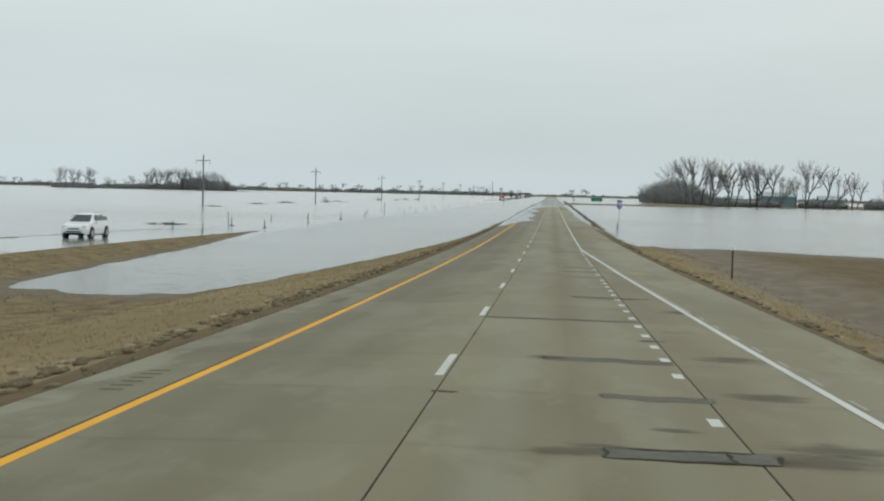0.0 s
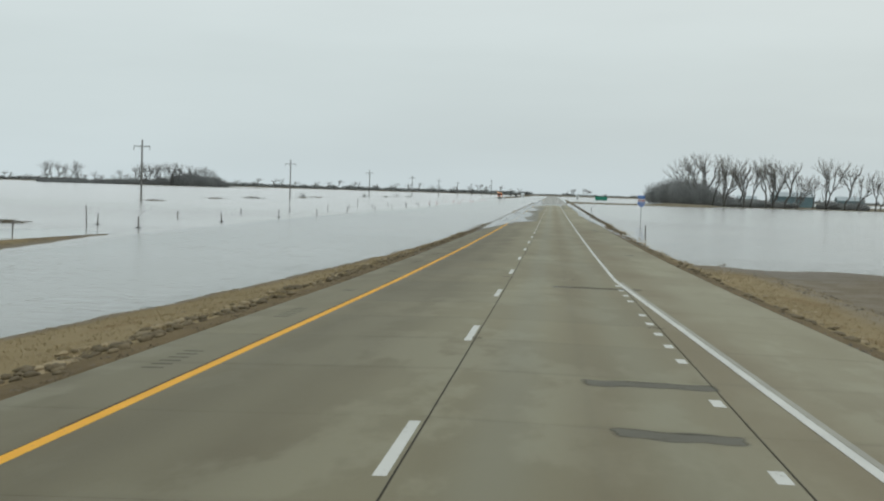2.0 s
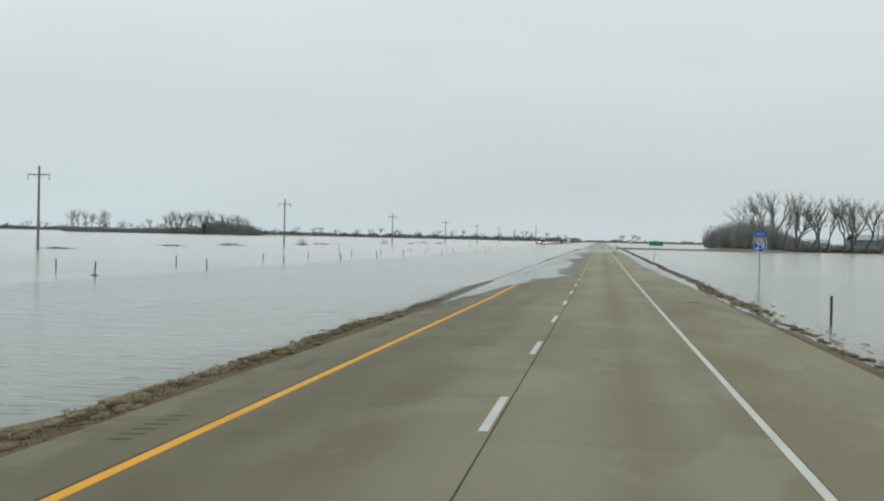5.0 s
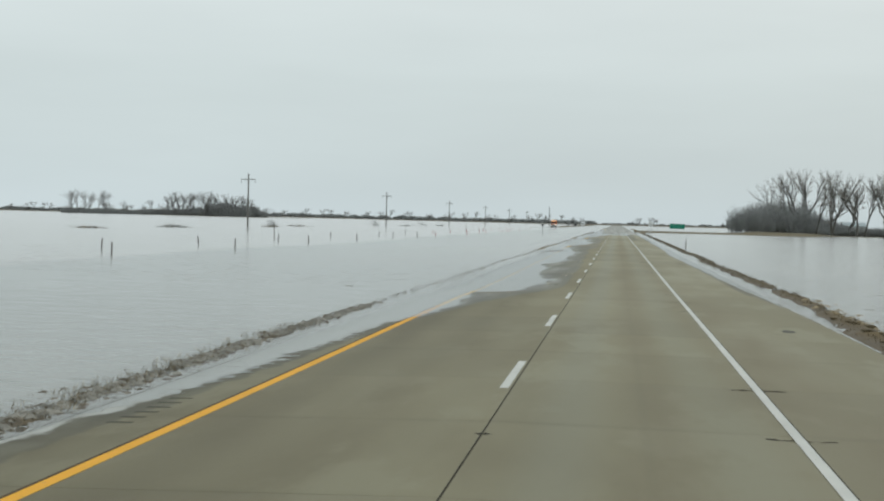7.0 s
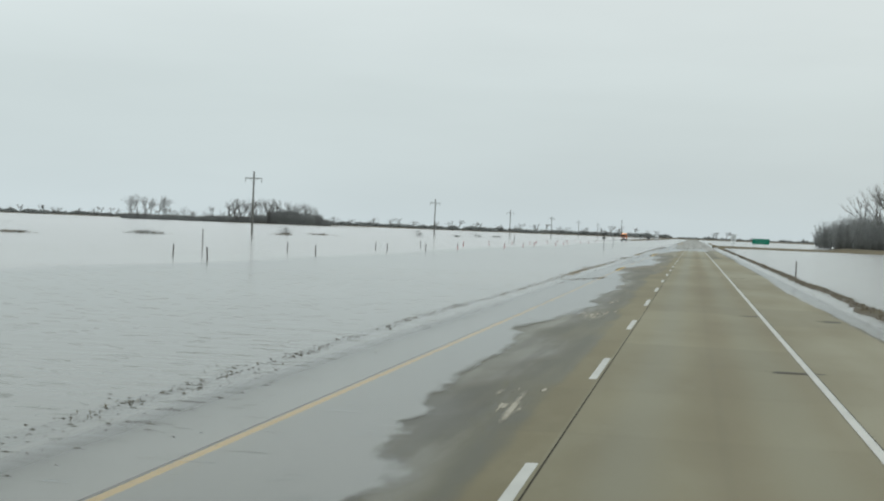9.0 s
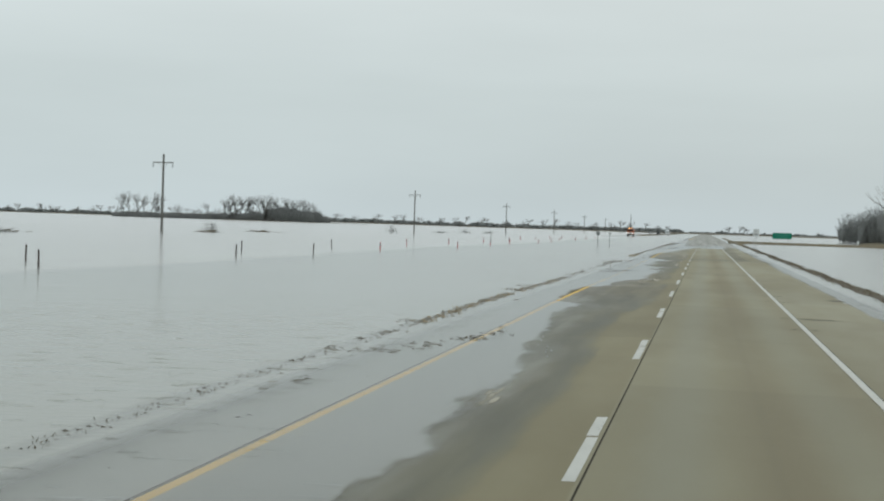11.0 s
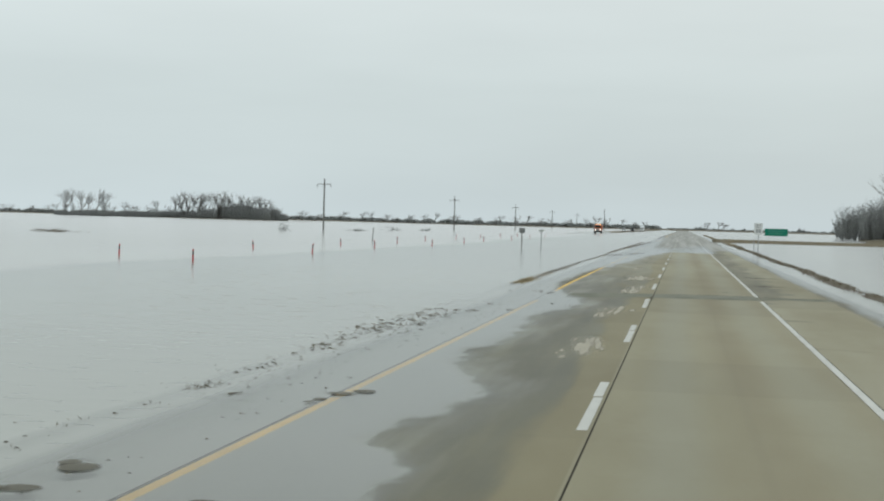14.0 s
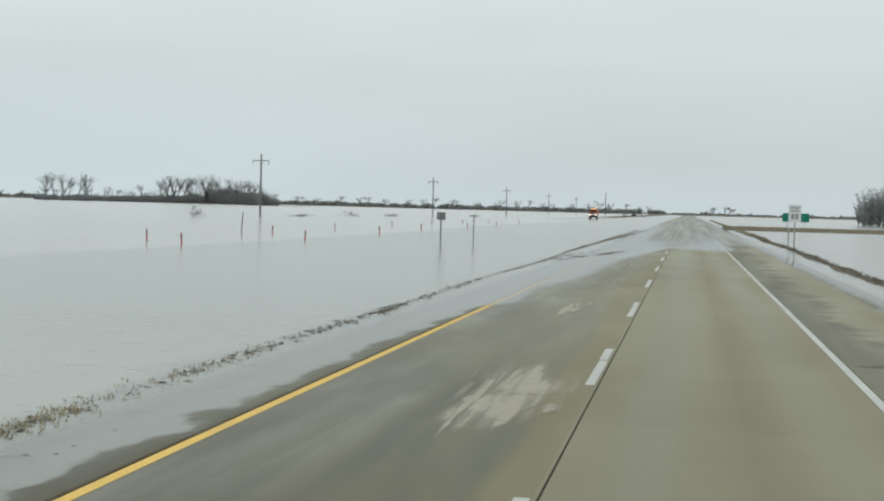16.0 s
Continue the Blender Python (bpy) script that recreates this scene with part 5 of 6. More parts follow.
def suv(at, turn):
    """Nose towards -y."""
    s = thing("suv", "white sport utility car with dark windows driving on wet concrete", "car", at, turn)
    part("body", loft([(-2.52, 0.78, 0.70, 0.34, 0.72), (-2.44, 0.90, 0.80, 0.30, 0.90), (-2.0, 0.96, 0.88, 0.30, 1.03), (-1.35, 0.98, 0.92, 0.30, 1.12), (-0.8, 0.99, 0.94, 0.30, 1.16), (0.8, 0.99, 0.95, 0.30, 1.19), (2.1, 0.97, 0.92, 0.34, 1.21), (2.45, 0.92, 0.86, 0.38, 1.15), (2.54, 0.86, 0.80, 0.42, 1.05)]), CAR_WHITE, s, "white body")
    part("cabin", loft([(-1.38, 0.84, 0.80, 1.04, 1.11), (-0.30, 0.90, 0.66, 1.06, 1.70), (0.2, 0.92, 0.69, 1.06, 1.78), (0.9, 0.92, 0.69, 1.06, 1.79), (1.7, 0.90, 0.66, 1.06, 1.72), (2.42, 0.84, 0.58, 1.06, 1.50)], True), CAR_WHITE, s, "white cabin")

    def pane(name, corners, out):
        bm = bmesh.new()
        near = [bm.verts.new(Vector(p) + Vector(out)) for p in corners]
        back = [bm.verts.new(Vector(p) - Vector(out)) for p in corners]
        bm.faces.new(near)
        bm.faces.new(back[::-1])
        for i in range(4):
            j = (i + 1) % 4
            bm.faces.new((near[i], back[i], back[j], near[j]))
        part(name, bm, GLASS, s, "dark tinted glass")

    pane("windscreen", [(-0.74, -1.24, 1.17), (0.74, -1.24, 1.17), (0.60, -0.40, 1.63), (-0.60, -0.40, 1.63)], (0, -0.02, 0.028))
    for x in (-1, 1):
        for y0, y1, top in ((-0.42, 0.42, 1.64), (0.47, 1.36, 1.64), (1.41, 2.16, 1.52)):
            pane("side_window", [(x * 0.868, y0, 1.25), (x * 0.868, y1, 1.27), (x * 0.738, y1 - 0.06, top), (x * 0.738, y0 + 0.14, top)], (x * 0.025, 0, 0.008))
    for x in (-1, 1):
        for y0 in (-1.52, 1.52):
            wheel(s, x * 0.905, y0, 0.38, 0.25, x)
            part("wheel_arch", tube(bmesh.new(), (x * 0.80, y0, 0.40), (x * 1.012, y0, 0.40), 0.47, 0.47, 20), CAR_DARK, s, "dark wheel arch")
        part("headlight", box((x * 0.70, -2.36, 0.84), (0.30, 0.22, 0.17), 0.05), LENS, s, "clear headlight")
        part("mirror", box((x * 1.06, -0.72, 1.12), (0.20, 0.14, 0.16), 0.04), CAR_WHITE, s)
        part("roof_rail", tube(bmesh.new(), (x * 0.60, -0.1, 1.84), (x * 0.58, 1.9, 1.80), 0.025, 0.025, 6), STEEL, s)
        part("tail_light", box((x * 0.80, 2.46, 0.95), (0.16, 0.10, 0.30), 0.02), RED_SHEET, s, "red tail light")
    for z, w in ((0.50, 1.10), (0.70, 0.80)):
        part("grille", box((0, -2.53, z), (w, 0.05, 0.09), 0.02), CAR_DARK, s, "black grille slot")
    part("bumper", box((0, -2.48, 0.36), (1.50, 0.16, 0.13), 0.04), CAR_DARK, s, "dark lower bumper")
    part("sill", box((0, 0, 0.26), (1.92, 2.2, 0.10), 0.03), CAR_DARK, s)
    return s


suv((-31.9, 86.6, float(other_z(-31.9, 86.6))), 0)


def plough_truck(at):
    s = thing("highway_truck", "orange highway truck with lit headlights and amber beacon on the road", "truck", at)
    part("bonnet", box((0, -3.4, 1.45), (1.7, 1.6, 1.0), 0.15), TRUCK_ORANGE, s)
    part("cab", box((0, -1.9, 1.95), (2.3, 1.6, 1.9), 0.15), TRUCK_ORANGE, s)
    part("windscreen", box((0, -2.72, 2.35), (1.9, 0.06, 0.75), 0.02), GLASS, s)
    part("dump_body", box((0, 1.4, 2.05), (2.5, 4.4, 1.6), 0.06), TRUCK_ORANGE, s)
    part("cab_guard", box((0, -1.0, 2.98), (2.4, 0.9, 0.10), 0.02), WHITE_PANEL, s, "pale cab guard")
    part("bumper", box((0, -4.3, 0.75), (2.4, 0.25, 0.45), 0.05), CAR_DARK, s)
    part("grille", box((0, -4.22, 1.35), (1.1, 0.06, 0.7), 0.02), STEEL, s)
    for x in (-1, 1):
        part("headlight", tube(bmesh.new(), (x * 0.82, -4.30, 1.25), (x * 0.82, -4.20, 1.25), 0.17, 0.17, 14), LAMP_ON, s, "burning headlight")
        for y in (-3.2, 1.6, 2.9):
            wheel(s, x * 1.02, y, 0.52, 0.32, x)
    part("beacon", tube(bmesh.new(), (0.5, -1.6, 3.02), (0.5, -1.6, 3.28), 0.16, 0.13, 12), AMBER_ON, s, "burning amber beacon")
    part("beacon", tube(bmesh.new(), (-0.5, -1.6, 3.02), (-0.5, -1.6, 3.28), 0.16, 0.13, 12), AMBER_ON, s, "burning amber beacon")
    return s


plough_truck((-27.6, 772.0, float(other_z(-27.6, 772))))


def pickup(at, paint, label, turn=0.0):
    s = thing("pickup", label, "car", at, turn)
    part("body", loft([(-2.8, 0.88, 0.84, 0.5, 1.0), (-1.2, 0.96, 0.92, 0.42, 1.15), (0.5, 0.96, 0.92, 0.42, 1.18), (2.8, 0.94, 0.90, 0.5, 1.12)]), paint, s)
    part("cabin", loft([(-1.1, 0.88, 0.72, 1.12, 1.2), (-0.4, 0.86, 0.70, 1.12, 1.84), (1.0, 0.86, 0.70, 1.12, 1.84), (1.3, 0.84, 0.70, 1.12, 1.6)]), GLASS, s)
    part("roof", box((0, 0.3, 1.86), (1.44, 1.5, 0.07), 0.02), paint, s)
    for x in (-1, 1):
        for y in (-1.8, 1.8):
            wheel(s, x * 0.84, y, 0.40, 0.26, x)
        part("headlight", box((x * 0.70, -2.78, 0.88), (0.30, 0.08, 0.18), 0.02), LENS, s)
    return s


pickup((-29.5, 1012, float(table(OTHER_ROAD, 1012))), CAR_WHITE, "white pickup truck far off on the other road")
pickup((-25.6, 1026, float(table(OTHER_ROAD, 1026))), CAR_DARK, "dark pickup truck far off on the other road")


def box_truck(at):
    s = thing("box_truck", "white box truck far off on the other road", "truck", at)
    part("cargo_box", box((0, 1.2, 2.1), (2.4, 4.6, 2.4), 0.05), CAR_WHITE, s)
    part("cab", box((0, -2.0, 1.5), (2.1, 1.7, 1.7), 0.2), CAR_WHITE, s)
    part("windscreen", box((0, -2.86, 1.85), (1.8, 0.06, 0.6), 0.02), GLASS, s)
    for x in (-1, 1):
        for y in (-2.0, 2.4):
            wheel(s, x * 0.95, y, 0.45, 0.28, x)
    return s


box_truck((-22.0, 1075, float(table(OTHER_ROAD, 1075))))


# ---- driftwood, brush heaps and dead stalks in the water ----
def brush_heap(at, w, h, seed):
    s = thing("brush_heap", "dark heap of drifted brush in the flood water", "debris", at, group="drifted brush by the power line")
    r = random.Random(seed)
    bm = bmesh.new()
    for _ in range(60):
        x, y = r.gauss(0, w * 0.3), r.gauss(0, 0.6)
        a = r.uniform(0, 6.28)
        l = r.uniform(0.4, 1.3)
        z = r.uniform(0, h) * max(0.1, 1 - abs(x) / w)
        tube(bm, (x, y, z - 0.1), (x + math.cos(a) * l, y + math.sin(a) * l, max(0, z + r.uniform(-0.2, 0.4) * h)), 0.035, 0.02, 3, False)
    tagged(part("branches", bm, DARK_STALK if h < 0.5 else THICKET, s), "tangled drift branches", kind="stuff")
    return s


for k, (x, y, w, h) in enumerate(((-76, 341, 4.5, 0.35), (-77, 382, 4, 0.35), (-75.5, 377, 4, 0.6), (-72, 280, 3.5, 0.3), (-75, 443, 1.8, 1.6), (-75, 466, 4.5, 0.35), (-71, 549, 1.6, 1.9), (-69, 634, 3.5, 1.3), (-69, 597, 3, 0.5), (-40.5, 137, 3, 0.25), (-74, 440, 3, 0.4), (-66, 660, 2.5, 0.7))):
    brush_heap((x, y, WATER_Z), w, h, 500 + k)


def drift_stick(x, y, length, turn):
    s = tagged(part("driftwood", tube(bmesh.new(), (-length * 0.33, 0, 0), (length * 0.33, 0.04, 0.005), 0.010, 0.004, 6), DARK_STALK), "dark stick afloat on the flood water", "driftwood", "sticks afloat")
    s.matrix_world = pose(x, y, WATER_Z + 0.008, 0, 0, turn)
    return s


for x, y, l, a in ((-8.3, 200, 0.6, 150), (-3.72, 350.8, 0.30, 12), (-5.1, 361.65, 0.20, 12), (-3.55, 361.25, 0.28, 2), (-3.0, 361.3, 0.10, 4), (-4.6, 353.2, 0.32, 20), (-5.05, 349.9, 0.35, 25), (-4.9, 331, 0.3, 20), (-2.9, 354.5, 0.12, 5), (-4.9, 287.0, 0.3, 10)):
    drift_stick(x, y, l, a)


def blades(points, height, width, count, seed, lean=1.5):
    """Grass tufts: a few thin blades from each root."""
    r = np.random.default_rng(seed)
    n = len(points)
    root = np.repeat(points, count, axis=0)
    m = n * count
    root = root + np.stack([r.normal(0, 0.05, m), r.normal(0, 0.05, m), np.zeros(m)], -1)
    a = r.uniform(0, 2 * np.pi, m)
    hgt = height * r.uniform(0.45, 1.25, m)
    side = np.stack([np.cos(a), np.sin(a), np.zeros(m)], -1) * (width * r.uniform(0.6, 1.4, m))[:, None]
    b = r.uniform(0, 2 * np.pi, m)
    tip = root + np.stack([np.cos(b) * hgt * lean * r.random(m), np.sin(b) * hgt * lean * r.random(m), hgt], -1)
    verts = np.stack([root - side, root + side, tip], 1).reshape(-1, 3)
    return verts, np.arange(3 * m).reshape(-1, 3)


def scatter(x0, x1, y0, y1, n, seed, low=0.03, keep=None):
    r = np.random.default_rng(seed)
    x, y = r.uniform(x0, x1, n), r.uniform(y0, y1, n)
    z = ground_z(x, y)
    ok = z > WATER_Z + low
    verge = 1.0 + 0.30 * rumple(x * 0, y, 1.9, 2.0)
    ok &= (x < LEFT_EDGE - verge) | (x > table(RIGHT_EDGE, y) + verge)
    clumps = 0.7 * rumple(x, y, 0.7, 11.0) + 0.5 * rumple(x, y, 0.25, 5.0) + 0.6 * rumple(x * 1.6, y * 0.5, 1.6, 2.0)
    ok &= clumps > r.uniform(-1.3, 0.5, n)
    if keep is not None:
        ok &= keep(x, y)
    return np.stack([x, y, z - 0.01], -1)[ok]


BLEACHED = plain("bleached_stalks", (0.34, 0.29, 0.20), (0.14, 0.11, 0.075), 4.0, 0.8, 0, True, 0.5)


def meadow(name, label, points, height, width, count, seed, material=None):
    v, f = blades(points, height, width, count, seed)
    return tagged(new(name, raw_mesh(name, v, f, material or TAN_BLADE)), label, "grass", kind="stuff")


meadow("left_bank_grass", "short dry tan grass on the left bank", np.concatenate([scatter(-13, -5.3, 8, 90, 8500, 1), scatter(-9.5, -5.3, 90, 165, 6000, 2)]), 0.075, 0.008, 5, 3)
meadow("median_grass", "dry tan grass of the median", scatter(-27, -13, 20, 130, 7000, 4), 0.10, 0.014, 4, 5)
meadow("right_bank_grass", "short dry tan grass on the right bank", np.concatenate([scatter(7.0, 13, 20, 100, 7000, 6, keep=lambda x, y: x < 11.2), scatter(6.9, 9.6, 100, 200, 4500, 7)]), 0.075, 0.008, 5, 8)
r = np.random.default_rng(12)
yy = np.concatenate([r.uniform(120, 190, 2300), r.uniform(190, 470, 1500)])
xx = -5.66 - 0.12 * rumple(yy * 0, yy, 6.0, 4.0) + r.normal(0, 0.10, len(yy))
keep = ((yy < 333) | (yy > 369)) & (rumple(yy * 0, yy, 3.4, 8.0) + 0.7 * rumple(xx, yy, 0.9, 1.0) > r.uniform(-0.3, 0.9, len(yy)) - 0.5 * (yy < 185))
pts = np.stack([xx, yy, np.maximum(ground_z(xx, yy), WATER_Z) - 0.01], -1)[keep]
meadow("drowned_verge_stalks", "dark soaked grass stalks along the flooded pavement edge", pts, 0.045, 0.010, 4, 13, DARK_STALK)
yy = np.concatenate([r.uniform(367.8, 374, 420), r.uniform(374, 382, 70), r.uniform(278, 284, 50), r.uniform(288, 291, 25)])
xx = -5.66 - 0.12 * rumple(yy * 0, yy, 6.0, 4.0) + r.normal(0, 0.14, len(yy))
pts = np.stack([xx, yy, np.maximum(ground_z(xx, yy), WATER_Z) - 0.01], -1)
meadow("verge_tussock", "tan grass tussock left above the flood water", pts, 0.055, 0.010, 4, 15)
yy = r.uniform(384, 500, 900)
xx = -5.66 - 0.12 * rumple(yy * 0, yy, 6.0, 4.0) + r.normal(0, 0.08, len(yy))
pts = np.stack([xx, yy, np.maximum(ground_z(xx, yy), WATER_Z) - 0.005], -1)[rumple(yy * 0, yy, 5.0, 8.0) > -0.35]
meadow("far_verge_stalks", "dark flattened stalks along the drowned verge", pts, 0.035, 0.014, 4, 18, DARK_STALK)
yy = r.uniform(118, 182, 1300)
xx = -5.66 - 0.12 * rumple(yy * 0, yy, 6.0, 4.0) + r.normal(-0.1, 0.22, len(yy))
pts = np.stack([xx, yy, np.maximum(ground_z(xx, yy), WATER_Z) - 0.01], -1)
meadow("bleached_verge_stalks", "bleached and dark dead stalks fringing the water", pts, 0.10, 0.007, 3, 16, BLEACHED)
yy = r.uniform(10, 125, 900)
xx = -5.2 - np.abs(r.normal(0, 0.30, len(yy)))
pts = np.stack([xx, yy, ground_z(xx, yy) - 0.01], -1)[rumple(xx, yy, 0.8, 4.0) > 0.0]
meadow("trampled_edge_grass", "short dark trampled grass beside the pavement", pts, 0.04, 0.012, 4, 17, DARK_STALK)
yy = r.uniform(175, 520, 3000)
xx = 7.75 + 0.0022 * (yy - 200) - 0.2 * rumple(yy * 0, yy, 7.0, 3.0) + r.normal(0, 0.25, len(yy))
pts = np.stack([xx, yy, np.maximum(ground_z(xx, yy), WATER_Z) - 0.01], -1)
meadow("drowned_right_verge_stalks", "dark soaked grass along the right pavement edge", pts, 0.08, 0.016, 3, 14, DARK_STALK)


def clods(name, label, xs, ys, size, seed, material=None, long=1.6, lift=1.0):
    q = random.Random(seed)
    verts, faces = [], []
    for x, y in zip(xs, ys):
        s = size * q.uniform(0.4, 1.5)
        z = max(float(ground_z(x, y)), WATER_Z)
        i = len(verts)
        ring = [(x + s * q.uniform(0.7, 1.2) * math.cos(a), y + long * s * q.uniform(0.7, 1.2) * math.sin(a), z - 0.01) for a in (0, 1.26, 2.51, 3.77, 5.03)]
        verts += ring + [(x + q.uniform(-0.3, 0.3) * s, y, z + s * q.uniform(0.25, 0.6) * lift)]
        faces += [(i + k, i + (k + 1) % 5, i + 5) for k in range(5)]
    return tagged(new(name, raw_mesh(name, verts, faces, material or MUD)), label, "debris", kind="stuff")


def lumps(name, label, places, size, tall, seed, material):
    """Rounded tussocks of turf, each uneven and partly overhanging its foot."""
    q = random.Random(seed)
    verts, faces = [], []
    for x, y in places:
        s = size * q.uniform(0.55, 1.5)
        z = max(float(ground_z(x, y)), WATER_Z)
        h = tall * s / size * q.uniform(0.6, 1.3)
        long = q.uniform(1.0, 2.6)
        i = len(verts)
        for up, wide in ((-0.15, 0.95), (0.45, 1.08), (0.85, 0.68)):
            for k in range(8):
                a = k * math.pi / 4
                d = s * wide * q.uniform(0.55, 1.3)
                verts.append((x + d * math.cos(a) * 0.8, y + d * math.sin(a) * long, z + h * up * q.uniform(0.8, 1.2)))
        verts.append((x + q.uniform(-0.2, 0.2) * s, y, z + h))
        for j in (0, 8):
            faces += [(i + j + k, i + j + (k + 1) % 8, i + j + 8 + (k + 1) % 8, i + j + 8 + k) for k in range(8)]
        faces += [(i + 16 + k, i + 16 + (k + 1) % 8, i + 24) for k in range(8)]
    me = raw_mesh(name, verts, faces, material)
    me.polygons.foreach_set("use_smooth", [True] * len(me.polygons))
    return tagged(new(name, me), label, "turf", kind="stuff")


q = random.Random(61)
VERGE_Y = [160, 168, 186, 190, 200, 201, 214, 216, 262, 264, 270, 272, 310, 311, 313, 337, 339, 350, 352, 363, 364, 376, 445, 540]
VERGE_THICK = [0.6, 1.0, 1.0, 0.3, 0.3, 0.6, 0.6, 0.8, 0.8, 0.3, 0.4, 1.0, 1.0, 0.3, 0.4, 0.45, 0.9, 0.9, 0.12, 0.12, 1.0, 0.9, 0.8, 0.5]


def verge_line(n, y0, y1, spread):
    """Places along the drowned turf edge, thicker where flotsam has lodged."""
    out = []
    while len(out) < n:
        y = q.uniform(y0, y1)
        patchy = 0.5 + 0.5 * math.sin(y * 1.9 + 1.3 * math.sin(y * 0.7)) * math.sin(y * 0.53 + 1)
        if q.random() < float(np.interp(y, VERGE_Y, VERGE_THICK)) * patchy:
            wide = spread * (1.9 if 200 < y < 214 or 337 < y < 350 else 1.0)
            out.append((-5.66 - 0.12 * float(rumple(0 * y, y, 6.0, 4.0)) + q.gauss(0, wide), y))
    return [a for a, _ in out], [b for _, b in out]


clods("verge_debris", "dark wet clods and flotsam along the flooded pavement edge", *verge_line(1700, 160, 440, 0.11), 0.060, 62, FLOTSAM, 0.5, 0.40)
for y0, y1, n, seed in ((263, 310, 420, 73), (336, 350, 70, 78), (364, 400, 120, 79)):
    clods("verge_silt", "flat grey brown silt and matted stalks along the flooded pavement edge", *verge_line(n, y0, y1, 0.14), 0.11, seed, GREY_MAT, 0.4, 0.35)
clods("turf_edge", "scalloped grey brown turf edge breaking the flood water", *verge_line(820, 163, 191, 0.10), 0.11, 76, GREY_MAT, 0.9, 0.6)
clods("turf_shadow", "dark wet clods along the turf edge", *verge_line(460, 163, 191, 0.13), 0.08, 77, None, 0.8, 0.6)
clods("verge_straw", "pale straw lodged along the flooded pavement edge", *verge_line(380, 275, 305, 0.10), 0.07, 74, STRAW, 0.6, 0.5)
clods("far_verge_debris", "thin dark line of flotsam along the far drowned verge", *verge_line(420, 440, 540, 0.14), 0.12, 75, None, 0.8, 0.5)
ys = [q.uniform(205, 345) for _ in range(120)]
clods("stray_flotsam", "small dark flotsam drifting beside the yellow line", [-3.9 - abs(q.gauss(0, 1.1)) for y in ys], ys, 0.042, 63, FLOTSAM, 0.35, 0.25)
ys = [q.uniform(300, 374) for _ in range(300)]
clods("drifting_flecks", "thin dark flecks of straw adrift over the shoulder", [-3.9 - abs(q.gauss(0, 1.3)) for y in ys], ys, 0.045, 70, None, 0.7, 0.3)
ys = [q.uniform(204, 219) for _ in range(190)] + [q.uniform(196, 204) for _ in range(40)] + [q.uniform(331, 350) for _ in range(150)]
clods("drifting_stalks", "dark soaked stalks lying crosswise in the shallows", [-5.30 + q.gauss(0, 0.36) - 0.02 * (y % 17) for y in ys], ys, 0.085, 85, FLOTSAM, 0.20, 0.18)
ys = [q.uniform(30, 110) for _ in range(130)]
clods("field_edge_clods", "dark clods along the right ditch", [11.4 + q.gauss(0, 0.25) - 0.022 * max(0, y - 60) for y in ys], ys, 0.09, 64)
ys = [q.uniform(205, 520) for _ in range(320)]
clods("right_verge_debris", "dark wet clods along the right pavement edge", [7.7 + 0.0022 * (y - 200) + q.gauss(0, 0.2) for y in ys], ys, 0.09, 65)


# the bare soil strip beside the slabs, and the torn edge of the turf behind it
ys = [q.uniform(4, 110) for _ in range(260)]
clods("left_bank_clods", "small brown earth clods on the bare strip beside the pavement", [LEFT_EDGE - 0.10 - abs(q.gauss(0, 0.4)) for y in ys], ys, 0.045, 66, None, 2.0, 0.35)
ys = [q.uniform(105, 172) for _ in range(900)]
clods("left_verge_clods", "brown earth clods along the wet pavement edge", [LEFT_EDGE - 0.10 - abs(q.gauss(0, 0.5)) for y in ys], ys, 0.08, 82, None, 2.0, 0.35)
ys = [q.uniform(4, 190) for _ in range(450)]
clods("right_bank_clods", "brown earth clods along the right pavement edge", [float(table(RIGHT_EDGE, y)) + 0.06 + abs(q.gauss(0, 0.3)) for y in ys], ys, 0.05, 67)


def torn_left(y):
    return LEFT_EDGE - 1.02 - 0.22 * math.sin(y * 0.8) * math.sin(y * 0.31) + 0.45 * min(1.0, max(0.0, (y - 95) / 40))


ys = np.array([q.uniform(5, 140) for _ in range(1300)])
xs = np.array([torn_left(y) - 0.05 for y in ys]) - np.abs(np.random.default_rng(86).normal(0, 0.16, len(ys)))
keep = rumple(xs, ys, 0.8, 6.0) > -0.1
meadow("torn_edge_grass", "rough tan grass hanging over the torn turf edge", np.stack([xs, ys, ground_z(xs, ys)], -1)[keep], 0.11, 0.012, 6, 87)


def torn_right(y):
    return float(table(RIGHT_EDGE, y)) + 0.80 + 0.20 * math.sin(y * 0.7) * math.sin(y * 0.23)


ys = [q.uniform(3, 150) for _ in range(800)]
lumps("left_turf_lumps", "dark brown lumps of torn turf on the left bank", [(torn_left(y) + q.gauss(-0.02, 0.20), y) for y in ys], 0.10, 0.06, 83, TURF)
ys = [q.uniform(3, 150) for _ in range(420)]
lumps("left_tan_lumps", "tan lumps of dead grass along the torn turf edge", [(torn_left(y) - 0.10 - abs(q.gauss(0, 0.25)), y) for y in ys], 0.11, 0.045, 84, STRAW)
ys = [q.uniform(3, 150) for _ in range(500)]
clods("left_bank_matting", "matted pale straw on the left bank", [torn_left(y) - abs(q.gauss(0, 0.6)) * (1 if y < 115 else 0.4) for y in ys], ys, 0.10, 68, STRAW, 1.5, 0.5)
ys = [q.uniform(10, 190) for _ in range(260)]
lumps("right_turf_lumps", "brown lumps of torn turf on the right bank", [(torn_right(y) + q.gauss(0, 0.15), y) for y in ys], 0.12, 0.05, 81, TURF)
ys = [q.uniform(10, 200) for _ in range(420)]
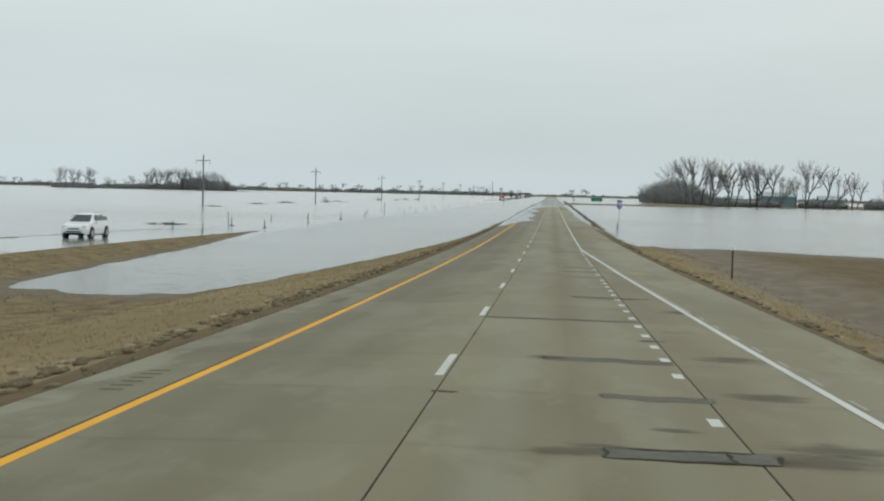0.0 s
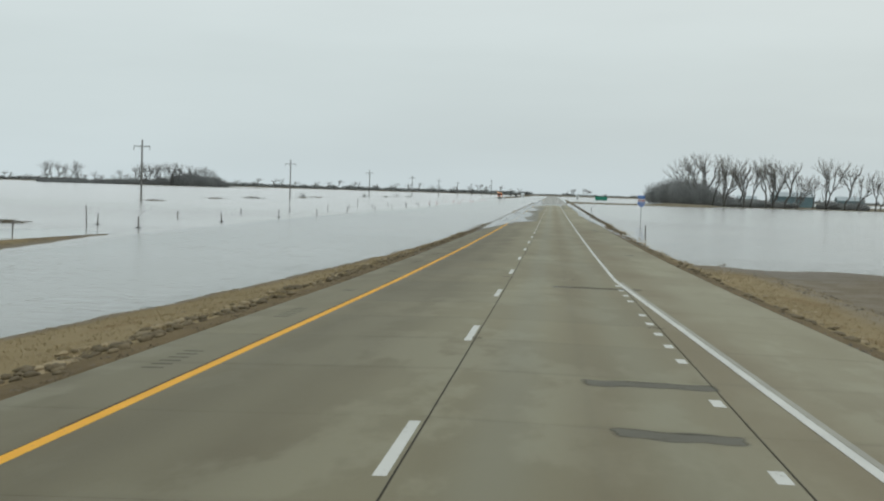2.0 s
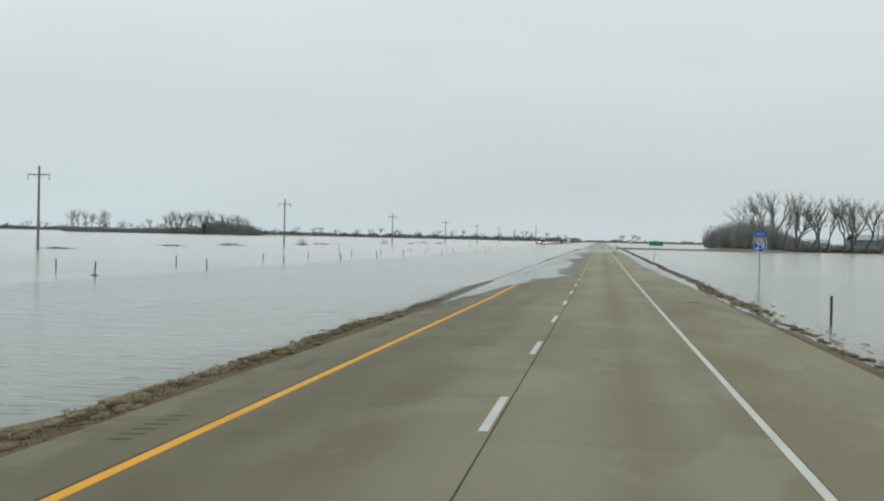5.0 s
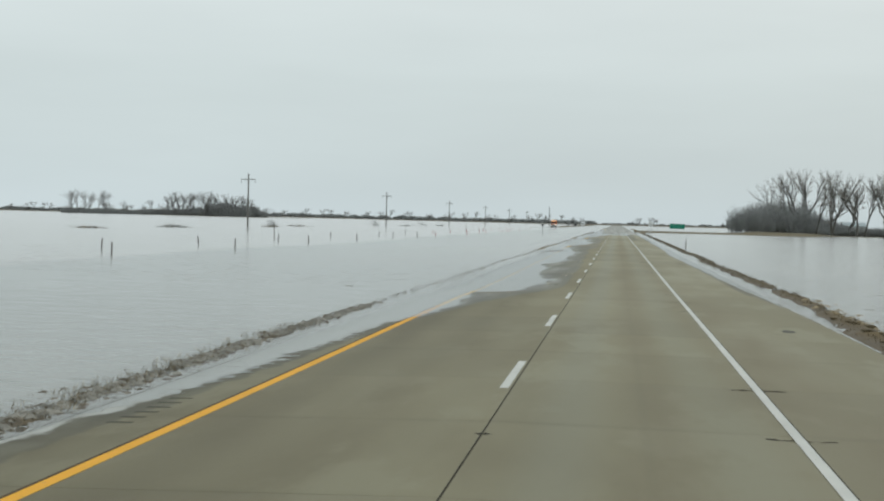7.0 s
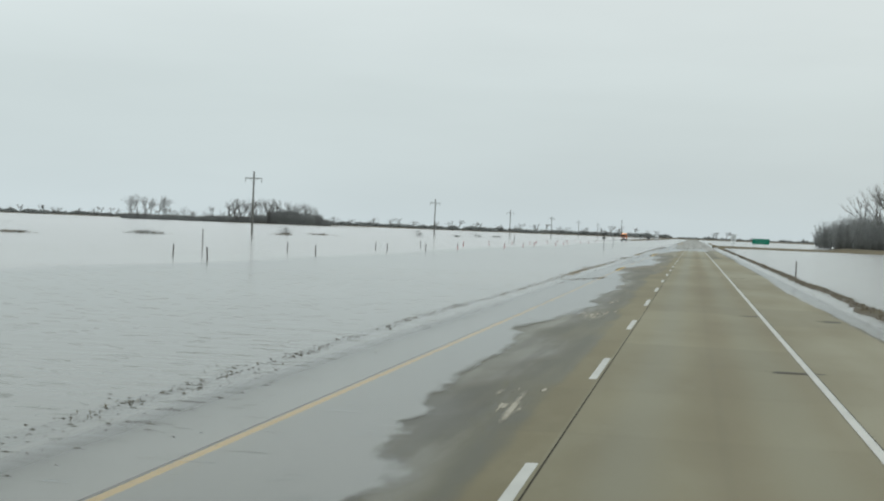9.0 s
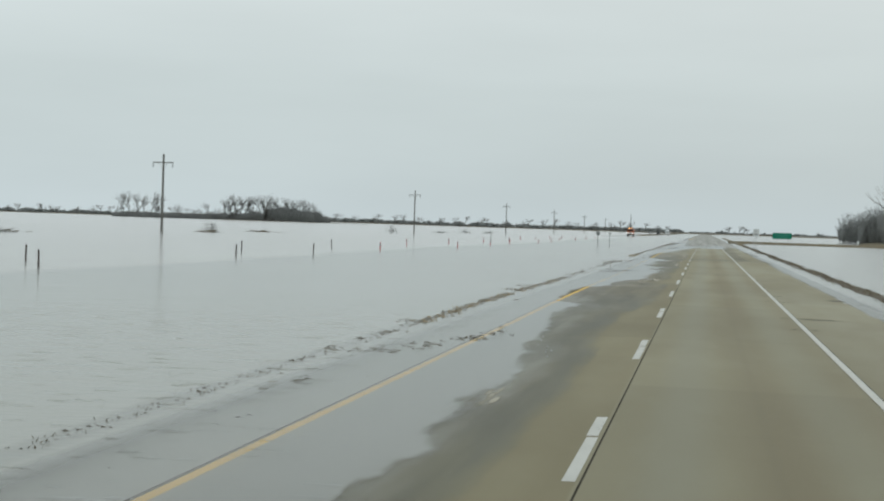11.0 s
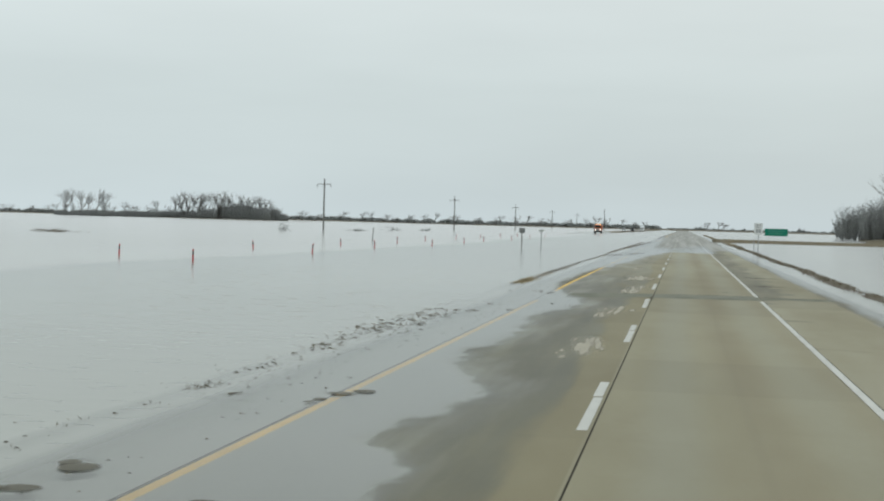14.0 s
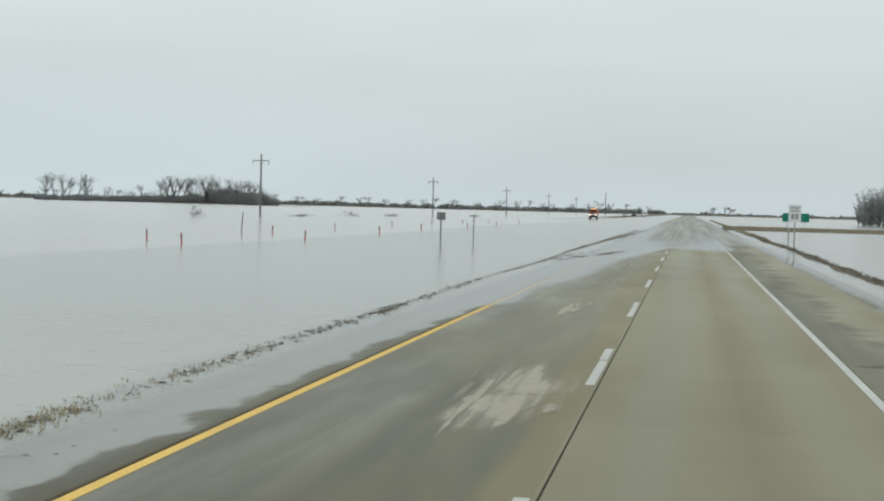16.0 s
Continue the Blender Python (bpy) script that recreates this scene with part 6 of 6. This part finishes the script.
clods("right_bank_matting", "matted pale straw and clods on the right bank edge", [torn_right(y) + 0.2 + abs(q.gauss(0, 0.45)) for y in ys], ys, 0.12, 69, STRAW, 1.8, 0.6)


# loose straw and twigs caught in flat drifts over the shoulder
def wrack(x, y, n, seed):
    r = random.Random(seed)
    bm = bmesh.new()
    for _ in range(n):
        a = r.gauss(0.15, 0.35)
        l = r.uniform(0.02, 0.085)
        cx, cy, cz = x + r.gauss(0, 0.17), y + r.gauss(0, 0.40), WATER_Z + r.uniform(0.006, 0.02)
        d = Vector((math.cos(a), math.sin(a), r.uniform(-0.05, 0.05))) * l
        tube(bm, Vector((cx, cy, cz)) - d, Vector((cx, cy, cz)) + d, 0.006, 0.003, 4, False)
    ob = new("wrack", to_mesh("wrack", bm, DARK_STALK))
    return tagged(ob, "loose dark straw and twigs adrift on shallow water", "debris", "drifts of straw", "stuff")


for k, (x, y, n) in enumerate(((-3.75, 271.4, 22), (-3.45, 273.4, 12), (-4.3, 269.3, 12), (-4.7, 268.0, 9), (-5.1, 267.9, 8), (-4.2, 270.0, 8), (-6.0, 342.6, 14), (-5.7, 338.4, 16), (-5.45, 347.3, 12), (-5.75, 344.0, 12), (-4.8, 349.9, 6), (-6.2, 294.3, 16),
                               (-6.1, 297.5, 14), (-4.75, 320.7, 8), (-5.2, 318.0, 8), (-5.4, 315.5, 8), (-5.9, 275.6, 14), (-4.9, 262.5, 7), (-5.6, 312.8, 10), (-3.9, 361.5, 5))):
    wrack(x, y, n, 700 + k)


def pale_stone(x, y, s):
    bm = bmesh.new()
    bmesh.ops.create_icosphere(bm, subdivisions=1, radius=s)
    for v in bm.verts:
        v.co.z *= 0.6
        v.co += Vector((math.sin(x * 90 + v.index), math.cos(y * 70 + v.index * 2), 0)) * s * 0.18
    ob = new("stone", to_mesh("stone", bm, WHITE_PANEL))
    ob.matrix_world = pose(x, y, float(road_z(x, y)) + s * 0.5, 0, 0, 50 * x)
    return tagged(ob, "small pale stone on the wet concrete", "stone", "pale stones in the lane")


for x, y, s in ((-1.72, 268.1, 0.022), (-1.85, 269.0, 0.02), (-1.78, 269.3, 0.022), (-1.9, 269.5, 0.018), (-1.95, 270.2, 0.02), (-2.2, 270.6, 0.018), (-2.25, 271.6, 0.022), (-2.32, 272.6, 0.02)):
    pale_stone(x, y, s)


# ---- road surface pieces ----
def patch(x0, x1, y0, y1, skew, material, name, label=""):
    """A ragged filled repair across the slabs."""
    q = random.Random(int(y0 * 10))
    n = 10
    verts, faces = [], []
    for k in range(n + 1):
        x = x0 + (x1 - x0) * k / n
        thin = 0.55 + 0.45 * math.sin(math.pi * min(1, max(0.08, k / n)))
        for y, s in ((y0, -1), (y1, 1)):
            yy = (y0 + y1) / 2 + (y - (y0 + y1) / 2) * thin + skew * (x - x0) + q.uniform(-0.05, 0.05)
            verts.append((x, yy, float(road_z(x, yy)) + 0.006))
        if k:
            i = 2 * k
            faces.append((i - 2, i, i + 1, i - 1))
    return part(name, raw_mesh(name, verts, faces, material), material, road, label)


for x0, x1, y0, y1 in (                       (3.3, 3.85, 19.45, 19.75), (2.9, 4.0, 162.75, 163.05), (5.2, 5.75, 164.6, 166.2), (5.3, 5.8, 109.8, 110.5), (2.9, 3.85, 222.3, 222.6), (2.9, 3.75, 240.3, 240.6), (5.4, 5.9, 239.2, 240.0), (5.6, 6.0, 294.2, 295.0), (5.4, 5.7, 183.6, 184.4)):
    patch(x0, x1, y0, y1, 0.10, ASPHALT, "asphalt_repair", "dark filled joint repair")


def wide_patch(x0, x1, near, far, slant, seed):
    """A full-width old filler strip with uneven edges."""
    q = random.Random(seed)
    n = 26
    verts, faces = [], []
    a = b = 0.0
    for k in range(n + 1):
        x = x0 + (x1 - x0) * k / n
        a, b = 0.6 * a + q.uniform(-0.07, 0.07), 0.6 * b + q.uniform(-0.10, 0.10)
        for y in (near + a, far + b):
            y += slant * (x - x0)
            verts.append((x, y, float(road_z(x, y)) + 0.0035))
        if k:
            i = 2 * k
            faces.append((i - 2, i, i + 1, i - 1))
    return part("old_repair", raw_mesh("old_repair", verts, faces, OLD_PATCH), OLD_PATCH, road, "grey worn repair strip across the lane")


def crack(x0, y0, x1, y1, width, seed):
    """A black open crack that wanders and thins out."""
    q = random.Random(seed)
    n = max(6, int(8 * math.hypot(x1 - x0, (y1 - y0))))
    verts, faces = [], []
    dx, dy = x1 - x0, y1 - y0
    l = math.hypot(dx, dy)
    off = 0.0
    for k in range(n + 1):
        f = k / n
        off = 0.7 * off + q.uniform(-0.03, 0.03)
        w = width * q.uniform(0.25, 1.0) * min(1, 4 * f + 0.1, 4 * (1 - f) + 0.1)
        cx, cy = x0 + dx * f - dy / l * off, y0 + dy * f + dx / l * off
        for side in (-1, 1):
            x, y = cx - dy / l * w * side / 2, cy + dx / l * w * side / 2
            verts.append((x, y, float(road_z(x, y)) + 0.009))
        if k:
            i = 2 * k
            faces.append((i - 2, i, i + 1, i - 1))
    return part("crack", raw_mesh("crack", verts, faces, SEALANT), SEALANT, road, "black crack")


stain_layer = itertools.cycle((0.0035, 0.0045, 0.0055))


def stain(x, y, w, l, turn=0.0):
    """A soft damp or oily smudge on the slabs."""
    a, b, f = sheet(np.linspace(-1, 1, 9), np.linspace(-1, 1, 9))
    cover = 1.0 - np.hypot(a, b)
    c, s = math.cos(radians(turn)), math.sin(radians(turn))
    px, py = x + (a * w * c - b * l * s) / 2, y + (a * w * s + b * l * c) / 2
    verts = np.stack([px, py, road_z(px, py) + next(stain_layer)], -1)
    return part("damp_stain", raw_mesh("damp_stain", verts, f, STAIN, cover=cover), STAIN, road, "dark damp smudge")


mud_layer = itertools.cycle((0.0090, 0.0096, 0.0102, 0.0108, 0.0114, 0.0120, 0.0126))


def mud_bar(x, y, w, l, turn=0.0):
    """A flat of mud and bare concrete that just breaks the water."""
    a, b, f = sheet(np.linspace(-1, 1, 9), np.linspace(-1, 1, 9))
    cover = 1.0 - np.hypot(a, b)
    c, s = math.cos(radians(turn)), math.sin(radians(turn))
    px, py = x + (a * w * c - b * l * s) / 2, y + (a * w * s + b * l * c) / 2
    verts = np.stack([px, py, np.maximum(road_z(px, py), WATER_Z) + next(mud_layer)], -1)
    return part("mud_bar", raw_mesh("mud_bar", verts, f, BAR, cover=cover), BAR, road, "wet mud just above the water")


q = random.Random(81)
for x0, y0, x1, y1, count in ((-4.6, 319.6, -3.1, 324.4, 26), (-3.7, 330.6, -3.3, 332.2, 5), (-5.5, 342.0, -4.7, 350.5, 34), (-5.0, 322.0, -4.4, 326.0, 6), (-5.3, 424.0, -2.7, 441.0, 34), (-5.4, 428.0, -4.4, 440.0, 14), (-5.5, 470.0, -4.6, 540.0, 60), (-4.9, 600.0, -4.5, 740.0, 24)):
    for _ in range(count):
        f = q.random()
        long = 0.42 if y0 == 342.0 else 1.0 if y0 < 400 else (y1 - y0) / 9.0
        mud_bar(x0 + (x1 - x0) * f + q.gauss(0, 0.16), y0 + (y1 - y0) * f + q.gauss(0, 0.22), q.uniform(0.15, 0.62) * min(1.5, long), q.uniform(0.10, 0.40) * long * 1.5, q.uniform(-12, 12) if y0 < 400 else q.uniform(-4, 1))


def outlined_repair(x0, x1, y0, y1, skew, seed):
    """A filled cut with a black sealed rim and damp round it."""
    n = 8
    verts, faces = [], []
    for k in range(n + 1):
        x = x0 + (x1 - x0) * k / n
        for y in (y0, y1):
            yy = y + skew * (x - x0)
            verts.append((x, yy, float(road_z(x, yy)) + 0.007))
        if k:
            i = 2 * k
            faces.append((i - 2, i, i + 1, i - 1))
    part("old_repair", raw_mesh("old_repair", verts, faces, CUT_FILL), CUT_FILL, road, "grey filled joint repair")
    d = skew * (x1 - x0)
    crack(x0, y0, x1, y0 + d, 0.12, seed)
    crack(x0, y1, x1, y1 + d, 0.13, seed + 1)
    for k, x in enumerate((x0, x0 + 0.72 * (x1 - x0), x1)):
        dd = skew * (x - x0)
        crack(x, y0 + dd - 0.02, x + 0.03, y1 + dd + 0.02, 0.09, seed + 2 + k)
    stain(x0 - 0.2, (y0 + y1) / 2, 1.6, (y1 - y0) * 2.2)
    stain(x1 + 0.45, (y0 + y1) / 2 + d, 2.0, (y1 - y0) * 2.4)
    stain((x0 + x1) / 2, (y0 + y1) / 2 + d / 2, (x1 - x0) * 1.5, (y1 - y0) * 1.7)


def smeared_repair(x0, x1, y, depth, slant, seed):
    """A joint filled flush with grey mastic that has been dragged about by tyres."""
    a, b, f = sheet(np.linspace(-1, 1, 25), np.linspace(-1, 1, 9))
    cover = np.minimum(1.0, 2.6 * (1 - np.abs(b))) * np.minimum(1.0, 6.0 * (1 - np.abs(a)))
    wave = 0.10 * rumple(a * (x1 - x0), a * 0, 0.35, seed)
    px, py = (x0 + x1) / 2 + a * (x1 - x0) / 2, y + b * depth / 2 + slant * (a + 1) * (x1 - x0) / 2 + wave
    verts = np.stack([px, py, road_z(px, py) + next(stain_layer)], -1)
    part("smeared_repair", raw_mesh("smeared_repair", verts, f, SMEAR, cover=cover), SMEAR, road, "grey smeared joint filler")
    crack(x0 + 0.1, y + 0.3 * depth, x1, y + 0.3 * depth + slant * (x1 - x0), 0.035, int(seed))


for k, c in enumerate(((2.1, 3.85, 5.95, 6.55),)):
    outlined_repair(*c, 0.06, 300 + 10 * k)
for k, c in enumerate(((2.15, 3.80, 10.75, 0.62, 0.0), (1.30, 3.70, 15.45, 0.75, 0.0), (2.15, 4.55, 33.35, 0.70, 0.12), (2.05, 3.65, 46.6, 0.60, 0.25), (2.0, 3.55, 51.9, 0.75, -0.05), (1.75, 3.75, 56.1, 0.75, 0.04), (1.30, 4.25, 79.0, 0.70, 0.22), (-0.15, 3.75, 23.95, 0.45, 0.14))):
    smeared_repair(*c, 320.0 + k)
for x, y, w, l in ((1.5, 15.5, 0.9, 1.1), (3.3, 33.5, 3.0, 1.3), (4.6, 11.5, 1.6, 1.4), (4.7, 16.6, 1.8, 1.6), (4.5, 21.5, 1.5, 2.2), (4.6, 7.2, 2.2, 1.2), (3.0, 8.0, 0.8, 0.4), (3.0, 79.3, 3.4, 0.9), (4.9, 28.5, 1.4, 2.0), 
                   (5.3, 164.9, 1.0, 1.6), (5.5, 239.6, 1.0, 1.4), (2.5, 365.2, 1.0, 0.4), (3.3, 222.4, 1.5, 0.7), (3.3, 240.4, 1.5, 0.7), (4.3, 282.6, 2.0, 1.0), (5.8, 294.6, 1.0, 1.2), (4.6, 372.0, 2.0, 1.2), (4.8, 382.0, 2.4, 1.4)):
    stain(x, y, w, l)
wide_patch(0.02, 3.63, 359.3, 362.05, 0.22, 91)
wide_patch(-2.9, -0.02, 358.8, 361.3, 0.24, 92)
wide_patch(3.70, 6.2, 360.9, 362.3, 0.16, 93)
for k, c in enumerate(((0.5, 362.2, 3.6, 362.75, 0.10), (0.3, 359.35, 3.5, 360.1, 0.05), (3.7, 361.9, 6.4, 362.2, 0.14), (3.7, 362.6, 4.6, 362.9, 0.08), (-0.02, 356.6, 0.0, 362.0, 0.05), (-0.15, 360.0, 0.1, 358.6, 0.04), (-2.8, 361.4, -0.2, 361.95, 0.035),
                       (-0.2, 24.05, 3.75, 24.6, 0.06),
                       (-1.3, 87.9, -0.05, 87.95, 0.05), (-1.2, 152.9, -0.5, 152.95, 0.04), (2.3, 365.1, 2.6, 365.15, 0.10), (4.2, 371.6, 5.4, 371.7, 0.05))):
    crack(*c, 120 + k)
for x0, x1, y in ((-0.06, 0.30, 10.35), (-0.12, 0.14, 19.3), (-0.10, 0.2, 32.8), (-0.75, 0.03, 83.4), (-0.12, 0.05, 92.9), (-0.1, 0.1, 143.7), (-0.08, 0.12, 166.3), (-0.12, 0.05, 291.1), (-0.06, 0.12, 61.5), (3.2, 4.0, 282.6), (3.2, 4.0, 296.4),
                  (3.2, 4.0, 291.85), (3.2, 4.0, 199.7), (3.2, 4.0, 194.9), (3.2, 4.0, 190.3), (3.2, 4.0, 144.3), (3.2, 4.0, 153.8), (3.2, 4.0, 171.7), (3.2, 4.0, 167.0), (3.45, 3.8, 84.2), (3.4, 3.8, 65.8), (1.7, 2.2, 83.3), (3.2, 4.0, 278.1)):
    patch(x0, x1, y - 0.05, y + 0.05, 0.02, SEALANT, "joint_crack", "black broken joint")


# painted lines
long_ys = list(np.arange(-20, 480, 2.303)) + list(np.arange(480, 900, 20.0))
def line_ys(y0, y1):
    return [y0] + [y for y in long_ys if y0 < y < y1] + [y1]


for y0, y1, paint, label in ((-20, 190.0, YELLOW, "worn yellow edge line"), (190.0, 357.0, PALE_YELLOW, "yellow edge line paled for the water film, partly under water"), (362.7, 900, PALE_YELLOW, "yellow edge line paled for the water film, partly under water")):
    strip("yellow_edge_line", lambda y: -3.695 if y < 200 else -3.68, lambda y: -3.53 if y < 200 else -3.545, 0.003, paint, line_ys(y0, y1), road, label)
strip("line_edge_joint", -3.745, -3.703, 0.002, RUST_LINE, long_ys, road, "dark joint beside the yellow line")
MERGE = 84.0


def edge_line(y):
    return 3.585 + (0.0 if y > MERGE else 2.25 * ((MERGE - y) / 84.0) ** 0.95)


for y0, y1 in ((-20, 359.5), (362.3, 900)):
    strip("white_edge_line", lambda y: edge_line(y) - 0.065, lambda y: edge_line(y) + (0.065 if y > MERGE else 0.08), 0.007, WHITE_PAINT, line_ys(y0, y1), road, "worn white edge line")
FADED = paint_material("faded_white_paint", (0.32, 0.31, 0.26), 1.0)
strip("old_edge_line", lambda y: edge_line(y) + 0.09, lambda y: edge_line(y) + 0.19, 0.006, FADED, [y for y in long_ys if 28 < y < 84], road, "faded older edge line")
for k in range(9):
    y = 5.5 + 2.6 * k
    strip("old_edge_dash", lambda y: edge_line(y) + 0.16, lambda y: edge_line(y) + 0.23, 0.006, FADED, (y, y + 0.5, y + 1.0), road, "faded scrap of older edge line")
for k in range(-1, 60):
    y = 12.19 * k
    length = 3.1 if k < 10 else 3.9 if k < 20 else 4.4 if k < 25 else 4.9
    strip("lane_dash", -0.18, -0.05, 0.003, WHITE_PAINT, (y, y + length * 0.32, y + length * (1.0 if k < 20 else 0.62)), road, "white lane dash")
    if k >= 20:
        strip("lane_dash", -0.195, -0.06, 0.003, WHITE_PAINT, (y + length * 0.645, y + length * 0.8, y + length), road, "repainted end of a lane dash")
for k in range(-4, 31):
    if k not in (1, 16, 18, 20, 26):
        y = 8.8 + 2.417 * k
        strip("dotted_dash", 3.44, 3.60, 0.003, WHITE_PAINT, (y - 0.32, y, y + 0.32), road, "short white merging dash")
strip("joint_seal", -0.010, 0.010, 0.002, SEALANT, long_ys, road, "black sealed joint between lanes")
strip("joint_seal", 3.655, 3.672, 0.002, SEALANT, long_ys, road, "black sealed joint at the shoulder")

# rumble grooves in groups on the left shoulder: flat strips with painted-in shade
for y0 in np.arange(10.0, 168.0, 2 * JOINT):
    for k in range(6):
        y = y0 + 0.45 * k
        strip("rumble_groove", -4.52, -4.20, 0.002, GROOVE, (y, y + 0.05, y + 0.12), road)


# pale silt dried on the left lane: feathered strokes drawn out along the road
def silt(x, y, w, l, turn, strokes, seed):
    q = random.Random(seed)
    gx, gy, f = sheet(np.linspace(-0.85 * w, 0.85 * w, 41), np.linspace(-0.65 * l, 0.65 * l, 61 if l > 1 else 9))
    cover = np.zeros(len(gx))
    for _ in range(strokes * 2 if strokes > 3 else strokes):
        u = q.gauss(0, 0.26)
        sw, sl = q.uniform(0.08, 0.30) * w, q.uniform(0.25, 0.85) * l * max(0.30, 1 - abs(u) * 1.2)
        v = q.uniform(-0.5, 0.5) * (l - sl) + 0.12 * l * u
        a = (gx - u * w) / (sw / 2)
        b = (gy - v - 0.8 * (gx - u * w)) / (sl / 2)
        cover = np.maximum(cover, np.clip(1 - a ** 2, 0, 1) * np.clip(1 - b ** 2, 0, 1) * q.uniform(0.4, 1.0))
    c, s = math.cos(radians(turn)), math.sin(radians(turn))
    px, py = x + gx * c - gy * s, y + gx * s + gy * c
    verts = np.stack([px, py, road_z(px, py) + next(silt_layer)], -1)
    return part("silt_patch", raw_mesh("silt_patch", verts, f, SILT, cover=cover), SILT, road, "pale dried silt streaks")


silt_layer = itertools.cycle((0.0045, 0.0055, 0.0065))
for k, c in enumerate(((-0.85, 340.4, 0.9, 5.5, 2, 11), (-0.95, 351.5, 0.9, 6.0, 0, 11), (-0.80, 365.0, 0.9, 7.5, 1, 16), (-1.10, 363.5, 0.4, 4.0, 1, 5), (-0.98, 377.4, 1.0, 8.0, 1, 18), (-1.45, 376.5, 0.5, 7.5, 2, 7), (-1.55, 392.2, 0.9, 6.0, 0, 9), (-1.35, 406.0, 0.9, 5.0, 0, 6),
                       (-1.5, 420.0, 0.9, 6.0, 0, 6), (-1.3, 310.0, 0.7, 6.0, 2, 7), (-1.7, 305.0, 0.7, 5.0, 3, 5), (-1.4, 237.5, 0.9, 5.0, 0, 8), (-1.4, 246.0, 0.6, 3.0, 0, 4), (-1.3, 206.5, 0.7, 4.0, 4, 6), (-0.9, 216.0, 0.5, 4.5, 2, 5),
                       (-2.7, 198.6, 0.9, 2.4, -38, 8), (-3.2, 198.3, 0.8, 1.6, -45, 5), (-1.9, 262.0, 0.5, 3.0, 0, 4))):
    silt(*c, 800 + k)
for k in range(9):
    # cross marks left by tyre lugs
    silt(-0.62 + 0.02 * k, 338.4 + 0.42 * k, 0.5, 0.14, 0, 2, 850 + k)
    silt(-0.45, 374.6 + 0.35 * k, 0.4, 0.12, 0, 1, 870 + k)

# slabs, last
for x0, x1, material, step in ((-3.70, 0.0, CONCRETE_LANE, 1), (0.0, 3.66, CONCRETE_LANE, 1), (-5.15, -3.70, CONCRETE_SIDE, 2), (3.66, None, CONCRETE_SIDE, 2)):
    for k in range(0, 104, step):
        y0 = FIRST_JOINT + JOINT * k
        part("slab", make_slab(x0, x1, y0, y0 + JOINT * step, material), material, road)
far_y = list(np.arange(FIRST_JOINT + JOINT * 104, 520, 4.606)) + list(np.arange(520, 2300, 30.0))
for a, b in ((-5.15, -3.7), (-3.7, 0.0), (0.0, 3.66), (3.66, 5.9), (5.9, 6.75)):
    verts, faces, wets = [], [], []
    for k, y in enumerate(far_y):
        for x in (a, b):
            verts.append((x, y, float(road_z(x, y))))
            wets.append(max(0.30, 0.9 - (y - 470) / 120))
        if k:
            faces.append((2 * k - 2, 2 * k - 1, 2 * k + 1, 2 * k))
    part("far_pavement", raw_mesh("far_pavement", verts, faces, DAMP_FAR, wet=wets), DAMP_FAR, road, "concrete pavement running on to the horizon")
